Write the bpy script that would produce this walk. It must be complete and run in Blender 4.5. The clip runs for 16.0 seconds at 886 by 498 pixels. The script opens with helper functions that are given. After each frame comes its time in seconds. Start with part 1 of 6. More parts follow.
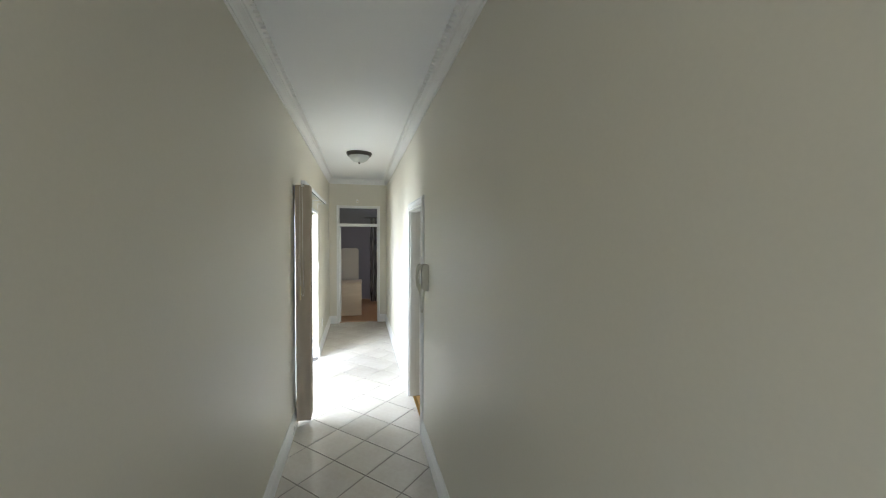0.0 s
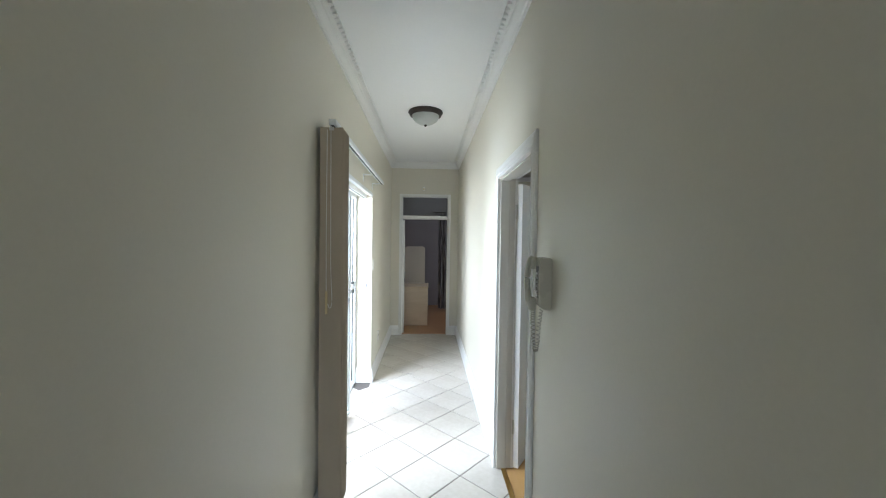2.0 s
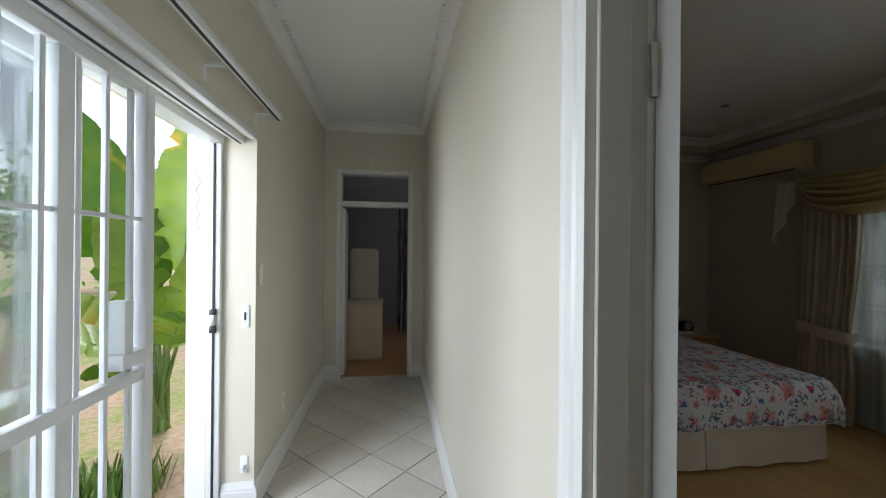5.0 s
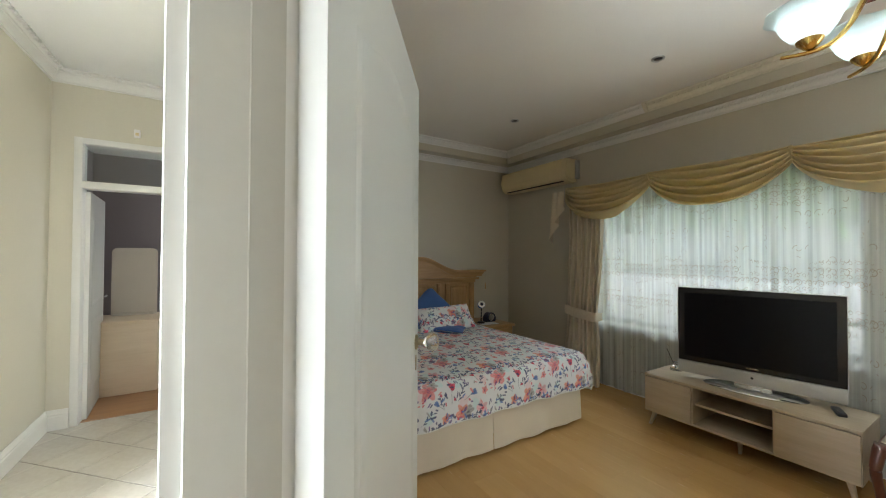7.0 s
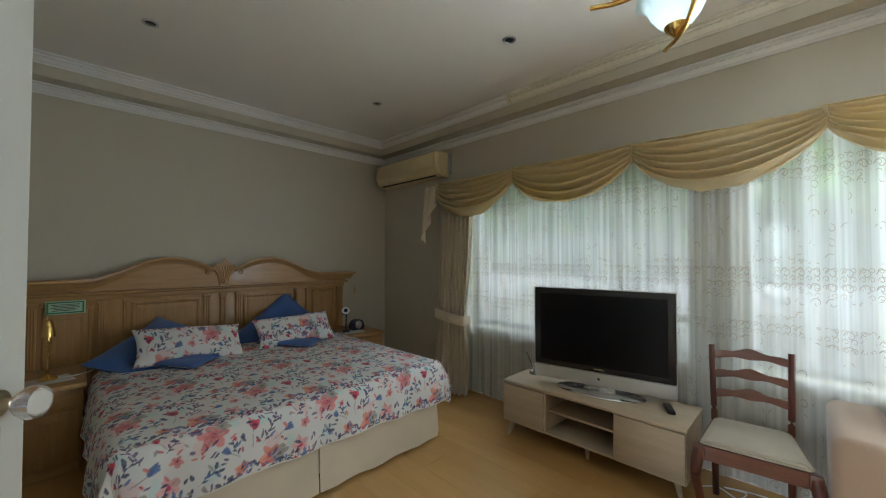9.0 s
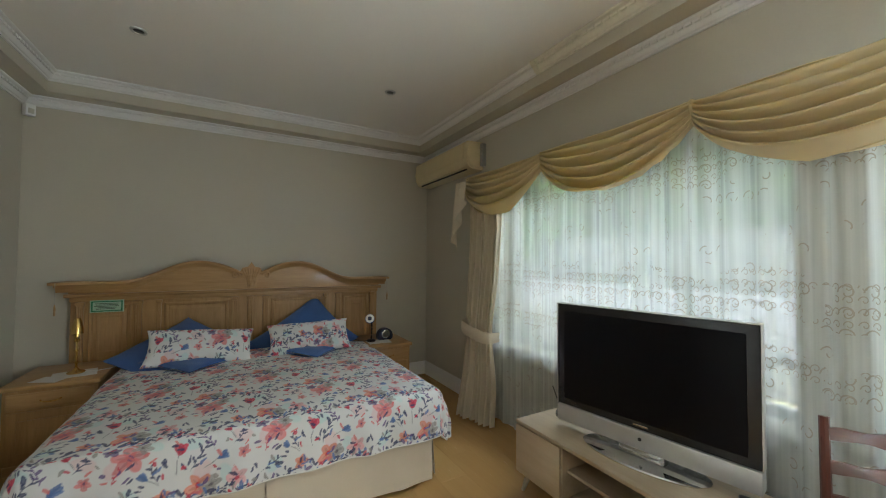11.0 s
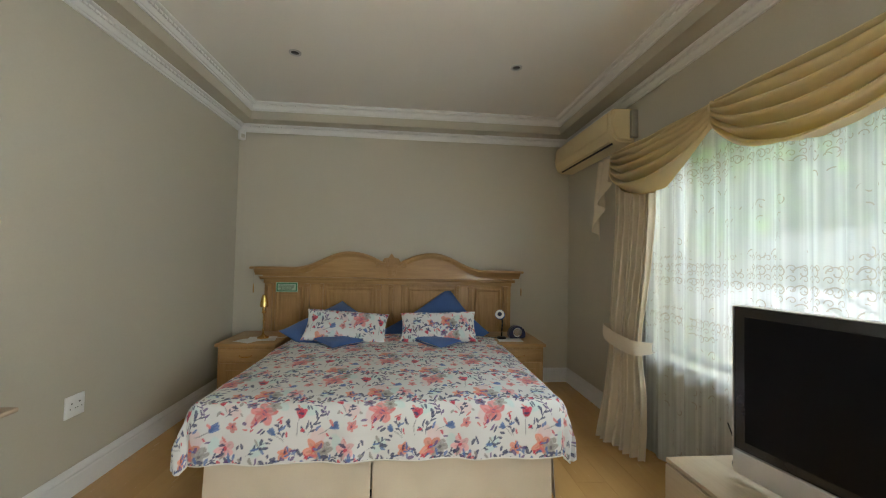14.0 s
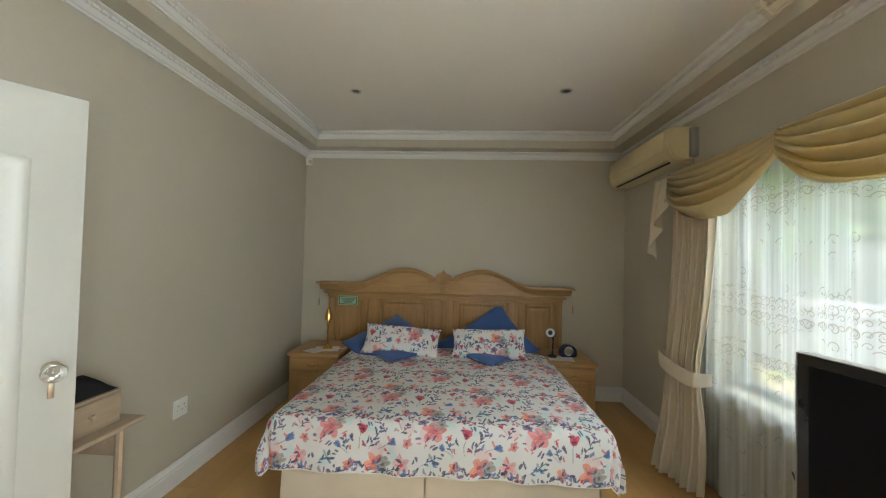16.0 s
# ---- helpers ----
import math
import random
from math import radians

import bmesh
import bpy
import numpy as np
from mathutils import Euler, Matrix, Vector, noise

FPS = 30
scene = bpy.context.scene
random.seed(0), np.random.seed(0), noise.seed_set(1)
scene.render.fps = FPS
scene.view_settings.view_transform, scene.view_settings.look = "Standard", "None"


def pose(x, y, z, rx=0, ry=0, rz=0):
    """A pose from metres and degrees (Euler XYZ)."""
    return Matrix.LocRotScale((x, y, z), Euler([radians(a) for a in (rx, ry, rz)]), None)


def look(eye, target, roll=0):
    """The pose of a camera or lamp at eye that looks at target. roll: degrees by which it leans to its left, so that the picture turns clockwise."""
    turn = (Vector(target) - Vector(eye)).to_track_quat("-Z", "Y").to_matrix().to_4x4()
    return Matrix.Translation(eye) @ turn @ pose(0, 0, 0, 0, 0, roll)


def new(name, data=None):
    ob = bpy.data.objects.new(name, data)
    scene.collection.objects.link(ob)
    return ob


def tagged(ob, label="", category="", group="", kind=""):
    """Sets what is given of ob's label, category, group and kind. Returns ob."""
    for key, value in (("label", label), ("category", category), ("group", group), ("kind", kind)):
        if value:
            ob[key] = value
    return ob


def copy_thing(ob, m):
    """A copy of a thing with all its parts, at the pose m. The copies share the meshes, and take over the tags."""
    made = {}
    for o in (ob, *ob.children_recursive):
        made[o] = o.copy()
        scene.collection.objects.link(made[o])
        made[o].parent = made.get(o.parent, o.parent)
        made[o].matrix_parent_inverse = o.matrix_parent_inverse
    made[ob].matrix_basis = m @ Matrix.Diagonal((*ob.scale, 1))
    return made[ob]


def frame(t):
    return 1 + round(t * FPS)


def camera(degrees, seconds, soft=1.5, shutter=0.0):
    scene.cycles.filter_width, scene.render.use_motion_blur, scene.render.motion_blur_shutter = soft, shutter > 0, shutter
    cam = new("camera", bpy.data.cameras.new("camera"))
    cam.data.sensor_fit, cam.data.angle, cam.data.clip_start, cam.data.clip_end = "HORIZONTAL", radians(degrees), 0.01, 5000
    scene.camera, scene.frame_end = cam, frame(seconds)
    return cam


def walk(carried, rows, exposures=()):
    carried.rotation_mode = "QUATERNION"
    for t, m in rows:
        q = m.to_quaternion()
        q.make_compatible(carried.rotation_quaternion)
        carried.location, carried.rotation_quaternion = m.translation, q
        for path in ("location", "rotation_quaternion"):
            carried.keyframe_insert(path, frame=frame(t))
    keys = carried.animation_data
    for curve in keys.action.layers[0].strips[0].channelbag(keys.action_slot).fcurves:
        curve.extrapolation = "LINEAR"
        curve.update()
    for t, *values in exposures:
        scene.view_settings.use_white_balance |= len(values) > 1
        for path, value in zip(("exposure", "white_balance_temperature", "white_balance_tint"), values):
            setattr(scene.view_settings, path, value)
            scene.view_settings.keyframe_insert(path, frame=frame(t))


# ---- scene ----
cam = camera(100.7, 16.0, 1.1)
PATH = [
    (0, (-0.55, -0.276, 1.792), (-0.105, 1.673, 1.722), 0.4),
    (0.5, (-0.543, 0.021, 1.727), (-0.366, 2.012, 1.664), 0.2),
    (1, (-0.47, 0.378, 1.703), (-0.387, 2.376, 1.651), 0.6),
    (1.5, (-0.5, 0.763, 1.66), (-0.414, 2.76, 1.606), 0.9),
    (2, (-0.505, 1.18, 1.625), (-0.424, 3.178, 1.577), 0.8),
    (2.5, (-0.468, 1.612, 1.618), (-0.385, 3.61, 1.573), 0.6),
    (3, (-0.482, 2.022, 1.582), (-0.401, 4.02, 1.54), 0.7),
    (3.2, (-0.489, 2.178, 1.583), (-0.404, 4.176, 1.545), 0.6),
    (5.3, (-0.334, 3.181, 1.489), (0.023, 5.148, 1.495), 0.3),
    (5.5, (-0.31, 3.202, 1.49), (0.117, 5.156, 1.497), 0.1),
    (6, (-0.186, 3.228, 1.488), (0.468, 5.118, 1.498), 0.1),
    (6.5, (-0.056, 3.247, 1.484), (0.804, 5.052, 1.495), 0.1),
    (7, (0.032, 3.245, 1.425), (1.077, 4.950, 1.458), 0.2),
    (7.5, (0.145, 3.271, 1.397), (1.413, 4.818, 1.437), 0.5),
    (8, (0.272, 3.284, 1.388), (1.651, 4.731, 1.43), 0.2),
    (8.5, (0.473, 3.296, 1.384), (1.889, 4.708, 1.428), 0.1),
    (8.7, (0.571, 3.294, 1.391), (1.992, 4.7, 1.436), -0.0),
    (10.8, (1.52, 3.199, 1.43), (2.587, 4.89, 1.478), 0.4),
    (11, (1.594, 3.227, 1.428), (2.579, 4.967, 1.485), 0.4),
    (11.5, (1.741, 3.311, 1.421), (2.49, 5.165, 1.468), 0.6),
    (12, (1.881, 3.36, 1.408), (2.469, 5.272, 1.458), 0.7),
    (12.5, (1.954, 3.394, 1.371), (2.4, 5.343, 1.426), 1.0),
    (13, (1.994, 3.402, 1.347), (2.196, 5.39, 1.405), 1.0),
    (13.5, (1.991, 3.39, 1.344), (2.158, 5.382, 1.398), 1.1),
    (14, (1.934, 3.376, 1.339), (2.108, 5.368, 1.395), 1.2),
    (14.5, (1.907, 3.345, 1.345), (2.092, 5.336, 1.405), 1.1),
    (15, (1.89, 3.319, 1.38), (2.076, 5.309, 1.435), 1.1),
    (15.5, (1.876, 3.273, 1.437), (2.022, 5.267, 1.49), 1.1),
    (16, (1.943, 3.247, 1.517), (1.832, 5.243, 1.566), 1.4),
]
walk(cam, [(t, look(eye, target, roll)) for t, eye, target, roll in PATH],
     exposures=[(0.0, 3.65, 5700, 12), (0.5, 3.65, 5700, 12), (2.0, 3.45, 5500, 12), (3.0, 3.1, 5400, 12), (5.3, 2.2, 5900, 13), (6.0, 2.75, 6050, 12.5), (6.5, 4.0, 6050, 11.5), (7.0, 4.4, 6050, 11), (7.5, 4.5, 6000, 10.5), (8.0, 4.3, 5850, 10.5), (8.7, 4.1, 5850, 10.5), (11.0, 4.5, 5850, 9.5), (13.0, 4.9, 6050, 11), (16.0, 4.9, 6100, 11)])

# ---- light ----
world = bpy.data.worlds.new("world")
scene.world = world
world.use_nodes = True
sky_bg = world.node_tree.nodes["Background"]
sky = world.node_tree.nodes.new("ShaderNodeTexSky")
sky.sky_type, sky.sun_disc = "NISHITA", False
sky.sun_elevation, sky.sun_rotation = radians(55), radians(345)
sky.air_density, sky.dust_density = 0.7, 6.0
world.node_tree.links.new(sky.outputs[0], sky_bg.inputs[0])
sky_bg.inputs[1].default_value = 0.058


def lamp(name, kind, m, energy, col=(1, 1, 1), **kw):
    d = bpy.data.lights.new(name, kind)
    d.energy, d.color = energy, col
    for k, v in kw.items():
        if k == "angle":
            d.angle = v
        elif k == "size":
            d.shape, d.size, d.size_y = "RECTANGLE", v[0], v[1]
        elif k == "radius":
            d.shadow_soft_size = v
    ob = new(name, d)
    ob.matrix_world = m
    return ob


SUN_DIR = Vector((-0.15, 0.55, 0.82)).normalized()
lamp("sun", "SUN", look(SUN_DIR * 20, (0, 0, 0)), 0.50, (1.0, 0.96, 0.9), angle=radians(25))
# sky stand-in in window_2 beside the sofa; the next four are added fills
lamp("window_light", "AREA", look((3.86, 1.75, 1.45), (2.0, 2.4, 2.0)), 8.0, (0.95, 1.0, 1.0), size=(1.5, 1.9))
# added fill behind the hall's start, brightening the near walls; no known window
lamp("hall_back_fill", "AREA", look((-0.575, -1.63, 1.42), (-0.575, 3.0, 1.35)), 0.95, (0.98, 1.0, 0.95), size=(0.8, 1.1))
# added fill hung in the garden, out of view, to brighten the hall
lamp("sliding_door_fill", "AREA", look((-2.75, 3.75, 1.75), (-0.3, 4.25, 1.65)), 25, (0.97, 1.0, 0.98), size=(1.7, 2.2))
# added fill at an unseen opening, only to brighten the study
lamp("study_fill", "AREA", look((2.14, 9.05, 1.5), (0.0, 9.05, 1.3)), 1.5, (0.97, 1.0, 1.0), size=(1.4, 1.1))
# added lamp hidden above the sight lines, brightening voile and bedroom
lamp("bedroom_windows_fill", "AREA", look((5.65, 3.7, 3.6), (3.7, 3.7, 1.4)), 12, (0.95, 1.0, 1.0), size=(5.4, 1.0))

CHANDELIER_W = 0.13

# ---- helpers for building ----


def finish(name, bm, mats, parent=None, smooth=False, label=""):
    me = bpy.data.meshes.new(name)
    bmesh.ops.recalc_face_normals(bm, faces=bm.faces)
    bm.to_mesh(me)
    bm.free()
    for m in (mats if isinstance(mats, (list, tuple)) else [mats]):
        me.materials.append(m)
    if smooth:
        for p in me.polygons:
            p.use_smooth = True
        me.set_sharp_from_angle(angle=radians(38))
    ob = new(name, me)
    if parent is not None:
        ob.parent = parent
    if label:
        ob["label"] = label
    return ob


def part(name, bm, material, parent, label="", smooth=True):
    return finish(name, bm, material, parent, smooth, label)


def thing(name, label, category, at=(0, 0, 0), rz=0.0, group="", kind=""):
    ob = new(name)
    ob.matrix_world = pose(at[0], at[1], at[2], 0, 0, rz)
    return tagged(ob, label, category, group, kind)


def structure(name, bm, material, label="", smooth=False):
    ob = finish(name, bm, material, None, smooth)
    return tagged(ob, label, "", "", "structure")


def add_box(bm, lo, hi, bevel=0.0, seg=2, mi=0):
    r = bmesh.ops.create_cube(bm, size=1)
    vs = r["verts"]
    for v in vs:
        v.co = Vector([lo[i] + (v.co[i] + 0.5) * (hi[i] - lo[i]) for i in range(3)])
    fs = list({f for v in vs for f in v.link_faces})
    for f in fs:
        f.material_index = mi
    if bevel > 0:
        es = list({e for v in vs for e in v.link_edges})
        bmesh.ops.bevel(bm, geom=es, offset=bevel, segments=seg, affect="EDGES", profile=0.5)
    return bm


def boxes(*bs, bevel=0.0, seg=2):
    bm = bmesh.new()
    for lo, hi in bs:
        add_box(bm, lo, hi, bevel, seg)
    return bm


def lathe(profile, n=24, bm=None, at=(0, 0, 0), m=None):
    """Turn a profile of (radius, height) about the upright axis."""
    bm = bm or bmesh.new()
    rings = []
    m = m or Matrix.Translation(at)
    for r, z in profile:
        if r < 1e-5:
            rings.append([bm.verts.new(m @ Vector((0, 0, z)))])
        else:
            rings.append([bm.verts.new(m @ Vector((r * math.cos(2 * math.pi * i / n), r * math.sin(2 * math.pi * i / n), z))) for i in range(n)])
    for a, b in zip(rings, rings[1:]):
        for i in range(n):
            j = (i + 1) % n
            if len(a) == 1 and len(b) == 1:
                continue
            if len(a) == 1:
                bm.faces.new((a[0], b[i], b[j]))
            elif len(b) == 1:
                bm.faces.new((a[i], a[j], b[0]))
            else:
                bm.faces.new((a[i], a[j], b[j], b[i]))
    for ring, flip in ((rings[0], True), (rings[-1], False)):
        if len(ring) > 2:
            bm.faces.new(ring[::-1] if flip else ring)
    return bm


def tube(points, r, n=8, bm=None, r2=None, flat=1.0):
    """A round rod along points; r may taper to r2; flat squeezes it."""
    bm = bm or bmesh.new()
    pts = [Vector(p) for p in points]
    rings = []
    up = Vector((0, 0, 1))
    for k, p in enumerate(pts):
        d = (pts[min(k + 1, len(pts) - 1)] - pts[max(k - 1, 0)]).normalized()
        side = d.cross(up)
        if side.length < 0.05:
            side = d.cross(Vector((1, 0, 0)))
        side.normalize()
        nrm = side.cross(d).normalized()
        rr = r if r2 is None else r + (r2 - r) * k / (len(pts) - 1)
        rings.append([bm.verts.new(p + side * rr * math.cos(2 * math.pi * i / n) + nrm * rr * flat * math.sin(2 * math.pi * i / n)) for i in range(n)])
    for a, b in zip(rings, rings[1:]):
        for i in range(n):
            bm.faces.new((a[i], a[(i + 1) % n], b[(i + 1) % n], b[i]))
    bm.faces.new(rings[0][::-1])
    bm.faces.new(rings[-1])
    return bm


def smooth_path(points, k=6):
    """A Catmull-Rom line through points."""
    p = [Vector(q) for q in points]
    p = [p[0] * 2 - p[1]] + p + [p[-1] * 2 - p[-2]]
    out = []
    for i in range(1, len(p) - 2):
        for s in range(k):
            t = s / k
            a, b, c, d = p[i - 1], p[i], p[i + 1], p[i + 2]
            out.append(0.5 * ((2 * b) + (c - a) * t + (2 * a - 5 * b + 4 * c - d) * t * t + (3 * b - a - 3 * c + d) * t ** 3))
    out.append(p[-2])
    return out


def grid(f, nu, nv, bm=None, uv=None, thick=0.0, closed=False):
    """A sheet from f(u, v), u and v in 0..1, with optional uv(u, v)."""
    bm = bm or bmesh.new()
    vs = [[bm.verts.new(f(i / nu, j / nv)) for j in range(nv + 1)] for i in range(nu + 1)]
    lay = bm.loops.layers.uv.verify() if uv else None
    for i in range(nu):
        for j in range(nv):
            fc = bm.faces.new((vs[i][j], vs[i + 1][j], vs[i + 1][j + 1], vs[i][j + 1]))
            if uv:
                for lp, (a, b) in zip(fc.loops, ((i, j), (i + 1, j), (i + 1, j + 1), (i, j + 1))):
                    lp[lay].uv = uv(a / nu, b / nv)
    if thick:
        # a second skin a little behind the first, joined along the rim
        bm.normal_update()
        back = [[bm.verts.new(w.co - w.normal * thick) for w in row] for row in vs]
        for i in range(nu):
            for j in range(nv):
                fc = bm.faces.new((back[i][j], back[i][j + 1], back[i + 1][j + 1], back[i + 1][j]))
                if uv:
                    for lp, (p, q) in zip(fc.loops, ((i, j), (i, j + 1), (i + 1, j + 1), (i + 1, j))):
                        lp[lay].uv = uv(p / nu, q / nv)
        rim = [(i, 0) for i in range(nu)] + [(nu, j) for j in range(nv)] + [(i, nv) for i in range(nu, 0, -1)] + [(0, j) for j in range(nv, 0, -1)]
        for (i, j), (k, m) in zip(rim, rim[1:] + rim[:1]):
            fc = bm.faces.new((vs[k][m], vs[i][j], back[i][j], back[k][m]))
            if uv:
                for lp, (p, q) in zip(fc.loops, ((k, m), (i, j), (i, j), (k, m))):
                    lp[lay].uv = uv(p / nu, q / nv)
    return bm


def extrude_profile(profile, a, b, bm=None, cap=True):
    """profile: list of (out, up) laid square to the line a-b; out is to the right of the way from a to b."""
    bm = bm or bmesh.new()
    a, b = Vector(a), Vector(b)
    d = (b - a).normalized()
    out = d.cross(Vector((0, 0, 1))).normalized()
    A = [bm.verts.new(a + out * o + Vector((0, 0, u))) for o, u in profile]
    B = [bm.verts.new(b + out * o + Vector((0, 0, u))) for o, u in profile]
    n = len(profile)
    for i in range(n):
        bm.faces.new((A[i], A[(i + 1) % n], B[(i + 1) % n], B[i]))
    if cap:
        bm.faces.new(A[::-1])
        bm.faces.new(B)
    return bm


def prism(outline, lo, hi, axis="z", bm=None):
    """A flat outline of (a, b) pushed from lo to hi along an axis."""
    bm = bm or bmesh.new()

    def at(a, b, c):
        return {"z": (a, b, c), "y": (a, c, b), "x": (c, a, b)}[axis]
    A = [bm.verts.new(at(a, b, lo)) for a, b in outline]
    B = [bm.verts.new(at(a, b, hi)) for a, b in outline]
    n = len(outline)
    bm.faces.new(A)
    bm.faces.new(B[::-1])
    for i in range(n):
        bm.faces.new((A[i], B[i], B[(i + 1) % n], A[(i + 1) % n]))
    return bm


def wall(name, axis, lo, hi, u0, u1, z0, z1, openings, mat, label=""):
    """A wall whose thickness runs lo..hi along axis, with openings (u0, u1, z0, z1) cut through."""
    us = sorted({u0, u1, *[o[0] for o in openings], *[o[1] for o in openings]})
    zs = sorted({z0, z1, *[o[2] for o in openings], *[o[3] for o in openings]})
    bm = bmesh.new()

    def solid(i, j):
        if not (0 <= i < len(us) - 1 and 0 <= j < len(zs) - 1):
            return False
        a, b = (us[i] + us[i + 1]) / 2, (zs[j] + zs[j + 1]) / 2
        return not any(o[0] < a < o[1] and o[2] < b < o[3] for o in openings)

    def p(u, c, z):
        return (c, u, z) if axis == "x" else (u, c, z)
    cache = {}

    def v(u, c, z):
        k = (round(u, 4), round(c, 4), round(z, 4))
        if k not in cache:
            cache[k] = bm.verts.new(p(u, c, z))
        return cache[k]
    for i in range(len(us) - 1):
        for j in range(len(zs) - 1):
            if not solid(i, j):
                continue
            a, b, c, d = us[i], us[i + 1], zs[j], zs[j + 1]
            for k in (lo, hi):
                bm.faces.new((v(a, k, c), v(b, k, c), v(b, k, d), v(a, k, d)))
            for di, dj, q in ((-1, 0, (a, c, a, d)), (1, 0, (b, c, b, d)), (0, -1, (a, c, b, c)), (0, 1, (a, d, b, d))):
                if not solid(i + di, j + dj):
                    bm.faces.new((v(q[0], lo, q[1]), v(q[2], lo, q[3]), v(q[2], hi, q[3]), v(q[0], hi, q[1])))
    return structure(name, bm, mat, label)


def wobble(x, y=0.0, z=0.0):
    return noise.noise(Vector((x, y, z)))


# ---- materials ----


class Nodes:
    def __init__(self, name):
        self.m = bpy.data.materials.new(name)
        self.m.use_nodes = True
        self.t = self.m.node_tree
        self.b = self.t.nodes["Principled BSDF"]
        self.out = self.t.nodes["Material Output"]

    def n(self, kind, **kw):
        nd = self.t.nodes.new("ShaderNode" + kind)
        for k, v in kw.items():
            if k == "op":
                nd.operation = v
            elif k == "blend":
                nd.blend_type = v
            elif k == "dims":
                nd.voronoi_dimensions = v
            elif k == "randomness":
                nd.inputs["Randomness"].default_value = v
        return nd

    def link(self, a, b):
        self.t.links.new(a, b)

    def math(self, op, a, b=0.0, c=None):
        nd = self.n("Math", op=op)
        for i, x in enumerate((a, b) if c is None else (a, b, c)):
            if isinstance(x, (int, float)):
                nd.inputs[i].default_value = x
            else:
                self.link(x, nd.inputs[i])
        return nd.outputs[0]

    def mix(self, fac, a, b, blend="MIX"):
        nd = self.n("MixRGB", blend=blend)
        for i, x in enumerate((fac, a, b)):
            if isinstance(x, (int, float)):
                nd.inputs[i].default_value = x
            elif isinstance(x, tuple):
                nd.inputs[i].default_value = (*x[:3], 1)
            else:
                self.link(x, nd.inputs[i])
        return nd.outputs[0]

    def coord(self, kind="Object", scale=(1, 1, 1)):
        tc = self.n("TexCoord")
        mp = self.n("Mapping")
        mp.inputs["Scale"].default_value = scale
        self.link(tc.outputs[kind], mp.inputs["Vector"])
        return mp.outputs[0]

    def noise(self, vec, scale, detail=3.0, rough=0.5):
        nd = self.n("TexNoise")
        self.link(vec, nd.inputs["Vector"])
        nd.inputs["Scale"].default_value, nd.inputs["Detail"].default_value, nd.inputs["Roughness"].default_value = scale, detail, rough
        return nd.outputs["Fac"]

    def ramp(self, fac, stops):
        nd = self.n("ValToRGB")
        el = nd.color_ramp.elements
        while len(el) < len(stops):
            el.new(0.5)
        for e, (p, c) in zip(el, stops):
            e.position, e.color = p, (*c, 1)
        self.link(fac, nd.inputs[0])
        return nd.outputs[0]

    def bump(self, h, strength, dist=0.01):
        nd = self.n("Bump")
        nd.inputs["Strength"].default_value, nd.inputs["Distance"].default_value = strength, dist
        self.link(h, nd.inputs["Height"])
        self.link(nd.outputs[0], self.b.inputs["Normal"])

    def set(self, **kw):
        for k, v in kw.items():
            s = self.b.inputs[{"col": "Base Color", "rough": "Roughness", "metal": "Metallic", "spec": "Specular IOR Level", "coat": "Coat Weight",
                               "sheen": "Sheen Weight", "trans": "Transmission Weight", "sub": "Subsurface Weight", "ior": "IOR", "alpha": "Alpha"}[k]]
            if isinstance(v, tuple):
                s.default_value = (*v, 1)
            elif isinstance(v, (int, float)):
                s.default_value = v
            else:
                self.link(v, s)
        return self


def surface(name, col, rough=0.5, metal=0.0, var=0.08, scale=2.0, grain=60.0, bump=0.05, spec=0.5, coat=0.0, kind="Object", sheen=0.0, stretch=(1, 1, 1)):
    """A plain surface with stains at a large scale and grain at a fine one."""
    s = Nodes(name)
    c = s.coord(kind, stretch)
    big, fine = s.noise(c, scale, 4), s.noise(c, grain, 3)
    f = s.math("ADD", s.math("MULTIPLY", big, 0.65), s.math("MULTIPLY", fine, 0.35))
    lo, hi = tuple(x * (1 - var) for x in col), tuple(min(1, x * (1 + var)) for x in col)
    s.set(col=s.ramp(f, [(0.3, lo), (0.7, hi)]), metal=metal, spec=spec, coat=coat, sheen=sheen)
    s.set(rough=s.math("MULTIPLY_ADD", big, 0.12, max(0.02, rough - 0.06)))
    if bump:
        s.bump(fine, bump, 0.004)
    return s.m


def wood(name, dark, light, rough=0.45, axis="x", size=1.0, coat=0.0, random_tone=0.0, relief=0.06):
    s = Nodes(name)
    st = {"x": (1.2, 14, 14), "y": (14, 1.2, 14), "z": (14, 14, 1.2)}[axis]
    c = s.coord("Object", tuple(q * size for q in st))
    g1, g2 = s.noise(c, 2.2, 5, 0.6), s.noise(c, 11.0, 3, 0.6)
    f = s.math("ADD", s.math("MULTIPLY", g1, 0.7), s.math("MULTIPLY", g2, 0.3))
    if random_tone:
        oi = s.n("ObjectInfo")
        f = s.math("ADD", f, s.math("MULTIPLY", s.math("SUBTRACT", oi.outputs["Random"], 0.5), random_tone))
    s.set(col=s.ramp(f, [(0.3, dark), (0.7, light)]), coat=coat)
    s.set(rough=s.math("MULTIPLY_ADD", g2, 0.15, rough - 0.07))
    s.bump(g2, relief, 0.002)
    return s.m


def metal(name, col, rough=0.25):
    return surface(name, col, rough, 1.0, 0.06, 8, 80, 0.01)


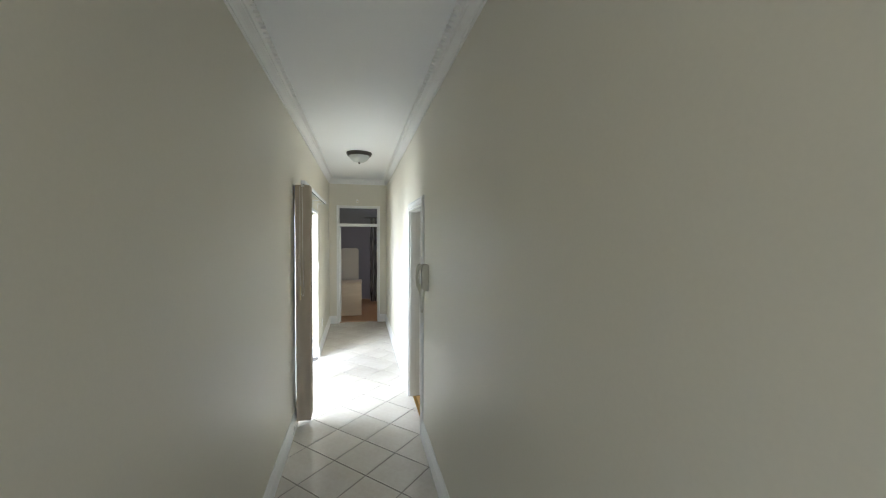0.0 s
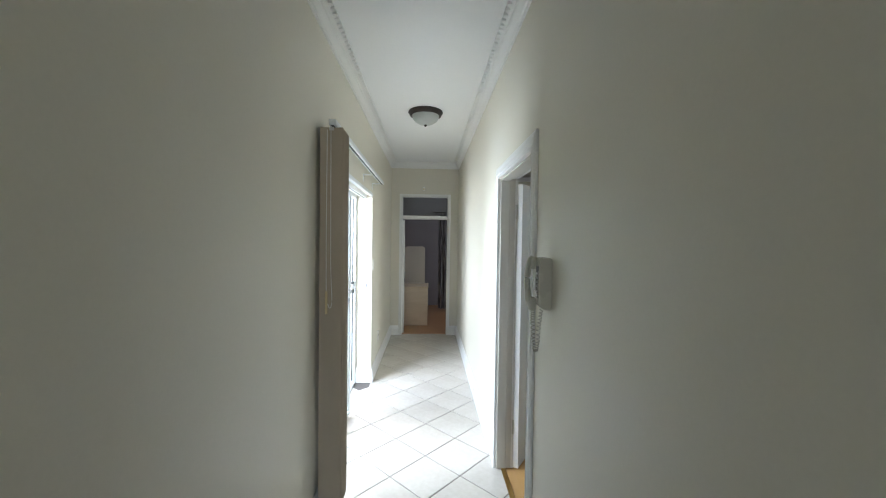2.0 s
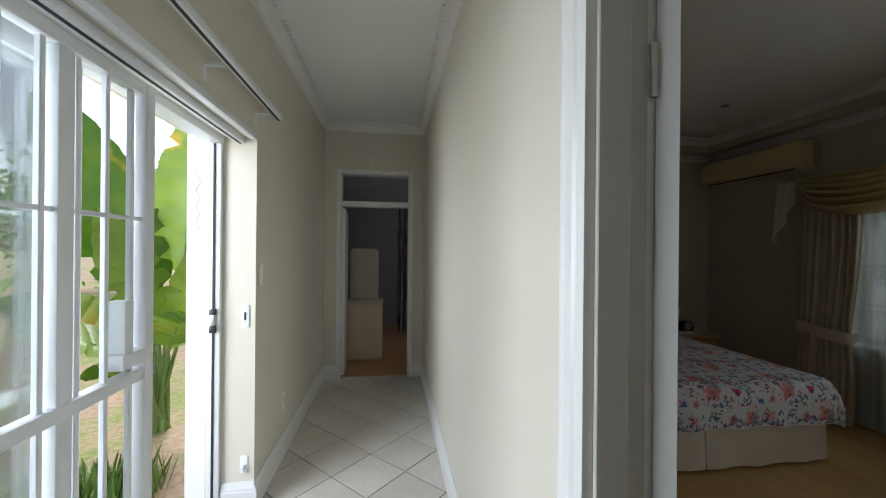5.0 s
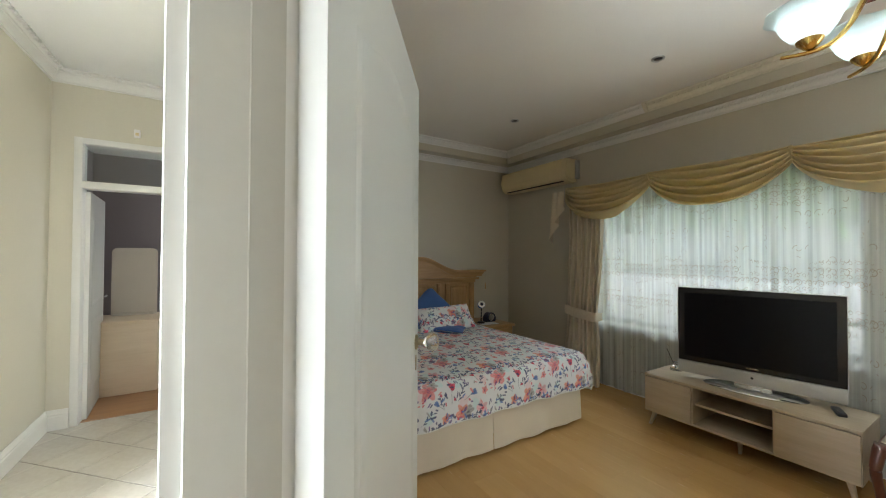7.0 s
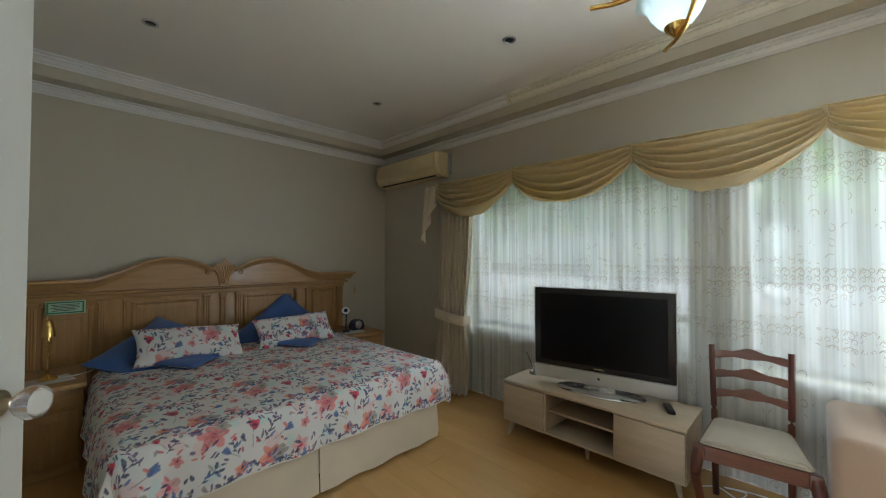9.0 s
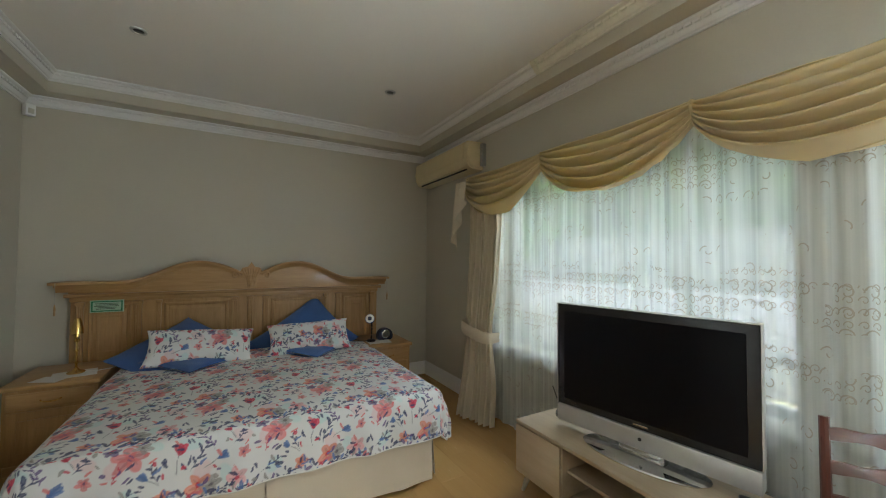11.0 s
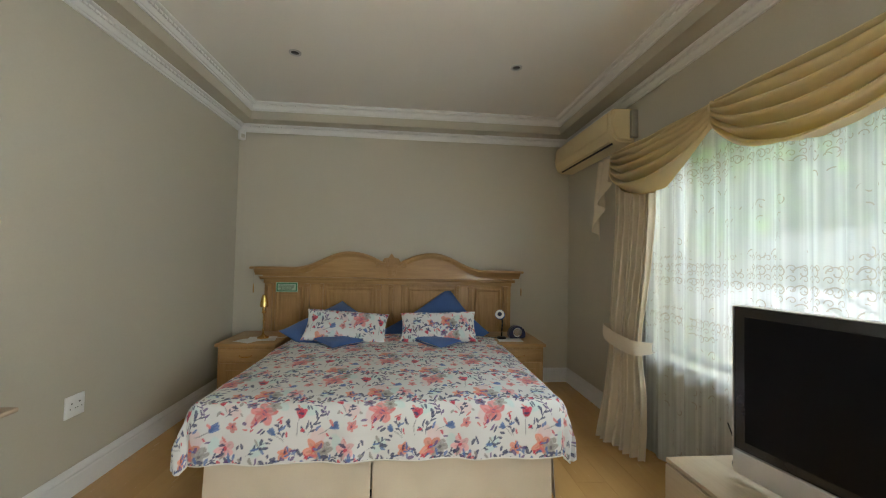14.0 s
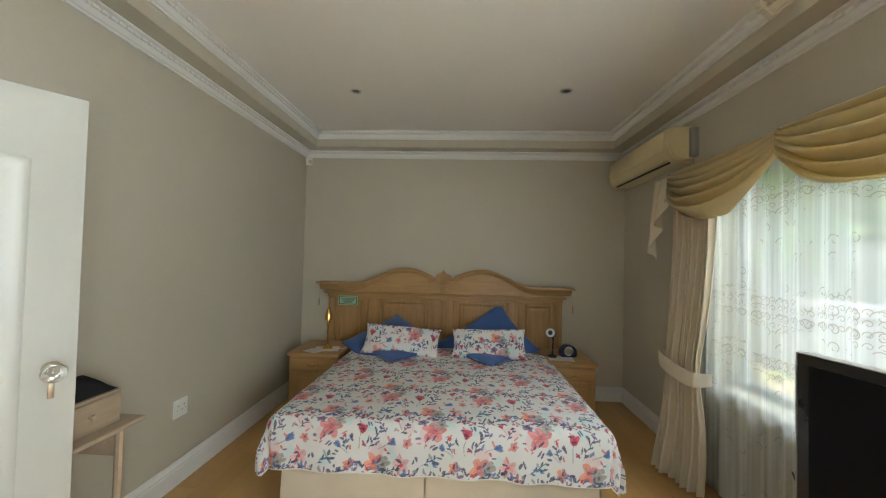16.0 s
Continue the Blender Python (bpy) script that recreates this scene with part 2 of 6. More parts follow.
WALL_HALL = surface("hall_plaster", (0.66, 0.625, 0.525), 0.42, var=0.03, scale=1.1, grain=90, bump=0.05, spec=0.45)
WALL_BED = surface("bedroom_plaster", (0.535, 0.495, 0.40), 0.5, var=0.035, scale=1.0, grain=90, bump=0.05, spec=0.4)
# study plaster darkened so its colour carries the room's dim light
WALL_STUDY_DIM = surface("dimmed_study_plaster", (0.27, 0.24, 0.245), 0.6, var=0.04, scale=1.0, grain=90, bump=0.05)
CEIL = surface("ceiling_paint", (0.83, 0.835, 0.835), 0.7, var=0.03, scale=0.9, grain=120, bump=0.06, spec=0.25)
CEIL_BED = surface("bedroom_ceiling_paint", (0.83, 0.81, 0.77), 0.7, var=0.03, scale=0.8, grain=120, bump=0.06, spec=0.25)
TRIM = surface("white_gloss_paint", (0.78, 0.775, 0.75), 0.3, var=0.03, scale=3, grain=50, bump=0.03, spec=0.5)
CORNICE = surface("cornice_plaster", (0.78, 0.775, 0.755), 0.6, var=0.03, scale=3, grain=70, bump=0.06)
CORNICE_OLD = surface("yellowed_cornice_plaster", (0.70, 0.66, 0.54), 0.65, var=0.12, scale=4, grain=40, bump=0.15)
DOORPAINT = surface("door_paint", (0.51, 0.515, 0.475), 0.34, var=0.012, scale=2, grain=45, bump=0.02, spec=0.5)
# jamb colour lowered to hold the shade beside the brighter hinge edge
JAMB_SHADED = surface("shaded_jamb_paint", (0.55, 0.535, 0.48), 0.32, var=0.04, scale=2, grain=45, bump=0.04)
GROUT = surface("grout", (0.13, 0.115, 0.10), 0.9, var=0.15, scale=6, grain=80, bump=0.2)
CONCRETE = surface("slab", (0.3, 0.28, 0.25), 0.9, var=0.1)
ALU = surface("white_powder_coat", (0.76, 0.78, 0.8), 0.35, var=0.03, scale=5, grain=60, bump=0.02)
RUBBER = surface("black_seal", (0.02, 0.02, 0.022), 0.6, var=0.1)
STEEL = metal("steel", (0.55, 0.55, 0.55), 0.3)
CHROME = metal("chrome", (0.75, 0.75, 0.75), 0.12)
BRASS = metal("brass", (0.72, 0.48, 0.16), 0.22)
OLD_BRASS = metal("worn_brass", (0.40, 0.33, 0.22), 0.42)
BRONZE = surface("dark_bronze", (0.055, 0.045, 0.04), 0.4, 0.6, var=0.2, scale=9, grain=60, bump=0.05)
PLASTIC_W = surface("white_plastic", (0.82, 0.815, 0.79), 0.35, var=0.03, scale=6, grain=60, bump=0.01)
PLASTIC_CREAM = surface("aged_cream_plastic", (0.71, 0.60, 0.35), 0.4, var=0.05, scale=5, grain=60, bump=0.02)
PLASTIC_GREY = surface("phone_plastic", (0.56, 0.54, 0.455), 0.28, var=0.03, scale=7, grain=70, bump=0.01)
PLASTIC_DARK = surface("dark_plastic", (0.018, 0.018, 0.02), 0.3, var=0.1, scale=8)
KEY_STRIP = surface("key_strip", (0.16, 0.15, 0.14), 0.4, var=0.1)
CABLE = surface("cable", (0.42, 0.40, 0.34), 0.5, var=0.06)
BLIND = surface("blind_fabric", (0.50, 0.43, 0.33), 0.85, var=0.05, scale=5, grain=200, bump=0.2)
SILVER = surface("silver_plastic", (0.50, 0.49, 0.47), 0.35, 0.35, var=0.03, scale=5)
BLUE_CLOTH = surface("blue_cotton", (0.055, 0.13, 0.36), 0.85, var=0.12, scale=5, grain=300, bump=0.25, sheen=0.2)
VALANCE = surface("cream_valance", (0.66, 0.57, 0.44), 0.85, var=0.05, scale=4, grain=260, bump=0.2)
MATTRESS = surface("mattress_cloth", (0.7, 0.68, 0.62), 0.9, var=0.04)
SEAT = surface("seat_velvet", (0.37, 0.325, 0.235), 0.85, var=0.08, scale=6, grain=220, bump=0.2, sheen=0.3)
SOFA = surface("sofa_suede", (0.36, 0.25, 0.17), 0.85, var=0.1, scale=3, grain=220, bump=0.15, sheen=0.3)
CURTAIN = surface("cream_curtain", (0.62, 0.54, 0.40), 0.6, var=0.06, scale=5, grain=160, bump=0.12, sheen=0.25)
PAPER = surface("paper", (0.72, 0.71, 0.68), 0.8, var=0.04)
BLACK_CLOTH = surface("black_cloth", (0.012, 0.012, 0.014), 0.9, var=0.2, bump=0.2)
NAVY = surface("navy_plastic", (0.012, 0.015, 0.05), 0.3, var=0.1)
BLUE_ENAMEL = surface("blue_enamel", (0.03, 0.12, 0.42), 0.25, var=0.08)
SCREEN = surface("screen_glass", (0.006, 0.006, 0.008), 0.3, var=0.1, scale=3, bump=0.0, spec=0.12)
SCREEN_RIM = surface("screen_rim", (0.02, 0.02, 0.022), 0.25, var=0.1)
# darker copy of the white coat, weaker light put into the frames' colour
ALU_DIMMED = surface("dimmed_powder_coat", (0.48, 0.49, 0.50), 0.4, var=0.04, scale=5, grain=60, bump=0.02)
BAR_STEEL = surface("grey_painted_steel", (0.22, 0.23, 0.24), 0.5, var=0.1)
# dimmer light put into the colour: white wall darkened against burning out
WHITEWALL_DIMMED = surface("garden_wall_white_dimmed", (0.21, 0.22, 0.245), 0.8, var=0.05, scale=2, grain=30, bump=0.1)
GREYWALL = surface("garden_wall_grey", (0.20, 0.215, 0.20), 0.85, var=0.08, scale=1, grain=20, bump=0.1)
OUTER = surface("outer_plaster", (0.78, 0.79, 0.82), 0.75, var=0.04, scale=2, grain=40, bump=0.1)
BARK = surface("bark", (0.12, 0.09, 0.06), 0.9, var=0.3, scale=6, grain=30, bump=0.4)
STEM = surface("stem_green", (0.16, 0.24, 0.06), 0.5, var=0.25, scale=6)
GREEN_CARD = surface("green_card", (0.03, 0.22, 0.09), 0.6, var=0.08)
MINT_CARD = surface("mint_card", (0.42, 0.60, 0.44), 0.6, var=0.06)
INK = surface("ink", (0.02, 0.03, 0.02), 0.7, var=0.05)
OAK = wood("light_oak", (0.36, 0.20, 0.07), (0.50, 0.31, 0.125), 0.42, "x", 1.0, 0.15)
OAK_V = wood("light_oak_upright", (0.33, 0.18, 0.062), (0.48, 0.29, 0.115), 0.42, "z", 1.0, 0.15)
ASH = wood("washed_ash", (0.42, 0.335, 0.225), (0.54, 0.445, 0.32), 0.5, "y", 0.7)
ASH_DARK = wood("washed_ash_inside", (0.28, 0.23, 0.17), (0.38, 0.32, 0.24), 0.6, "y", 1.0)
MAHOGANY = wood("mahogany", (0.05, 0.013, 0.008), (0.13, 0.036, 0.02), 0.3, "z", 1.0, 0.4)
MAHOGANY_X = wood("mahogany_across", (0.07, 0.022, 0.014), (0.18, 0.06, 0.038), 0.3, "y", 1.0, 0.4)
PINE = wood("pale_pine", (0.40, 0.30, 0.20), (0.52, 0.41, 0.29), 0.5, "y", 1.0)
LAMINATE = wood("laminate", (0.47, 0.275, 0.098), (0.535, 0.325, 0.12), 0.24, "y", 0.35, 0.1, 0.35, 0.0)
STUDY_FLOOR = wood("study_laminate", (0.34, 0.17, 0.075), (0.45, 0.25, 0.12), 0.35, "x", 1.0)
STUDY_BOARD = wood("study_furniture", (0.62, 0.49, 0.34), (0.71, 0.58, 0.43), 0.5, "x", 0.6)
STUDY_PANEL = surface("study_panel", (0.62, 0.56, 0.48), 0.5, var=0.04)


def make_tile():
    s = Nodes("ceramic_tile")
    oi = s.n("ObjectInfo")
    c = s.coord("Object")
    big, fine = s.noise(c, 3.0, 4), s.noise(c, 26.0, 4, 0.7)
    f = s.math("ADD", s.math("MULTIPLY", big, 0.5), s.math("MULTIPLY", fine, 0.5))
    base = s.ramp(f, [(0.35, (0.60, 0.555, 0.48)), (0.65, (0.70, 0.665, 0.60))])
    tone = s.math("MULTIPLY_ADD", oi.outputs["Random"], 0.10, 0.92)
    hsv = s.n("HueSaturation")
    s.link(base, hsv.inputs["Color"])
    s.link(tone, hsv.inputs["Value"])
    s.set(col=hsv.outputs[0], rough=s.math("MULTIPLY_ADD", fine, 0.14, 0.10), spec=0.5)
    s.bump(big, 0.04, 0.01)
    return s.m


TILE = make_tile()


def make_glass(name="clear_glass", tint=(0.95, 0.98, 0.97), gloss=0.08):
    s = Nodes(name)
    tr, gl, mx = s.n("BsdfTransparent"), s.n("BsdfGlossy"), s.n("MixShader")
    tr.inputs[0].default_value = (*tint, 1)
    gl.inputs["Roughness"].default_value = 0.03
    lw = s.n("LayerWeight")
    lw.inputs[0].default_value = 0.25
    s.link(s.math("MULTIPLY_ADD", lw.outputs["Fresnel"], 0.6, gloss * 0.3), mx.inputs[0])
    s.link(tr.outputs[0], mx.inputs[1])
    s.link(gl.outputs[0], mx.inputs[2])
    s.link(mx.outputs[0], s.out.inputs[0])
    return s.m


GLASS = make_glass()


def make_crystal():
    s = Nodes("crystal")
    s.set(col=(0.95, 0.96, 0.95), rough=0.03, trans=0.9, ior=1.5)
    return s.m


CRYSTAL = make_crystal()


def make_frosted(name, col, amount, glow=0.0):
    s = Nodes(name)
    d, t, g, m1, m2 = s.n("BsdfDiffuse"), s.n("BsdfTranslucent"), s.n("BsdfGlossy"), s.n("MixShader"), s.n("MixShader")
    c = s.coord()
    tint = s.ramp(s.noise(c, 9.0, 3), [(0.3, tuple(x * 0.94 for x in col)), (0.7, col)])
    s.link(tint, d.inputs[0])
    s.link(tint, t.inputs[0])
    g.inputs["Roughness"].default_value = 0.2
    m1.inputs[0].default_value = amount
    m2.inputs[0].default_value = 0.06
    s.link(d.outputs[0], m1.inputs[1])
    s.link(t.outputs[0], m1.inputs[2])
    s.link(m1.outputs[0], m2.inputs[1])
    s.link(g.outputs[0], m2.inputs[2])
    s.link(m2.outputs[0], s.out.inputs[0])
    return s.m


BOWL_GLASS = make_frosted("frosted_bowl_glass", (0.78, 0.86, 0.86), 0.35)
DOME_GLASS = make_frosted("frosted_dome_glass", (0.66, 0.68, 0.66), 0.35)


def make_leaf(name, lo, hi, trans=0.35, random_by="island", spots=0.0):
    s = Nodes(name)
    d, t, g, m1, m2 = s.n("BsdfDiffuse"), s.n("BsdfTranslucent"), s.n("BsdfGlossy"), s.n("MixShader"), s.n("MixShader")
    geo = s.n("NewGeometry")
    c = s.coord()
    f = s.math("ADD", s.math("MULTIPLY", geo.outputs["Random Per Island"], 0.6), s.math("MULTIPLY", s.noise(c, 4.0, 4), 0.5))
    tint = s.ramp(f, [(0.25, lo), (0.8, hi)])
    if spots:
        tint = s.mix(s.ramp(s.noise(c, 3.3, 3), [(0.62, (0, 0, 0)), (0.72, (1, 1, 1))]), tint, (0.55, 0.42, 0.03))
    s.link(tint, d.inputs[0])
    s.link(tint, t.inputs[0])
    g.inputs["Roughness"].default_value = 0.35
    m1.inputs[0].default_value, m2.inputs[0].default_value = trans, 0.06
    s.link(d.outputs[0], m1.inputs[1])
    s.link(t.outputs[0], m1.inputs[2])
    s.link(m1.outputs[0], m2.inputs[1])
    s.link(g.outputs[0], m2.inputs[2])
    s.link(m2.outputs[0], s.out.inputs[0])
    return s.m


BANANA = make_leaf("banana_leaf", (0.09, 0.20, 0.015), (0.30, 0.44, 0.045), 0.5, spots=1.0)
LEAF = make_leaf("tree_leaf", (0.09, 0.22, 0.04), (0.24, 0.45, 0.10), 0.5)
GRASS = make_leaf("grass_blade", (0.07, 0.14, 0.02), (0.2, 0.3, 0.06), 0.3)


def make_ground():
    s = Nodes("lawn_and_earth")
    c = s.coord()
    a, b = s.noise(c, 0.9, 5, 0.6), s.noise(c, 18.0, 4, 0.7)
    earth = s.ramp(b, [(0.3, (0.25, 0.18, 0.12)), (0.7, (0.40, 0.31, 0.22))])
    lawn = s.ramp(b, [(0.3, (0.13, 0.17, 0.05)), (0.7, (0.30, 0.32, 0.13))])
    s.set(col=s.mix(s.ramp(a, [(0.45, (0, 0, 0)), (0.58, (1, 1, 1))]), earth, lawn), rough=0.95, spec=0.1)
    s.bump(b, 0.5, 0.03)
    return s.m


GROUND = make_ground()


def make_sheer():
    """Thin voile with embroidered scrolls in rows and doubled cloth in the gathers."""
    s = Nodes("sheer_voile")
    tr, tl, df, m1, m2 = s.n("BsdfTransparent"), s.n("BsdfTranslucent"), s.n("BsdfDiffuse"), s.n("MixShader"), s.n("MixShader")
    uvn = s.n("UVMap")
    sep = s.n("SeparateXYZ")
    s.link(uvn.outputs[0], sep.inputs[0])
    u, v = sep.outputs[0], sep.outputs[1]

    def scroll(su, sv, shift, width):
        cu = s.math("SUBTRACT", s.math("FRACT", s.math("ADD", s.math("MULTIPLY", u, su), shift)), 0.5)
        cv = s.math("SUBTRACT", s.math("FRACT", s.math("MULTIPLY", v, sv)), 0.5)
        r = s.math("SQRT", s.math("ADD", s.math("MULTIPLY", cu, cu), s.math("MULTIPLY", cv, cv)))
        th = s.math("ARCTAN2", cv, cu)
        spiral = s.math("SUBTRACT", r, s.math("MULTIPLY_ADD", th, 0.05, 0.24))
        return s.math("LESS_THAN", s.math("ABSOLUTE", spiral), width)
    row = s.math("ADD", v, s.math("MULTIPLY", s.math("SINE", s.math("MULTIPLY", u, 9.0)), 0.03))

    def band(at, half):
        return s.math("LESS_THAN", s.math("ABSOLUTE", s.math("SUBTRACT", row, at)), half)
    patch = s.noise(s.coord("UV", (1, 1, 1)), 6.5, 2)
    thick_bands = s.math("MULTIPLY", s.math("MAXIMUM", s.math("MAXIMUM", band(1.26, 0.10), band(1.90, 0.085)), band(0.96, 0.06)), s.math("GREATER_THAN", patch, 0.42))
    strewn = s.math("GREATER_THAN", s.noise(s.coord("UV", (1, 0.6, 1)), 11.0, 2), 0.585)
    motif = s.math("MULTIPLY", scroll(13.0, 12.0, 0.0, 0.035), s.math("MAXIMUM", thick_bands, strewn))
    motif = s.math("MAXIMUM", motif, s.math("MULTIPLY", scroll(24.0, 21.0, 0.3, 0.045), thick_bands))
    gather = s.ramp(s.noise(s.coord("UV", (1, 0.015, 1)), 30.0, 2, 0.5), [(0.36, (0, 0, 0)), (0.64, (1, 1, 1))])
    broad = s.noise(s.coord("UV", (1, 0.03, 1)), 6.0, 2)
    fine = s.noise(s.coord("UV", (1, 1, 1)), 240.0, 2)
    dense = s.math("ADD", s.math("MULTIPLY_ADD", gather, 0.20, 0.42), s.math("MULTIPLY_ADD", fine, 0.06, s.math("MULTIPLY", broad, 0.12)))
    dense = s.math("MINIMUM", s.math("ADD", dense, s.math("MULTIPLY", motif, 0.34)), 0.97)
    tint = s.mix(motif, (0.74, 0.77, 0.74), (0.37, 0.34, 0.29))
    s.link(tint, tl.inputs[0])
    s.link(tint, df.inputs[0])
    m1.inputs[0].default_value = 0.5
    s.link(tl.outputs[0], m1.inputs[1])
    s.link(df.outputs[0], m1.inputs[2])
    s.link(dense, m2.inputs[0])
    s.link(tr.outputs[0], m2.inputs[1])
    s.link(m1.outputs[0], m2.inputs[2])
    s.link(m2.outputs[0], s.out.inputs[0])
    return s.m


SHEER = make_sheer()


def make_satin(name, col, through_col, amount):
    """Shiny drape cloth that lets some light through."""
    s = Nodes(name)
    c = s.coord()
    big, fine = s.noise(c, 4.0, 4), s.noise(c, 150.0, 3)
    s.set(col=s.ramp(big, [(0.3, tuple(x * 0.9 for x in col)), (0.7, col)]), rough=s.math("MULTIPLY_ADD", big, 0.12, 0.36), sheen=0.25)
    s.bump(fine, 0.08, 0.003)
    tl, mx = s.n("BsdfTranslucent"), s.n("MixShader")
    tl.inputs[0].default_value = (*through_col, 1)
    mx.inputs[0].default_value = amount
    s.link(s.b.outputs[0], mx.inputs[1])
    s.link(tl.outputs[0], mx.inputs[2])
    s.link(mx.outputs[0], s.out.inputs[0])
    return s.m


GOLD_SATIN = make_satin("gold_satin", (0.70, 0.61, 0.41), (0.95, 0.79, 0.33), 0.44)


def floral_marks():
    """Brush marks (x, y, half length, half width, turn, colour, edge, strength) of one repeat of the print, in metres."""
    marks = []

    def blot(x, y, a, b, ang, tint, edge=7.0, strong=1.0):
        marks.append((x, y, a, b, ang, tint, edge, strong))

    def flower(x, y, r, tint, heart, n=5, turn=0.0):
        for k in range(n):
            a = turn + 2 * math.pi * k / n
            c = tuple(q * (0.85 + 0.3 * ((k * 7) % 5) / 4) for q in tint)
            blot(x + r * 0.55 * math.cos(a), y + r * 0.55 * math.sin(a), r * 0.54, r * 0.36, a, c, 7.0, 0.86)
            blot(x + r * 0.40 * math.cos(a + 0.15), y + r * 0.40 * math.sin(a + 0.15), r * 0.34, r * 0.10, a, tuple(q * 0.6 for q in c), 3.0, 0.55)
        blot(x, y, r * 0.2, r * 0.2, 0, heart)

    def sprig(x, y, ang, length, n, tint, leaf=0.016):
        ux, uy = math.cos(ang), math.sin(ang)
        blot(x + ux * length / 2, y + uy * length / 2, length / 2, 0.0016, ang, tint, 4.0)
        for k in range(n):
            t = (k + 0.7) / n
            side = 1 if k % 2 else -1
            la = ang + side * 0.75
            blot(x + ux * length * t + math.cos(la) * leaf, y + uy * length * t + math.sin(la) * leaf, leaf, leaf * 0.36, la, tint)

    def tulip(x, y, ang, r, tint):
        for k in (-1, 0, 1):
            blot(x + r * 0.4 * math.cos(ang + k * 0.5), y + r * 0.4 * math.sin(ang + k * 0.5), r * 0.62, r * 0.26, ang + k * 0.42, tuple(q * (1 - 0.15 * k) for q in tint))
        blot(x - math.cos(ang) * r * 1.1, y - math.sin(ang) * r * 1.1, r * 1.0, 0.0018, ang, (0.25, 0.26, 0.27), 4.0)
    coral, orange, crimson, pink = (0.66, 0.15, 0.15), (0.70, 0.19, 0.09), (0.56, 0.010, 0.06), (0.74, 0.36, 0.38)
    navy, blue, purple, grey, teal = (0.008, 0.016, 0.10), (0.07, 0.15, 0.40), (0.10, 0.045, 0.20), (0.30, 0.28, 0.26), (0.45, 0.68, 0.66)
    for x, y, a, b in ((0.10, 0.08, 0.05, 0.035), (0.36, 0.30, 0.055, 0.04), (0.52, 0.10, 0.045, 0.03), (0.22, 0.33, 0.04, 0.03)):
        blot(x, y, a, b, x * 9, teal, 1.8, 0.55)
    for x, y in ((0.42, 0.14), (0.60, 0.30), (0.06, 0.24)):
        blot(x, y, 0.05, 0.04, y * 8, pink, 1.6, 0.4)
    flower(0.11, 0.275, 0.070, coral, purple, 5, 0.3)
    flower(0.165, 0.335, 0.040, grey, (0.12, 0.10, 0.09), 5, 0.9)
    flower(0.045, 0.345, 0.034, purple, (0.5, 0.2, 0.1), 5, 0.1)
    flower(0.395, 0.075, 0.054, orange, crimson, 4, 0.5)
    flower(0.455, 0.055, 0.044, grey, (0.10, 0.08, 0.10), 5, 0.2)
    flower(0.575, 0.075, 0.048, pink, crimson, 5, 0.7)
    flower(0.245, 0.06, 0.034, orange, (0.3, 0.05, 0.05), 5, 0.2)
    flower(0.615, 0.20, 0.028, coral, navy, 5, 1.1)
    tulip(0.315, 0.25, 1.5, 0.056, crimson)
    tulip(0.505, 0.185, 0.4, 0.042, blue)
    tulip(0.545, 0.34, 1.9, 0.032, crimson)
    tulip(0.185, 0.165, 2.4, 0.032, blue)
    sprig(0.37, 0.15, 1.1, 0.15, 6, navy, 0.017)
    sprig(0.465, 0.24, 1.9, 0.12, 5, purple, 0.015)
    sprig(0.235, 0.13, 1.9, 0.10, 5, navy, 0.013)
    sprig(0.04, 0.05, 0.6, 0.12, 5, navy, 0.015)
    sprig(0.315, 0.03, 2.6, 0.07, 3, blue, 0.017)
    sprig(0.56, 0.25, 0.9, 0.09, 4, navy, 0.014)
    sprig(0.06, 0.16, 1.3, 0.075, 4, crimson, 0.009)
    sprig(0.50, 0.02, 0.5, 0.07, 4, navy, 0.013)
    sprig(0.40, 0.36, 3.0, 0.09, 4, purple, 0.013)
    rnd = random.Random(12)
    for k in range(130):
        blot(rnd.uniform(0.0, 0.66), rnd.choice((rnd.uniform(0.0, 0.4), rnd.uniform(-0.03, 0.04))), rnd.uniform(0.012, 0.023), rnd.uniform(0.0045, 0.0080), rnd.uniform(0, 6.28), (navy, blue, purple, crimson, navy, coral, navy, grey)[k % 8])
    return marks


PRINT_U, PRINT_V, PRINT_SCALE = 0.66, 0.40, 0.90


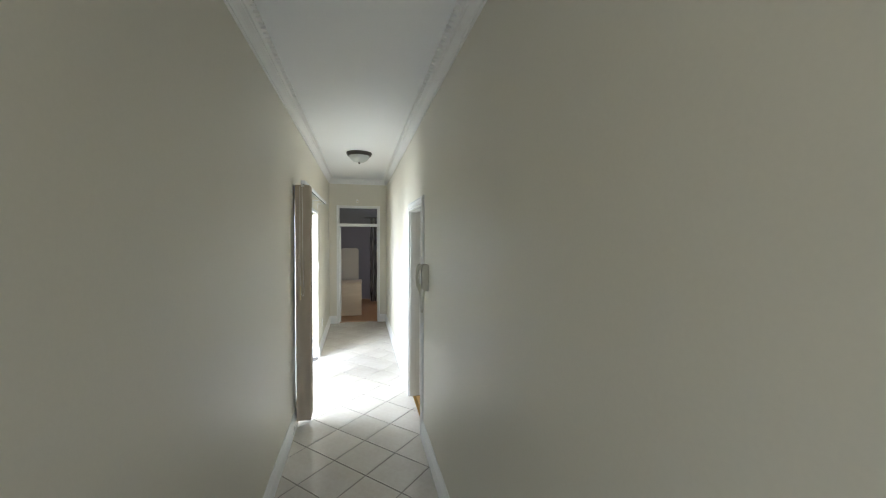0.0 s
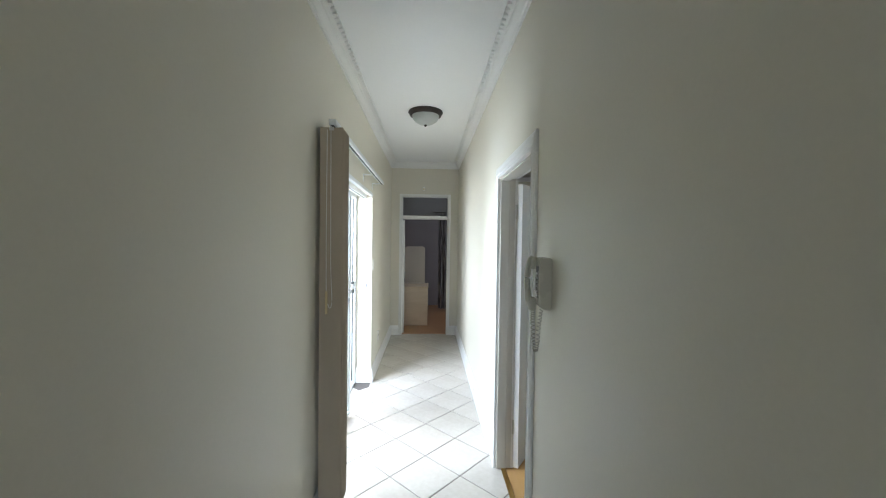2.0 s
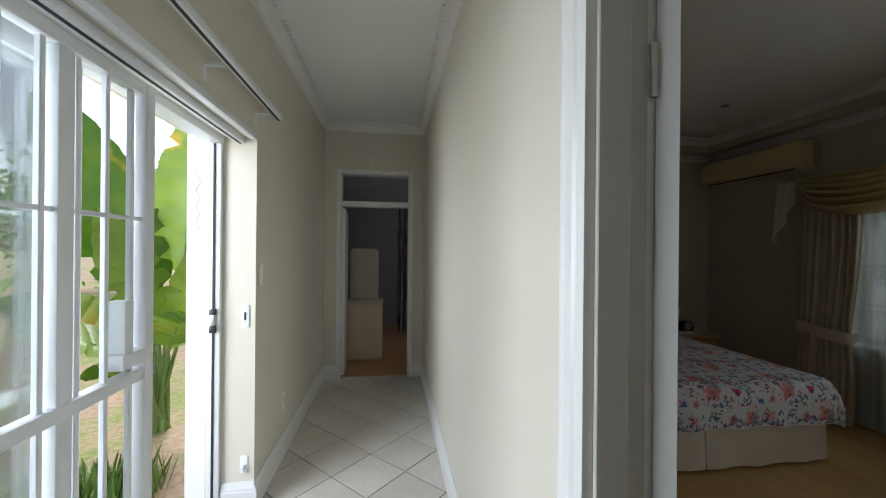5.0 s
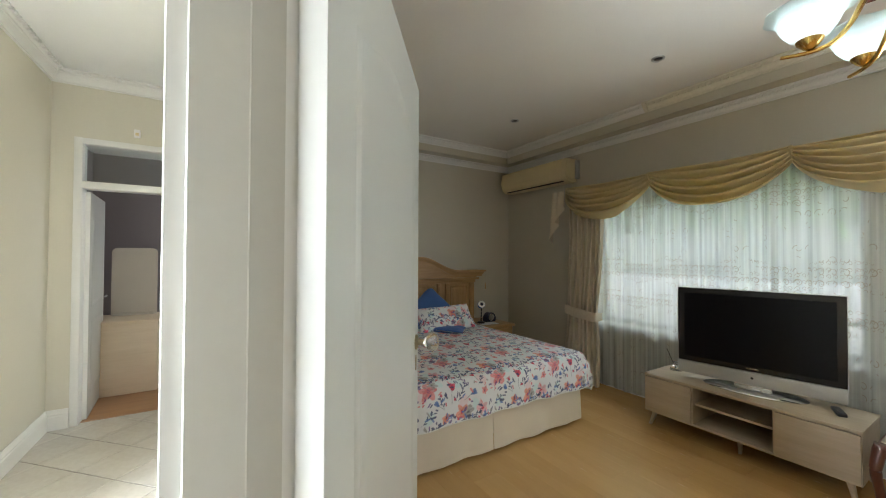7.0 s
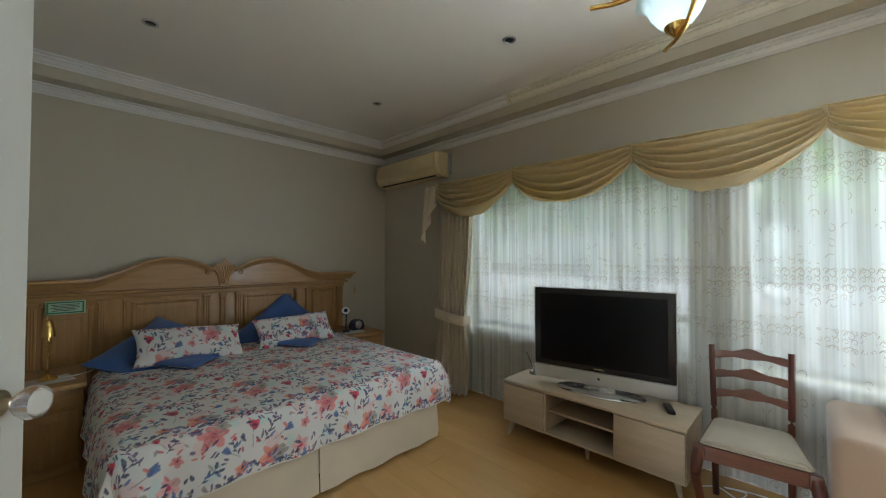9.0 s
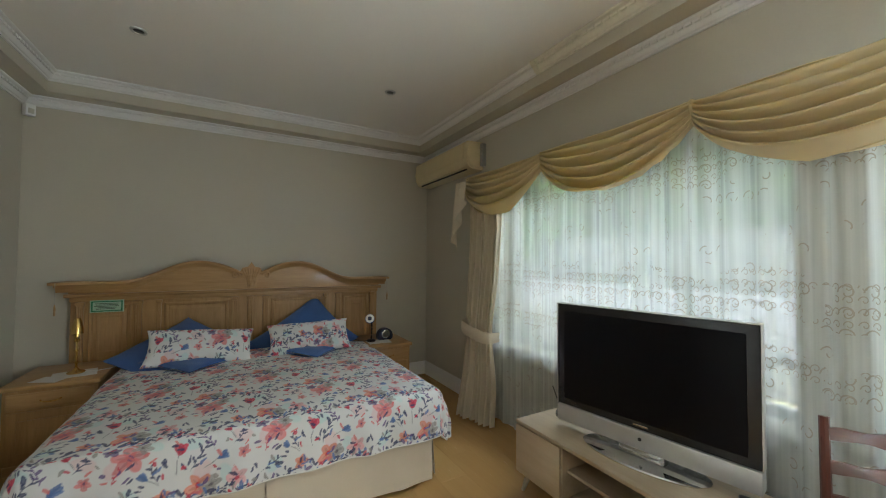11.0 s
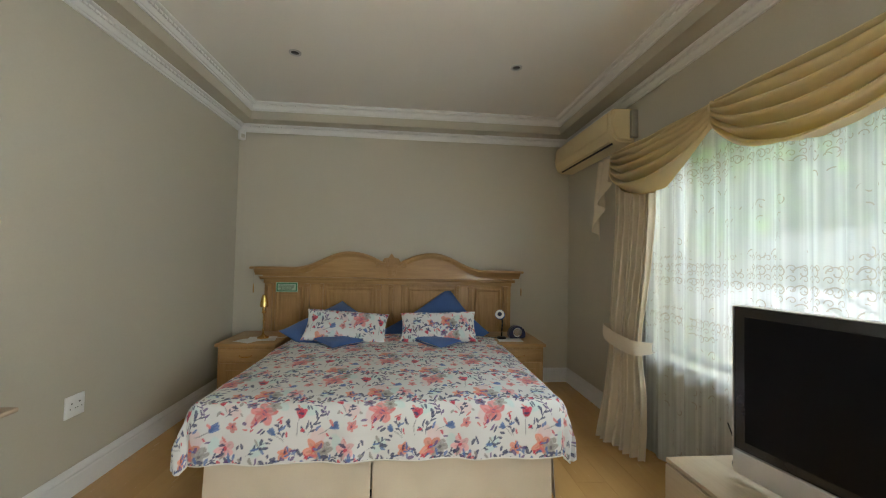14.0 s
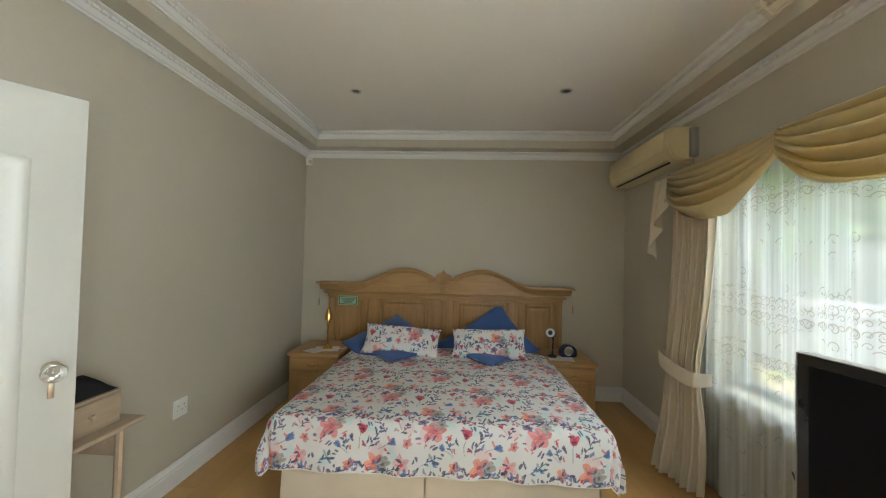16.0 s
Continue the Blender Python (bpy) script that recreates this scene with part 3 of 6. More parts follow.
def print_cloth(ob):
    """Dye the cotton's print into the cloth's colour layer, from its unrolled coordinates."""
    me = ob.data
    n = len(me.loops)
    uv = np.empty(n * 2, dtype=np.float32)
    me.uv_layers[0].data.foreach_get("uv", uv)
    u, v = uv[0::2] / PRINT_SCALE, uv[1::2] / PRINT_SCALE
    u = u + 0.006 * np.sin(v * 37.0 + 1.0) + 0.003 * np.sin(u * 91.0 + v * 60.0)
    v = v + 0.006 * np.sin(u * 31.0) + 0.003 * np.sin(v * 83.0 - u * 50.0)
    col = np.empty((n, 4), dtype=np.float32)
    col[:] = (0.69, 0.685, 0.675, 1.0)
    for x, y, a, b, ang, tint, edge, strong in floral_marks():
        a, b = a * 1.15, b * 1.15
        # half-drop repeat: each next row is shifted by half a width
        row = np.round((v - y) / PRINT_V)
        idx = np.nonzero(np.abs(v - y - row * PRINT_V) < a + b)[0]
        dy = v[idx] - y - row[idx] * PRINT_V
        dx = u[idx] - x - 0.5 * PRINT_U * row[idx]
        dx = dx - PRINT_U * np.round(dx / PRINT_U)
        c, q = math.cos(ang), math.sin(ang)
        r = np.sqrt(((dx * c + dy * q) / a) ** 2 + ((dy * c - dx * q) / max(b, 0.0028)) ** 2)
        f = np.clip((1.0 - r) * edge, 0.0, strong)[:, None] * (0.75 + 0.25 * r[:, None])
        col[idx, :3] = col[idx, :3] * (1 - f) + np.array(tint, dtype=np.float32) * f
    layer = me.color_attributes.new("print", "FLOAT_COLOR", "CORNER")
    layer.data.foreach_set("color", col.ravel())


def make_floral():
    """White cotton whose print is dyed into the cloth."""
    s = Nodes("floral_cotton")
    tc = s.n("TexCoord")
    dye = s.n("VertexColor")
    dye.layer_name = "print"
    pool = s.noise(tc.outputs["UV"], 55.0, 4, 0.6)
    s.set(col=s.mix(s.math("MULTIPLY", pool, 0.10), dye.outputs["Color"], (0.72, 0.72, 0.71)), rough=0.85, sheen=0.1)
    s.bump(s.noise(tc.outputs["UV"], 400.0, 2), 0.15, 0.002)
    return s.m


FLORAL = make_floral()


def make_stripe_curtain():
    s = Nodes("study_curtain")
    c = s.coord("Object", (22, 1, 1.5))
    s.set(col=s.ramp(s.noise(c, 2.0, 3), [(0.4, (0.40, 0.38, 0.36)), (0.6, (0.12, 0.11, 0.12))]), rough=0.85)
    return s.m


STUDY_CURTAIN = make_stripe_curtain()

# ---- plan ----
HALL_L, HALL_END, HALL_BACK = -1.137, 7.44, -1.6
HALL_CEIL = 2.93
BED_L, BED_R, BED_HEAD, BED_BACK = 0.10, 3.71, 7.39, 0.4
BED_CEIL, SOFFIT = 2.872, 2.712
DOOR_Y0, DOOR_Y1, DOOR_H = 2.92, 3.75, 2.06
SLIDE_Y0, SLIDE_Y1, SLIDE_H = 3.38, 5.35, 2.12
SILL, HEAD = 0.69, 2.18

wall("wall_left", "x", -1.50, HALL_L, HALL_BACK, HALL_END, 0, 3.05, [(SLIDE_Y0, SLIDE_Y1, 0, SLIDE_H)], WALL_HALL)
wall("wall_between", "x", 0.0, BED_L, HALL_BACK, HALL_END + 0.12, 0, 3.05, [(DOOR_Y0 - 0.03, DOOR_Y1 + 0.03, 0, DOOR_H + 0.03)], WALL_HALL)
wall("wall_end", "y", HALL_END, HALL_END + 0.12, -1.50, 0.0, 0, 3.05, [(-0.97, -0.155, 0, 2.375)], WALL_HALL)
# the opening is made up, letting light in behind the start
wall("wall_back_hall", "y", HALL_BACK - 0.12, HALL_BACK, -1.50, 0.10, 0, 3.05, [(-1.0, -0.15, 0.85, 2.0)], WALL_HALL)
# bedroom side of the shared wall, its own paint
wall("wall_bedroom_door_side", "x", BED_L, BED_L + 0.004, BED_BACK, BED_HEAD, 0, 2.9, [(DOOR_Y0 - 0.03, DOOR_Y1 + 0.03, 0, DOOR_H + 0.03)], WALL_BED)
wall("wall_head", "y", BED_HEAD, BED_HEAD + 0.18, BED_L, 4.0, 0, 3.05, [], WALL_BED)
wall("wall_window", "x", BED_R, 4.0, BED_BACK, BED_HEAD, 0, 3.05, [(3.86, 5.92, SILL, HEAD), (1.0, 3.60, SILL, HEAD)], WALL_BED)
wall("wall_bedroom_back", "y", BED_BACK - 0.15, BED_BACK, BED_L, 4.0, 0, 3.05, [], WALL_BED)
structure("ceiling_hall", boxes(((-1.5, HALL_BACK - 0.1, HALL_CEIL), (0.0, HALL_END + 0.12, HALL_CEIL + 0.1))), CEIL)

# bedroom ceiling: a raised middle inside a lower border
cb = bmesh.new()
ins = 0.20
x0, x1, y0, y1 = BED_L, BED_R, BED_BACK, BED_HEAD
add_box(cb, (x0 + ins, y0 + ins, BED_CEIL), (x1 - ins, y1 - ins, BED_CEIL + 0.1))
structure("ceiling_bedroom", cb, CEIL_BED)
sb = bmesh.new()
for lo, hi in (((x0, y0, SOFFIT), (x0 + ins, y1, 3.0)), ((x1 - ins, y0, SOFFIT), (x1, y1, 3.0)), ((x0 + ins, y1 - ins, SOFFIT), (x1 - ins, y1, 3.0)), ((x0 + ins, y0, SOFFIT), (x1 - ins, y0 + ins, 3.0))):
    add_box(sb, lo, hi)
structure("ceiling_border", sb, WALL_BED)
structure("roof_slab", boxes(((-1.6, HALL_BACK - 0.2, 3.05), (4.45, 11.0, 3.2))), CONCRETE)


def cornice_run(bm, a, b, z, depth, height, beads, pitch, dots=False):
    """A moulded cornice from a to b with its back on the wall; room to the right of the way."""
    p = [(0, 0), (0.012, 0), (0.014, 0.012), (0.022, 0.016), (0.03, 0.03), (depth * 0.55, height * 0.6), (depth * 0.62, height * 0.62), (depth * 0.66, height * 0.78), (depth * 0.93, height * 0.85), (depth, height * 0.9), (depth, height), (0, height)]
    extrude_profile([(o, u + z) for o, u in p], a, b, bm)
    if not beads:
        return
    a, b = Vector(a), Vector(b)
    d = b - a
    n = int(d.length / pitch)
    out = d.normalized().cross(Vector((0, 0, 1)))
    e = d.normalized()
    for i in range(n):
        c = a + d * ((i + 0.5) / n)
        if dots:
            q = c + out * (depth + 0.004) + Vector((0, 0, z + height - 0.012))
            w, t, h = pitch * 0.28, 0.012, 0.01
        else:
            q = c + out * (depth * 0.60) + Vector((0, 0, z + height * 0.66))
            w, t, h = pitch * 0.34, 0.010, height * 0.10
        vs = []
        for sx in (-1, 1):
            for st in (-1, 1):
                for sh in (-1, 1):
                    vs.append(bm.verts.new(q + e * w * sx + out * t * st + Vector((0, 0, h * sh))))
        for f in ((0, 1, 3, 2), (4, 6, 7, 5), (0, 4, 5, 1), (2, 3, 7, 6), (0, 2, 6, 4), (1, 5, 7, 3)):
            bm.faces.new([vs[k] for k in f])


def cornice_ring(name, x0, x1, y0, y1, z, depth, height, pitch, dots=False, label=""):
    bm = bmesh.new()
    for a, b in (((x0, y0, 0), (x0, y1, 0)), ((x0, y1, 0), (x1, y1, 0)), ((x1, y1, 0), (x1, y0, 0)), ((x1, y0, 0), (x0, y0, 0))):
        cornice_run(bm, a, b, z, depth, height, True, pitch, dots)
    return structure(name, bm, CORNICE, label)


cornice_ring("cornice_hall", HALL_L, 0.0, HALL_BACK, HALL_END, HALL_CEIL - 0.1, 0.075, 0.1, 0.05, True)
cornice_ring("cornice_bedroom_lower", x0 + 0.004, x1, y0, y1, 2.638, 0.068, 0.073, 0.045)
ux0, ux1, uy0, uy1, uz = x0 + ins, x1 - ins, y0 + ins, y1 - ins, BED_CEIL - 0.077
OLD_Y = 5.2      # the window side's older, yellowed length ends here in a rough joint
ub = bmesh.new()
for a, b in (((ux0, uy0, 0), (ux0, uy1, 0)), ((ux0, uy1, 0), (ux1, uy1, 0)), ((ux1, uy1, 0), (ux1, OLD_Y, 0)), ((ux1, uy0, 0), (ux0, uy0, 0))):
    cornice_run(ub, a, b, uz, 0.07, 0.076, True, 0.045)
structure("cornice_bedroom_upper", ub, CORNICE)
ub = bmesh.new()
cornice_run(ub, (ux1, OLD_Y - 0.004, 0), (ux1, uy0, 0), uz - 0.003, 0.078, 0.079, True, 0.052)
for k in range(7):
    q = OLD_Y - 0.004 + 0.012 * wobble(k * 3.1)
    add_box(ub, (ux1 - 0.02 - 0.011 * k, q - 0.02, uz + 0.009 * k - 0.004), (ux1 - 0.004 - 0.008 * k, q + 0.018, uz + 0.011 * k + 0.012), 0.004, 1)
structure("cornice_bedroom_stained", ub, CORNICE_OLD)


def skirting(name, runs, h=0.16):
    bm = bmesh.new()
    p = [(0, 0), (0.02, 0), (0.02, h * 0.66), (0.016, h * 0.72), (0.017, h * 0.78), (0.013, h * 0.84), (0.008, h * 0.95), (0.006, h), (0, h)]
    for a, b in runs:
        extrude_profile(p, (*a, 0), (*b, 0), bm)
    return structure(name, bm, TRIM)


skirting("baseboard_hall", [((HALL_L, HALL_BACK), (HALL_L, SLIDE_Y0)), ((HALL_L, SLIDE_Y1 - 0.02), (HALL_L, HALL_END)), ((HALL_L, HALL_END), (-0.998, HALL_END)), ((-0.128, HALL_END), (0, HALL_END)),
                             ((0, HALL_END), (0, 3.866)), ((0, 2.870), (0, HALL_BACK)), ((0, HALL_BACK), (HALL_L, HALL_BACK)),
                             ((-1.31, SLIDE_Y1), (HALL_L, SLIDE_Y1))])
skirting("baseboard_bedroom", [((BED_L + 0.004, BED_BACK), (BED_L + 0.004, 2.870)), ((BED_L + 0.004, 3.866), (BED_L + 0.004, BED_HEAD)), ((BED_L, BED_HEAD), (BED_R, BED_HEAD)),
                                ((BED_R, BED_HEAD), (BED_R, BED_BACK)), ((BED_R, BED_BACK), (BED_L, BED_BACK))], 0.155)

# floors under the tiles and boards
FLOOR_HALL = structure("floor_hall", boxes(((-1.36, HALL_BACK, -0.12), (0.05, HALL_END + 0.06, -0.004))), GROUT)
FLOOR_BED = structure("floor_bedroom", boxes(((0.05, BED_BACK, -0.12), (BED_R, BED_HEAD, -0.004))), CONCRETE)
structure("threshold", boxes(((0.035, DOOR_Y0, -0.004), (0.065, DOOR_Y1, 0.006)), bevel=0.002), BRASS)
structure("ground", grid(lambda u, v: Vector((-120 + 240 * u, -120 + 240 * v, -0.16 + 0.0 * u)), 60, 60), GROUND)
structure("foundation", boxes(((-1.5, HALL_BACK, -0.2), (4.0, 11, -0.125))), CONCRETE)


# ---- door into the bedroom ----
def architrave(name, face_x, way, y0, y1, top, mat):
    """A moulded door surround on a wall face at face_x; way is -1 or 1."""
    bm = bmesh.new()
    w = 0.115
    prof = [(0, 0), (0.0, 0.02), (0.015, 0.023), (0.026, 0.016), (0.038, 0.016), (0.046, 0.021), (0.078, 0.018), (0.09, 0.02), (0.10, 0.014), (w, 0.012), (w, 0)]
    slim, rise = 0.42, 0.75     # narrow near strip, and the head's height
    for y, s in ((y0, -slim), (y1, 1)):
        A = [bm.verts.new((face_x + way * t, y + s * o, 0)) for o, t in prof]
        B = [bm.verts.new((face_x + way * t, y + s * o, top + o * rise)) for o, t in prof]
        n = len(prof)
        for i in range(n):
            bm.faces.new((A[i], A[(i + 1) % n], B[(i + 1) % n], B[i]))
        bm.faces.new(A)
    A = [bm.verts.new((face_x + way * t, y0 - o * slim, top + o * rise)) for o, t in prof]
    B = [bm.verts.new((face_x + way * t, y1 + o, top + o * rise)) for o, t in prof]
    for i in range(len(prof)):
        bm.faces.new((A[i], A[(i + 1) % len(prof)], B[(i + 1) % len(prof)], B[i]))
    return structure(name, bm, mat)


architrave("trim_door_hall", 0.0, -1, DOOR_Y0, DOOR_Y1, DOOR_H, TRIM)
architrave("trim_door_bedroom", BED_L + 0.004, 1, DOOR_Y0, DOOR_Y1, DOOR_H, TRIM)
bm = bmesh.new()
for lo, hi in (((-0.002, DOOR_Y1, 0), (0.106, DOOR_Y1 + 0.03, DOOR_H)), ((-0.002, DOOR_Y0 - 0.03, 0), (0.106, DOOR_Y0, DOOR_H)), ((-0.002, DOOR_Y0 - 0.03, DOOR_H), (0.106, DOOR_Y1 + 0.03, DOOR_H + 0.03)),
               ((0.0, DOOR_Y1 - 0.012, 0.002), (0.064, DOOR_Y1 - 0.001, DOOR_H - 0.012)), ((0.0, DOOR_Y0 + 0.001, 0.002), (0.064, DOOR_Y0 + 0.012, DOOR_H - 0.012)), ((0.0, DOOR_Y0 + 0.001, DOOR_H - 0.012), (0.064, DOOR_Y1 - 0.001, DOOR_H - 0.001))):
    add_box(bm, lo, hi, 0.002, 1)
structure("door_frame", bm, JAMB_SHADED)


def panel_door(width, height, thick, panels, name, label, at, rz):
    """Leaf from its hinge along local x; panels (x0, x1, z0, z1, arch) are sunk into both faces."""
    d = thing(name, label, "door", at, rz, kind="structure")
    bm = bmesh.new()
    add_box(bm, (0, -thick / 2, 0.008), (width, thick / 2, height), 0.003, 2)
    leaf = part("leaf", bm, DOORPAINT, d)
    # hinge edge gets whiter paint in place of the daylight falling on it
    part("edge_strip", boxes(((-0.0015, -thick / 2 + 0.001, 0.01), (0.0, thick / 2 - 0.001, height - 0.002))), TRIM, d, "hinge edge in lighter paint, daylight put into its colour")
    for px0, px1, pz0, pz1, arch in panels:
        for s in (-1, 1):
            n = 14
            def outline(gap):
                o = [(px0 + gap, pz0 + gap), (px1 - gap, pz0 + gap)]
                for k in range(n + 1):
                    t = k / n
                    xx = px1 - gap + (px0 - px1 + 2 * gap) * t
                    o.append((xx, pz1 - gap + (arch * (0.5 - 0.5 * math.cos(2 * math.pi * t)) if arch else 0)))
                return o
            bm = bmesh.new()
            loops = []
            for gap, off in ((0, 0.0003), (0.008, 0.0055), (0.018, 0.006), (0.030, 0.0025), (0.065, 0.0045)):
                loops.append([bm.verts.new((x, s * (thick / 2 + off), z)) for x, z in outline(gap)])
            for A, B in zip(loops, loops[1:]):
                m = len(A)
                for i in range(m):
                    bm.faces.new((A[i], A[(i + 1) % m], B[(i + 1) % m], B[i]))
            bm.faces.new(loops[-1])
            part("panel", bm, DOORPAINT, d)
    return d


DOOR = panel_door(0.86, 2.025, 0.04, [(0.12, 0.735, 0.22, 1.80, 0.07)], "door_1", "cream painted panelled door standing wide open", (0.135, 3.737, 0), 54.5)
for s in (-1, 1):
    rose = part("rose", lathe([(0, 0), (0.026, 0), (0.026, 0.004), (0.02, 0.008), (0.011, 0.010), (0.010, 0.03), (0.0, 0.03)], 20, m=pose(0.802, s * 0.02, 1.125, -90 * s)), OLD_BRASS, DOOR, "worn brass rose")
    part("knob", lathe([(0, 0), (0.012, 0.0), (0.02, 0.008), (0.030, 0.02), (0.033, 0.03), (0.029, 0.043), (0.016, 0.05), (0, 0.052)], 12, m=pose(0.802, s * 0.05, 1.125, -90 * s)), CRYSTAL, DOOR, "faceted clear crystal knob")
    part("keyhole_plate", boxes(((0.794, s * 0.02 - 0.003, 1.03), (0.810, s * 0.02 + 0.003, 1.08)), bevel=0.002), OLD_BRASS, DOOR, "brass keyhole plate")
for z in (0.25, 1.78):
    part("hinge", tube([(-0.004, 0.022, z), (-0.004, 0.022, z + 0.1)], 0.007, 10), JAMB_SHADED, DOOR, "painted steel hinge")

# ---- end of the hall: frame with a fanlight, and the study beyond ----
EF = thing("door_frame_end", "white timber door frame with a glazed fanlight", "door frame", (0, 0, 0), kind="structure")
fx0, fx1, fy0, fy1 = -0.996, -0.13, HALL_END - 0.012, HALL_END + 0.125
part("post", boxes(((fx0, fy0, 0), (-0.943, fy1, 2.40)), bevel=0.003), TRIM, EF)
part("post", boxes(((-0.183, fy0, 0), (fx1, fy1, 2.40)), bevel=0.003), TRIM, EF)
part("head", boxes(((-0.943, fy0 + 0.001, 2.35), (-0.183, fy1 - 0.001, 2.399)), bevel=0.003), TRIM, EF)
part("transom", boxes(((-0.943, fy0 + 0.001, 1.975), (-0.183, fy1 - 0.001, 2.035)), bevel=0.003), TRIM, EF)
g = part("pane", boxes(((-0.941, HALL_END + 0.05, 2.037), (-0.185, HALL_END + 0.054, 2.348))), GLASS, EF)
g.visible_shadow = False
study_door = panel_door(0.74, 1.96, 0.038, [(0.1, 0.64, 0.95, 1.75, 0), (0.1, 0.64, 0.2, 0.83, 0)], "door_2", "cream painted study door swung inwards", (-0.93, HALL_END + 0.10, 0), 94)
part("handle", tube([(0.68, -0.05, 1.0), (0.58, -0.05, 1.0)], 0.008), STEEL, study_door, "steel lever handle")
SX0, SX1, SY0, SY1 = -1.5, 2.2, HALL_END + 0.12, 10.3
wall("wall_study_left", "x", SX0 - 0.1, SX0, SY0, SY1, 0, 3.05, [], WALL_STUDY_DIM)
# opening is made up, out of view, to light the study
wall("wall_study_right", "x", SX1, SX1 + 0.1, SY0, SY1, 0, 3.05, [(8.3, 9.8, 0.9, 2.1)], WALL_STUDY_DIM)
wall("wall_study_far", "y", SY1, SY1 + 0.1, SX0 - 0.1, SX1 + 0.1, 0, 3.05, [], WALL_STUDY_DIM)
wall("wall_study_near", "y", SY0, SY0 + 0.004, SX0, SX1, 0, 3.0, [(-0.996, -0.13, 0, 2.4)], WALL_STUDY_DIM)
structure("ceiling_study", boxes(((SX0, SY0, 2.86), (SX1, SY1, 2.96))), CEIL)
structure("floor_study", boxes(((SX0, HALL_END + 0.06, -0.1), (SX1, SY1, 0.002))), STUDY_FLOOR)
chest = thing("desk", "light wood desk unit with a plain front panel", "desk", (-0.95, 8.12, 0.002))
part("top", boxes(((-0.35, -0.012, 0.715), (0.46, 0.60, 0.74)), bevel=0.004), STUDY_BOARD, chest)
part("front_panel", boxes(((-0.34, 0.0, 0.0), (0.45, 0.02, 0.714)), bevel=0.002), STUDY_BOARD, chest)
part("side_panel", boxes(((0.43, 0.021, 0.0), (0.45, 0.58, 0.714)), bevel=0.002), STUDY_BOARD, chest)
part("side_panel", boxes(((-0.34, 0.021, 0.0), (-0.32, 0.58, 0.714)), bevel=0.002), STUDY_BOARD, chest)
cab = thing("mirror", "pale framed mirror back standing on the desk", "mirror", (-0.765, 8.62, 0.742))
o = [(-0.2, 0), (0.2, 0), (0.2, 0.70)] + [(0.2 - 0.05 + 0.05 * math.cos(a), 0.70 + 0.05 * math.sin(a)) for a in (0.5, 1.0, 1.57)] + [(-0.15 + 0.05 * math.cos(a), 0.70 + 0.05 * math.sin(a)) for a in (1.57, 2.1, 2.6)] + [(-0.2, 0.70)]
part("panel", prism(o, -0.015, 0.015, "y"), STUDY_PANEL, cab)
part("foot", boxes(((-0.18, -0.06, -0.001), (0.18, 0.06, 0.02)), bevel=0.004), STUDY_PANEL, cab)
pic = thing("picture_frame", "dark framed picture hanging on the study wall", "picture", (SX0 + 0.012, 8.75, 1.95))
part("border", boxes(((-0.01, -0.2, -0.24), (0.015, 0.2, 0.24)), bevel=0.004), BRONZE, pic)
part("print", boxes(((0.0152, -0.16, -0.2), (0.017, 0.16, 0.2))), KEY_STRIP, pic)
sc = thing("curtain", "dark patterned curtain hanging in the study", "curtain", (-0.02, 9.6, 0.05))
part("drape", grid(lambda u, v: Vector((-0.25 + 0.5 * u, 0.05 * math.sin(u * 34) + 0.01 * wobble(u * 9, v * 3), 2.2 * v)), 48, 8), STUDY_CURTAIN, sc)
rod = thing("curtain_rod", "thin dark curtain rod above the study drape", "curtain rod", (-0.02, 9.6, 2.26))
part("rod", tube([(-0.4, 0, 0), (0.9, 0, 0)], 0.012), BRONZE, rod)
part("bracket", boxes(((-0.31, 0, -0.01), (-0.29, 0.7, 0.01))), BRONZE, rod)

# ---- sliding door, gate, blind ----
SD = thing("sliding_door", "white aluminium sliding door pushed open", "sliding door", (0, 0, 0), kind="structure")
part("track", boxes(((-1.40, SLIDE_Y0, 0.0), (-1.31, SLIDE_Y1, 0.025)), bevel=0.004), ALU, SD)
part("head_rail", boxes(((-1.40, SLIDE_Y0, SLIDE_H - 0.045), (-1.31, SLIDE_Y1, SLIDE_H)), bevel=0.004), ALU, SD)
part("jamb_profile", boxes(((-1.38, SLIDE_Y1 - 0.03, 0.025), (-1.315, SLIDE_Y1, SLIDE_H - 0.045)), bevel=0.003), ALU, SD)
part("jamb_profile", boxes(((-1.38, SLIDE_Y0, 0.025), (-1.315, SLIDE_Y0 + 0.04, SLIDE_H - 0.045)), bevel=0.003), ALU, SD)
part("seal", boxes(((-1.352, SLIDE_Y1 - 0.036, 0.03), (-1.342, SLIDE_Y1 - 0.03, SLIDE_H - 0.05))), RUBBER, SD, "black rubber seal")
part("catch", boxes(((-1.36, SLIDE_Y1 - 0.055, 1.02), (-1.33, SLIDE_Y1 - 0.031, 1.06)), ((-1.36, SLIDE_Y1 - 0.055, 1.12), (-1.33, SLIDE_Y1 - 0.031, 1.15)), bevel=0.002), PLASTIC_DARK, SD, "black latch catch")
part("catch_plate", boxes(((-1.357, SLIDE_Y1 - 0.048, 1.06), (-1.335, SLIDE_Y1 - 0.031, 1.12)), bevel=0.002), STEEL, SD)
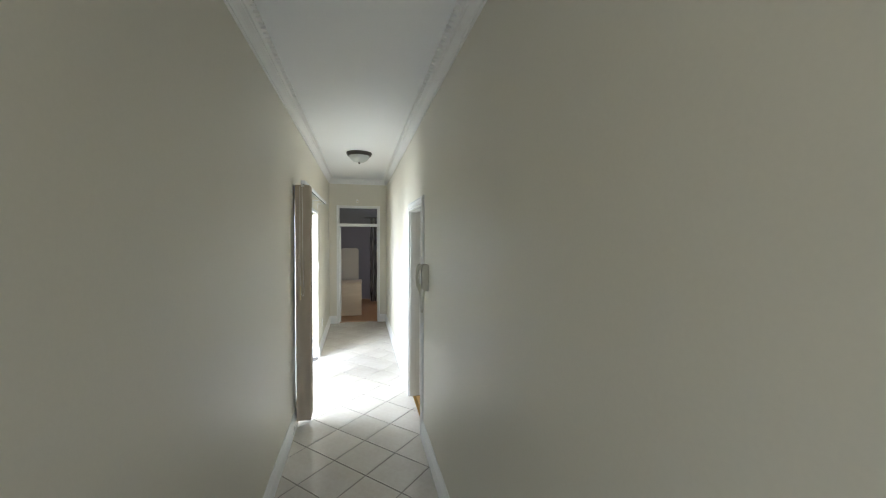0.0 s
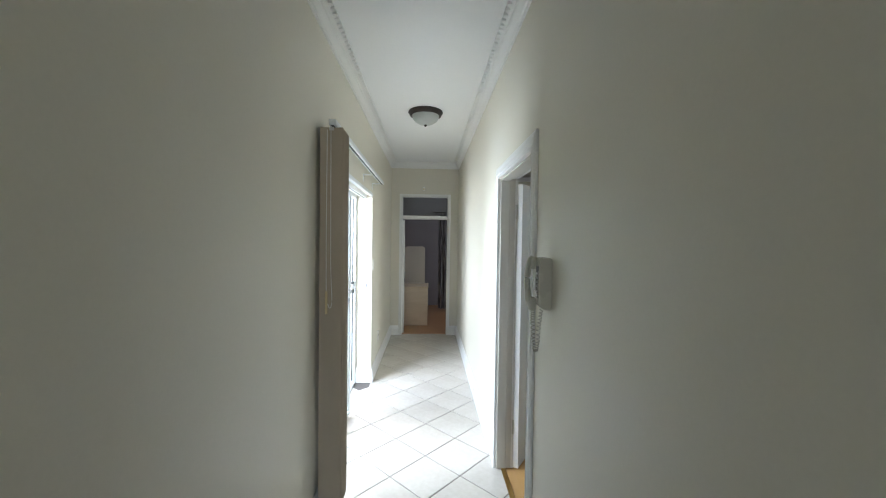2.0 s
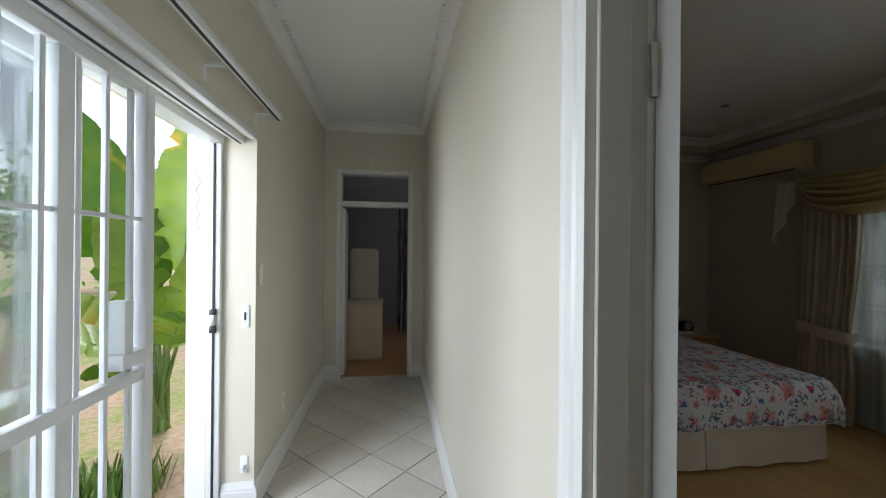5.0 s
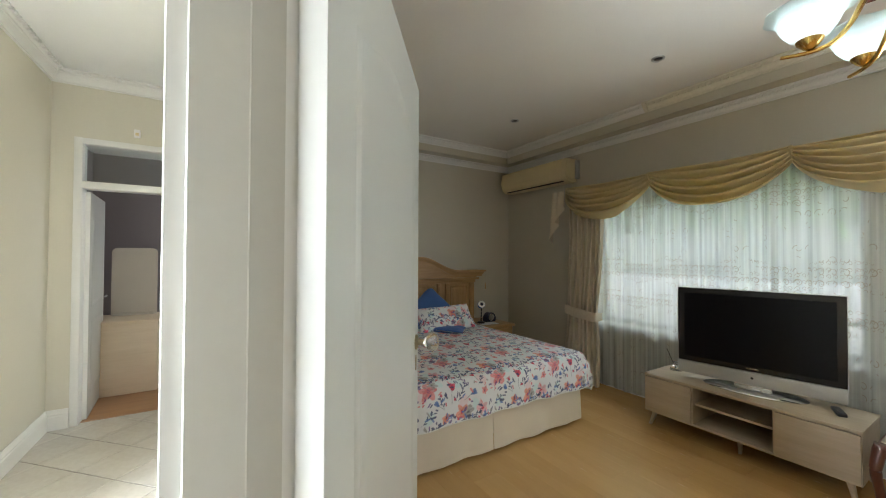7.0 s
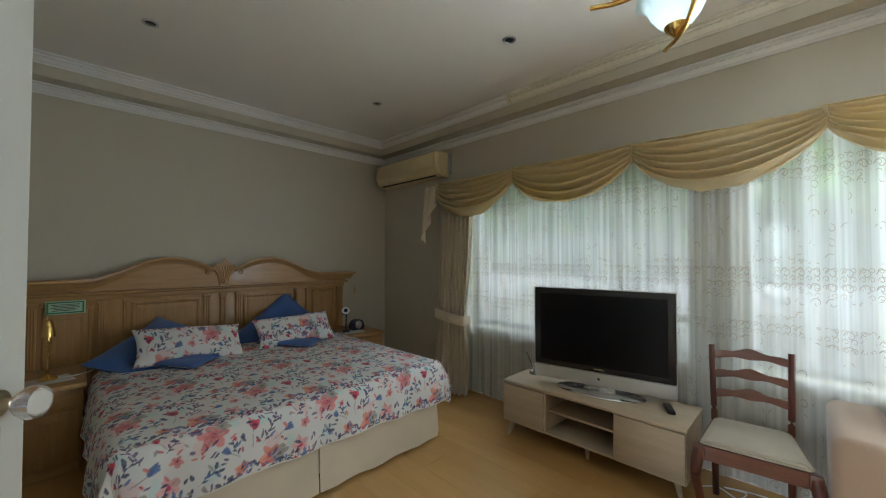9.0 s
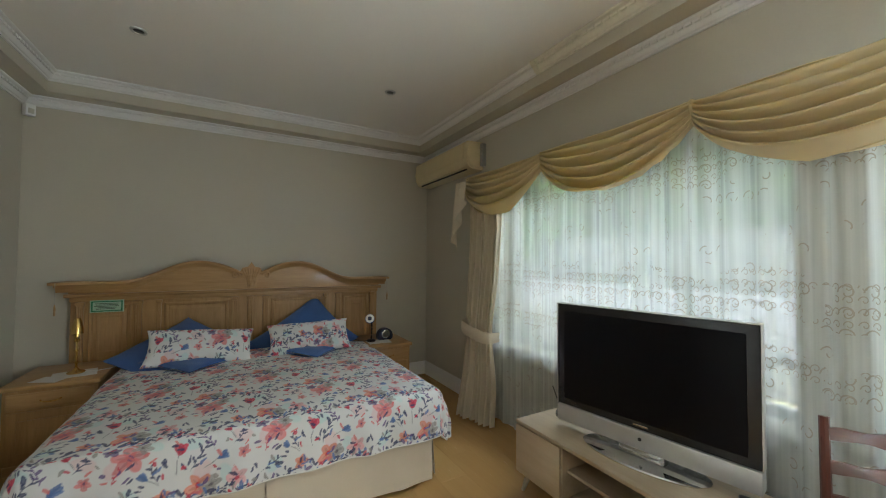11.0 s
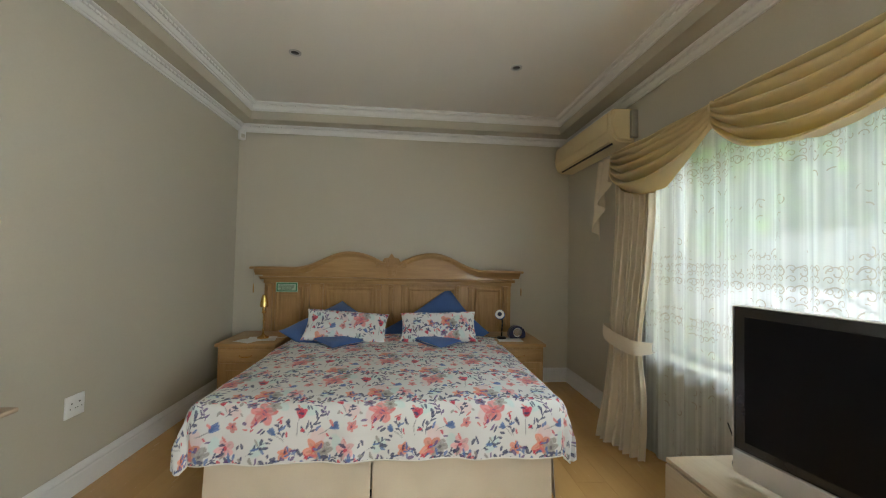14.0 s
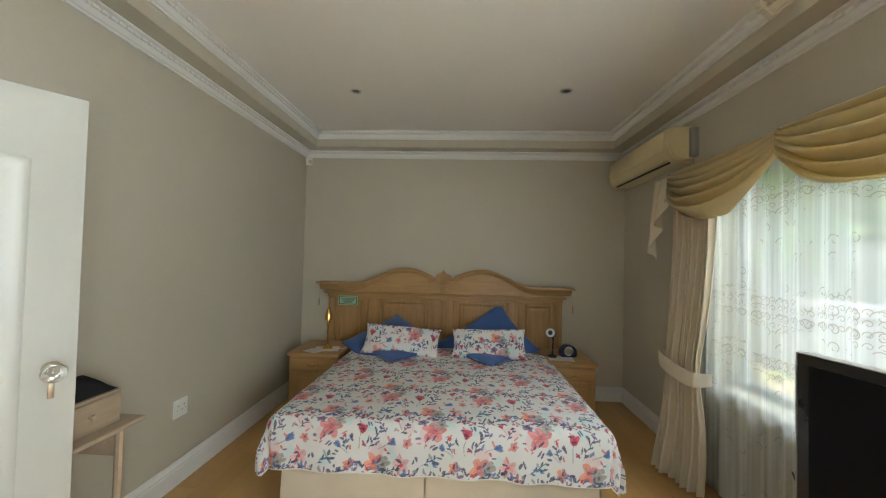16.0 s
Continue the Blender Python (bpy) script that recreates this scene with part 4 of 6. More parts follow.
for k, (a, b, x) in enumerate(((3.41, 4.40, -1.335), (3.42, 4.46, -1.375))):
    leaf = part("leaf", boxes(((x - 0.014, a, 0.03), (x + 0.014, a + 0.06, 2.07)), ((x - 0.014, b - 0.06, 0.03), (x + 0.014, b, 2.07)), ((x - 0.013, a + 0.06, 0.03), (x + 0.013, b - 0.06, 0.12)), ((x - 0.013, a + 0.06, 2.0), (x + 0.013, b - 0.06, 2.07)), bevel=0.003), ALU, SD)
    gl = part("pane", boxes(((x - 0.003, a + 0.06, 0.12), (x + 0.003, b - 0.06, 2.0))), GLASS, leaf)
    gl.visible_shadow = False
    part("seal", boxes(((x - 0.006, b - 0.066, 0.12), (x + 0.0145, b - 0.06, 2.0))), RUBBER, leaf)
part("handle", boxes(((-1.32, 4.32, 0.95), (-1.30, 4.345, 1.15)), bevel=0.004), ALU, SD)

GATE = thing("security_gate", "white barred sliding security gate, half open", "security gate", (-1.225, 0, 0))
gy0, gy1 = 3.39, 4.56
part("frame", boxes(((-0.02, gy0, 0.02), (0.02, gy0 + 0.045, 2.05)), ((-0.02, gy1 - 0.045, 0.02), (0.02, gy1, 2.05)), ((-0.019, gy0 + 0.045, 2.01), (0.019, gy1 - 0.045, 2.05)), ((-0.019, gy0 + 0.045, 0.02), (0.019, gy1 - 0.045, 0.06)), bevel=0.003), ALU, GATE)
part("mid_rail", boxes(((-0.02, gy0 + 0.045, 1.04), (0.02, gy1 - 0.045, 1.08)), bevel=0.003), ALU, GATE)
for z in (1.58, 0.55):
    part("cross_bar", boxes(((-0.006, gy0 + 0.045, z), (0.006, gy1 - 0.045, z + 0.014)), bevel=0.002), ALU, GATE)
part("stile", boxes(((-0.018, 4.18, 0.06), (0.018, 4.23, 1.04)), ((-0.018, 4.18, 1.08), (0.018, 4.23, 2.01)), bevel=0.003), ALU, GATE)
y = gy0 + 0.13
while y < gy1 - 0.06:
    if abs(y - 4.205) > 0.05:
        part("bar", boxes(((-0.008, y - 0.008, 0.06), (0.008, y + 0.008, 1.04)), ((-0.008, y - 0.008, 1.08), (0.008, y + 0.008, 2.01)), bevel=0.002, seg=1), ALU, GATE)
    y += 0.105
part("lock_box", boxes(((-0.028, 4.40, 1.10), (0.028, 4.515, 1.15)), ((-0.026, 4.41, 1.15), (0.026, 4.45, 1.32)), bevel=0.004), ALU, GATE)
part("lock_bolt", boxes(((-0.012, gy1, 1.03), (0.012, gy1 + 0.03, 1.07)), bevel=0.003), STEEL, GATE, "dull steel bolt")
part("scroll", tube([(0, 4.36 + 0.05 * math.cos(a * 0.5) * (1 - a / 30), 0.30 + 0.05 * math.sin(a * 0.5) * (1 - a / 30)) for a in range(0, 26)], 0.005, 6), PLASTIC_DARK, GATE)
gt = thing("gate_track", "white steel track over the sliding gate", "track", (0, 0, 0), kind="structure")
part("channel", boxes(((-1.25, SLIDE_Y0, 2.085), (-1.20, SLIDE_Y1, 2.119)), ((-1.16, SLIDE_Y0, 2.10), (-1.125, SLIDE_Y1 - 0.03, 2.135)), bevel=0.003), ALU, gt)
part("slot", boxes(((-1.232, SLIDE_Y0, 2.0835), (-1.218, SLIDE_Y1, 2.085))), RUBBER, gt)
st = thing("strike_plate", "white metal strike plate with a black slot", "strike plate", (-1.19, SLIDE_Y1 - 0.003, 1.10), kind="structure")
part("plate", boxes(((-0.022, -0.003, -0.065), (0.022, 0.003, 0.065)), bevel=0.002), ALU, st)
part("slot", boxes(((-0.006, -0.0045, -0.02), (0.006, -0.0032, 0.025))), RUBBER, st)
st2 = thing("floor_bolt_plate", "small white bolt bracket low on the reveal", "bracket", (-1.19, SLIDE_Y1 - 0.003, 0.26), kind="structure")
part("plate", boxes(((-0.02, -0.003, -0.05), (0.02, 0.003, 0.05)), ((-0.012, -0.025, -0.03), (0.006, -0.003, 0.0)), bevel=0.003), ALU, st2)
# cracked paint on the outer reveal
crk = [(-1.445 + 0.012 * (-1) ** k + 0.006 * wobble(k * 1.7), SLIDE_Y1 - 0.0016, 1.95 - 0.045 * k) for k in range(9)]
structure("crack", tube(crk, 0.0016, 5), KEY_STRIP)
ou = bmesh.new()
add_box(ou, (-1.503, SLIDE_Y1 - 0.0005, 0), (-1.40, SLIDE_Y1, SLIDE_H))
structure("trim_outer_reveal", ou, OUTER)

rail = thing("blind_rail", "white aluminium head rail of the vertical blind", "blind rail", (0, 0, 0))
part("rail", boxes(((-1.062, 3.24, 2.252), (-1.022, 5.43, 2.285)), bevel=0.004), ALU, rail)
part("slot", boxes(((-1.049, 3.24, 2.2505), (-1.035, 5.43, 2.2515))), RUBBER, rail)
for yy in (3.36, 4.75, 5.32):
    part("bracket", boxes(((-1.137, yy - 0.012, 2.24), (-1.06, yy + 0.012, 2.25)), ((-1.137, yy - 0.012, 2.18), (-1.132, yy + 0.012, 2.24))), ALU, rail)
blind = thing("vertical_blind", "beige fabric vertical blind drawn into a stack", "blind", (-1.053, 3.27, 0))
for k in range(17):
    yy = k * 0.0105
    tilt = 0.004 * wobble(k * 2.3)
    part("slat", grid(lambda u, v: Vector((-0.062 + 0.124 * u, yy + 0.009 * math.sin(math.pi * u) + tilt * (u - 0.5) * 4, 0.07 + 2.178 * v)), 6, 1, thick=0.0012), BLIND, blind)
part("carrier", boxes(((-0.012, 0.0, 2.232), (0.012, 0.18, 2.2500))), PLASTIC_W, blind)
part("chain", tube([(-0.02, -0.01, 2.23), (-0.022, -0.012, 1.6), (-0.02, -0.012, 1.27)], 0.0022, 6), PLASTIC_W, blind, "white bead chain")
part("chain_loop", tube(smooth_path([(0.0, -0.01, 2.23), (0.004, -0.012, 1.5), (0.012, -0.014, 1.28), (0.0, -0.014, 1.235), (-0.012, -0.014, 1.26)]), 0.0022, 6), PLASTIC_W, blind, "white bead chain")
part("weight", boxes(((-0.027, -0.016, 1.20), (-0.013, -0.006, 1.33)), bevel=0.003), PLASTIC_CREAM, blind, "cream plastic chain weight")


# ---- small fittings in the hall ----
def wall_plate(name, label, category, at, rz, w, h, holes=(), rocker=None):
    """Plate facing local -y."""
    t = thing(name, label, category, at, rz)
    part("plate", boxes(((-w / 2, -0.009, -h / 2), (w / 2, 0, h / 2)), bevel=0.003), PLASTIC_W, t)
    if rocker:
        part("rocker", boxes(((rocker[0], -0.013, rocker[2]), (rocker[1], -0.009, rocker[3])), bevel=0.002), PLASTIC_W, t)
    for hx, hz, r in holes:
        part("hole", lathe([(0, 0), (r, 0), (r, 0.0008), (0, 0.0008)], 10, m=pose(hx, -0.009, hz, 90)), RUBBER, t, "dark socket hole")
    return t


PIN = [(-0.012, -0.006, 0.0045), (0.012, -0.006, 0.0045), (0.0, 0.014, 0.0055)]
wall_plate("light_switch", "white plastic light switch on the hall wall", "light switch", (HALL_L, 5.42, 1.33), 90, 0.055, 0.125, rocker=(-0.012, 0.012, -0.02, 0.02))
wall_plate("wall_socket", "white plug socket low on the hall wall", "socket", (HALL_L, 5.885, 0.39), 90, 0.06, 0.13, PIN, rocker=(-0.01, 0.01, -0.05, -0.03))
wall_plate("wall_socket", "white square plug socket on the bedroom wall", "socket", (BED_L + 0.004, 5.59, 0.492), 90, 0.118, 0.118,
           [(-0.022, 0.016, 0.0045), (0.0, -0.012, 0.003), (-0.03, -0.012, 0.003), (0.026, 0.016, 0.0045), (0.015, -0.012, 0.003), (0.04, -0.012, 0.003)])
det = thing("alarm_contact", "small white alarm sensor above the door frame", "alarm sensor", (-0.589, HALL_END, 2.49))
part("case", boxes(((-0.022, -0.03, -0.035), (0.022, 0, 0.035)), bevel=0.006), PLASTIC_W, det)
part("lens", boxes(((-0.012, -0.033, -0.02), (0.012, -0.03, 0.005)), bevel=0.003), PLASTIC_CREAM, det)
dome = thing("ceiling_light", "dark bronze ceiling light with frosted glass dome", "ceiling light", (-0.548, 4.96, HALL_CEIL - 0.001))
part("ring", lathe([(0.0, 0.0), (0.172, 0.0), (0.176, -0.012), (0.165, -0.022), (0.16, -0.04), (0.145, -0.045), (0.135, -0.04), (0, -0.03)], 40), BRONZE, dome)
part("shade", lathe([(0.138, -0.038), (0.13, -0.07), (0.108, -0.098), (0.07, -0.12), (0.025, -0.13), (0.0, -0.131)], 36), DOME_GLASS, dome, "frosted white glass dome")
part("finial", lathe([(0.0, -0.126), (0.014, -0.13), (0.012, -0.142), (0.006, -0.15), (0, -0.152)], 16), BRONZE, dome)

phone = thing("intercom_phone", "grey-beige wall intercom handset with coiled cord", "telephone", (0, 2.69, 1.345))
prof = [(0, 0.0), (-0.03, 0.0), (-0.052, 0.02), (-0.056, 0.16), (-0.05, 0.205), (-0.044, 0.213), (0, 0.213)]
bm = prism(prof, -0.045, 0.047, "y")
bmesh.ops.bevel(bm, geom=bm.edges[:], offset=0.005, segments=2, affect="EDGES")
part("body", bm, PLASTIC_GREY, phone)
part("key_strip", boxes(((-0.0565, -0.036, 0.05), (-0.0535, -0.008, 0.178))), KEY_STRIP, phone, "dark key strip")
for k in range(6):
    zz = 0.055 + k * 0.0175 + (0.002 if k > 1 else 0)
    part("key", boxes(((-0.0595, -0.03, zz), (-0.0565, -0.018, zz + 0.009)), bevel=0.001, seg=1), PLASTIC_W, phone, "small white call button")
    if k:
        part("divider", boxes(((-0.0575, -0.036, zz - 0.0065), (-0.0566, -0.008, zz - 0.0045))), PLASTIC_GREY, phone)
hp = smooth_path([(-0.060, 0.022, -0.002), (-0.076, 0.023, 0.03), (-0.084, 0.024, 0.09), (-0.084, 0.024, 0.14), (-0.076, 0.023, 0.19), (-0.060, 0.022, 0.213)], 6)
bm = tube(hp, 0.021, 12, flat=0.62)
add_box(bm, (-0.078, 0.0, 0.165), (-0.05, 0.045, 0.216), 0.008, 3)
add_box(bm, (-0.078, 0.0, -0.01), (-0.05, 0.045, 0.045), 0.008, 3)
part("handset", bm, PLASTIC_GREY, phone)
part("hook", boxes(((-0.062, -0.004, 0.075), (-0.052, 0.006, 0.13)), bevel=0.002), PLASTIC_W, phone)
coil = []
spine = smooth_path([(-0.06, 0.02, -0.012), (-0.058, 0.028, -0.06), (-0.05, 0.034, -0.14), (-0.045, 0.022, -0.185), (-0.04, 0.01, -0.15), (-0.036, 0.006, -0.07), (-0.03, 0.0, -0.002)], 40)
for k, p in enumerate(spine):
    a = k * 0.75
    coil.append(p + Vector((0.0075 * math.cos(a), 0.0075 * math.sin(a), 0)))
part("cord", tube(coil, 0.0018, 5), CABLE, phone, "coiled grey cord")

# ---- outside by the sliding door ----
random.seed(4)


def banana_leaf(bm, base, tip, width, droop, twist, tears=5):
    base, tip = Vector(base), Vector(tip)
    d = tip - base
    side = d.cross(Vector((0, 0, 1)))
    side = (side.normalized() if side.length > 1e-3 else Vector((1, 0, 0)))
    side = (side * math.cos(twist) + side.cross(d.normalized()) * math.sin(twist)).normalized()
    nrm = side.cross(d.normalized())
    n, cut = 26, {random.randint(3, 23): random.choice((-1, 1)) for _ in range(tears)}
    rows = []
    for i in range(n + 1):
        t = i / n
        c = base + d * t + Vector((0, 0, -droop * t * t))
        w = width * math.sin(math.pi * min(1, 0.06 + 0.94 * t) ** 0.75) ** 0.7 if t < 1 else 0.004
        row = []
        for k in (-1.0, -0.55, 0.0, 0.55, 1.0):
            ww = w * (0.55 if i in cut and cut[i] == (1 if k > 0 else -1) else 1.0)
            lift = 0.22 * w * abs(k) - 0.15 * w * k * k + 0.012 * math.sin(i * 2.1 + k)
            row.append(bm.verts.new(c + side * k * ww + nrm * lift + d.normalized() * abs(k) * 0.06))
        rows.append(row)
    for a, b in zip(rows, rows[1:]):
        for k in range(4):
            bm.faces.new((a[k], a[k + 1], b[k + 1], b[k]))


def banana_plant(at, leaves, label):
    t = thing("banana_plant", label, "plant", at)
    for lb, lt, w, droop, tw in leaves:
        bm = bmesh.new()
        banana_leaf(bm, lb, lt, w, droop, tw)
        part("leaf", bm, BANANA, t)
        part("stalk", tube(smooth_path([(random.uniform(-0.08, 0.08), random.uniform(-0.08, 0.08), -0.02), (lb[0] * 0.45, lb[1] * 0.45, lb[2] * 0.55), lb, tuple(Vector(lb) * 0.5 + Vector(lt) * 0.5 - Vector((0, 0, droop * 0.25)))], 6), 0.026, 8, r2=0.006), STEM, t)
    return t


banana_plant((-2.45, 6.75, -0.16), [((0.0, -0.1, 1.25), (-0.55, -0.45, 2.9), 0.40, 0.05, 1.0), ((0.15, 0.1, 1.4), (0.30, 0.0, 3.0), 0.32, 0.1, 0.9), ((0.1, -0.1, 0.85), (-0.15, -0.45, 1.95), 0.30, 0.05, 1.2),
                                     ((0.0, -0.25, 0.7), (-0.35, -0.85, 1.25), 0.24, 0.15, 0.5), ((0.15, -0.1, 0.75), (0.45, -0.45, 1.3), 0.20, 0.2, 0.3), ((-0.2, -0.05, 0.8), (-0.85, -0.4, 1.45), 0.26, 0.25, 0.7),
                                     ((-0.1, 0.2, 1.4), (-0.7, 0.5, 2.6), 0.32, 0.2, 0.5), ((0.05, -0.2, 0.5), (-0.05, -0.7, 0.85), 0.18, 0.15, 0.4), ((0.2, 0.0, 0.9), (0.5, 0.1, 1.9), 0.24, 0.1, 1.0)],
             "tall banana plant with torn green leaves beside the doorway")
banana_plant((-3.8, 6.2, -0.16), [((-0.1, 0.0, 0.8), (-0.6, -0.3, 1.6), 0.28, 0.3, 0.6), ((0.1, 0.1, 0.9), (0.6, 0.3, 1.7), 0.28, 0.3, -0.3), ((0.0, -0.2, 0.7), (0.2, -0.9, 1.3), 0.26, 0.3, 0.4), ((0.05, 0.15, 1.0), (0.1, 0.5, 2.0), 0.3, 0.15, 0.8),
                                  ((-0.2, 0.1, 0.6), (-0.9, 0.3, 1.0), 0.26, 0.25, 0.5), ((0.1, -0.1, 0.5), (0.7, -0.5, 0.9), 0.24, 0.25, 0.3)], "low banana plant with yellowing leaves on the lawn")
tuft = bmesh.new()
for _ in range(500):
    a, r = random.uniform(0, 6.28), random.uniform(0, 0.35)
    b = Vector((-2.2 + r * math.cos(a), 5.75 + r * math.sin(a), -0.16))
    q = Vector((random.uniform(-0.08, 0.08), random.uniform(-0.08, 0.08), random.uniform(0.08, 0.26)))
    s = Vector((random.uniform(-1, 1), random.uniform(-1, 1), 0)).normalized() * 0.012
    bm_v = [tuft.verts.new(b - s * 0.3), tuft.verts.new(b + s * 0.3), tuft.verts.new(b + q * 0.6 + s), tuft.verts.new(b + q), tuft.verts.new(b + q * 0.6 - s)]
    tuft.faces.new(bm_v)
tagged(finish("weeds", tuft, GRASS), "bright green weeds growing in the bare earth", "weeds", "", "stuff")


def tree(at, height, spread, label, leaves=2600, size=0.16, low=0.35):
    t = thing("tree", label, "tree", at)
    limbs = []
    bm = tube(smooth_path([(0, 0, -0.1), (0.08, 0.03, height * 0.25), (-0.05, 0.06, height * 0.5), (0.05, 0, height * 0.75)], 5), height * 0.035, 9, r2=height * 0.01)
    for k in range(9):
        a, z = k * 2.4, height * random.uniform(0.25, 0.7)
        e = Vector((math.cos(a) * spread * random.uniform(0.5, 0.9), math.sin(a) * spread * random.uniform(0.5, 0.9), z + height * random.uniform(0.1, 0.3)))
        tube(smooth_path([(0, 0, z), tuple(Vector((0, 0, z)).lerp(e, 0.5) + Vector((0, 0, 0.1))), tuple(e)], 4), height * 0.012, 6, bm, r2=height * 0.003)
        limbs.append(e)
    part("trunk", bm, BARK, t)
    cr = bmesh.new()
    clumps = [e + Vector((random.gauss(0, spread * 0.22), random.gauss(0, spread * 0.22), random.gauss(0, height * 0.10))) for e in limbs for _ in range(5)]
    for _ in range(leaves):
        c = random.choice(clumps)
        r = spread * 0.26
        p = c + Vector((random.gauss(0, r * 0.6), random.gauss(0, r * 0.6), random.gauss(0, r * 0.5)))
        if p.z < height * low * 0.5:
            continue
        d = Vector((random.gauss(0, 1), random.gauss(0, 1), random.gauss(0, 0.6))).normalized()
        s = d.cross(Vector((random.gauss(0, 1), random.gauss(0, 1), random.gauss(0, 1)))).normalized()
        L = size * random.uniform(0.6, 1.3)
        cr.faces.new([cr.verts.new(p - d * L * 0.5), cr.verts.new(p + s * L * 0.28), cr.verts.new(p + d * L * 0.5), cr.verts.new(p - s * L * 0.28)])
    part("crown", cr, LEAF, t)
    return t


for x, y, h, sp in ((-11, 17, 4.6, 2.4), (-14.5, 14.5, 5.2, 2.8), (-8, 20, 4.2, 2.2), (-17, 11, 4.8, 2.6), (-12.5, 8.0, 4.2, 2.4)):
    tree((x, y, -0.16), h, sp, "leafy green garden tree across the lawn", 2200, 0.26, 0.1)
for x, y, h, sp in ((10.8, 9.5, 6.4, 2.6), (11.2, 6.6, 7.0, 2.8), (10.8, 3.9, 6.4, 2.6), (11.4, 1.2, 6.8, 2.8), (11.0, 12.5, 6.6, 2.7), (14.0, 15.5, 8.0, 3.2), (14.5, 8.0, 8.5, 3.4), (14.0, 2.5, 8.0, 3.2)):
    tree((x, y, -0.16), h, sp, "leafy green tree behind the garden wall", 5200, 0.34, 0.1)
wl = thing("garden_wall", "tall grey boundary wall along the side garden", "garden wall", (9.2, 0, -0.16), kind="structure")
part("wall", boxes(((0, -8, 0), (0.2, 22, 2.1))), GREYWALL, wl)
part("coping", boxes(((-0.04, -8, 2.1), (0.24, 22, 2.16)), bevel=0.01), GREYWALL, wl)
wl = thing("garden_wall", "low white wall outside the bedroom windows, its colour dimmed against glare", "garden wall", (7.0, 0, -0.16), kind="structure")
part("wall", boxes(((0, -8, 0), (0.15, 20, 1.21)), bevel=0.01), WHITEWALL_DIMMED, wl)
hd = bmesh.new()
for _ in range(24000):
    p = Vector((random.uniform(9.9, 11.2), random.uniform(-5, 19), random.uniform(1.2, 7.6)))
    p.z -= 0.9 * abs(wobble(p.y * 0.6, 3.0)) * (p.z > 6.2)
    d = Vector((random.gauss(0, 1), random.gauss(0, 1), random.gauss(0, 0.6))).normalized()
    q = d.cross(Vector((random.gauss(0, 1), random.gauss(0, 1), random.gauss(0, 1)))).normalized()
    L = random.uniform(0.22, 0.46)
    hd.faces.new([hd.verts.new(p - d * L * 0.5), hd.verts.new(p + q * L * 0.28), hd.verts.new(p + d * L * 0.5), hd.verts.new(p - q * L * 0.28)])
tagged(finish("hedge_leaves", hd, LEAF), "tall green hedge leaves above the boundary wall", "hedge", "", "stuff")

# ---- bedroom: windows and drapes ----
def window(name, label, y0, y1, mullions, transom):
    w = thing(name, label, "window", (0, 0, 0), kind="structure")
    xf0, xf1 = 3.86, 3.91
    part("frame", boxes(((xf0, y0, SILL), (xf1, y0 + 0.05, HEAD)), ((xf0, y1 - 0.05, SILL), (xf1, y1, HEAD)), ((xf0, y0 + 0.05, SILL), (xf1, y1 - 0.05, SILL + 0.05)), ((xf0, y0 + 0.05, HEAD - 0.05), (xf1, y1 - 0.05, HEAD)), bevel=0.003), ALU_DIMMED, w)
    ys = [y0 + 0.05] + mullions + [y1 - 0.05]
    for m in mullions:
        part("mullion", boxes(((xf0 + 0.008, m - 0.016, SILL + 0.05), (xf1 - 0.008, m + 0.016, HEAD - 0.05)), bevel=0.003), ALU_DIMMED, w)
    for a, b in zip(ys, ys[1:]):
        p = part("pane", boxes(((3.883, a + 0.02, SILL + 0.05), (3.887, b - 0.02, HEAD - 0.05))), GLASS, w)
        p.visible_shadow = False
    if transom:
        part("transom", boxes(((xf0 + 0.002, transom[0], transom[2]), (xf1 - 0.002, transom[1], transom[2] + 0.035)), bevel=0.003), ALU_DIMMED, w)
    part("sill", boxes(((BED_R - 0.02, y0 - 0.02, SILL - 0.03), (xf0, y1 + 0.02, SILL - 0.001)), bevel=0.006), TRIM, w)
    slope, z0, z1 = 0.56, SILL + 0.02, HEAD - 0.02
    k = 0
    while y0 - 0.02 + 0.17 * k < y1 + (z1 - z0) / slope:
        yt = y0 + 0.04 + 0.17 * k
        k += 1
        # each bar rises towards greater y and is kept inside the opening
        pa = Vector((3.945, yt - (z1 - z0) / slope, z0))
        pb = Vector((3.945, yt, z1))
        if pb.y <= y0 or pa.y >= y1:
            continue
        ta = max(0.0, (y0 - pa.y) / (pb.y - pa.y))
        tb = min(1.0, (y1 - pa.y) / (pb.y - pa.y))
        if tb - ta > 0.02:
            part("burglar_bar", tube([pa.lerp(pb, ta), pa.lerp(pb, tb)], 0.0048, 6), BAR_STEEL, w, "slanting steel burglar bar")
    part("grille_rail", tube([(3.945, y0, 1.265), (3.945, y1, 1.265)], 0.008, 6), STEEL, w)
    return w


window("window_1", "wide white framed bedroom window behind voile", 3.86, 5.92, [4.38], (3.91, 4.36, 0.93))
window("window_2", "second white framed bedroom window beside the sofa", 1.0, 3.60, [1.75, 2.6], None)

SHEER_X = 3.655


def sheer_at(y, z):
    return SHEER_X + 0.026 * math.sin(y * 52 + 1.3 * math.sin(y * 7)) * (0.6 + 0.4 * wobble(y * 3, z * 0.5)) + 0.012 * math.sin(y * 21 + 2) + 0.004 * wobble(y * 6, z * 4)


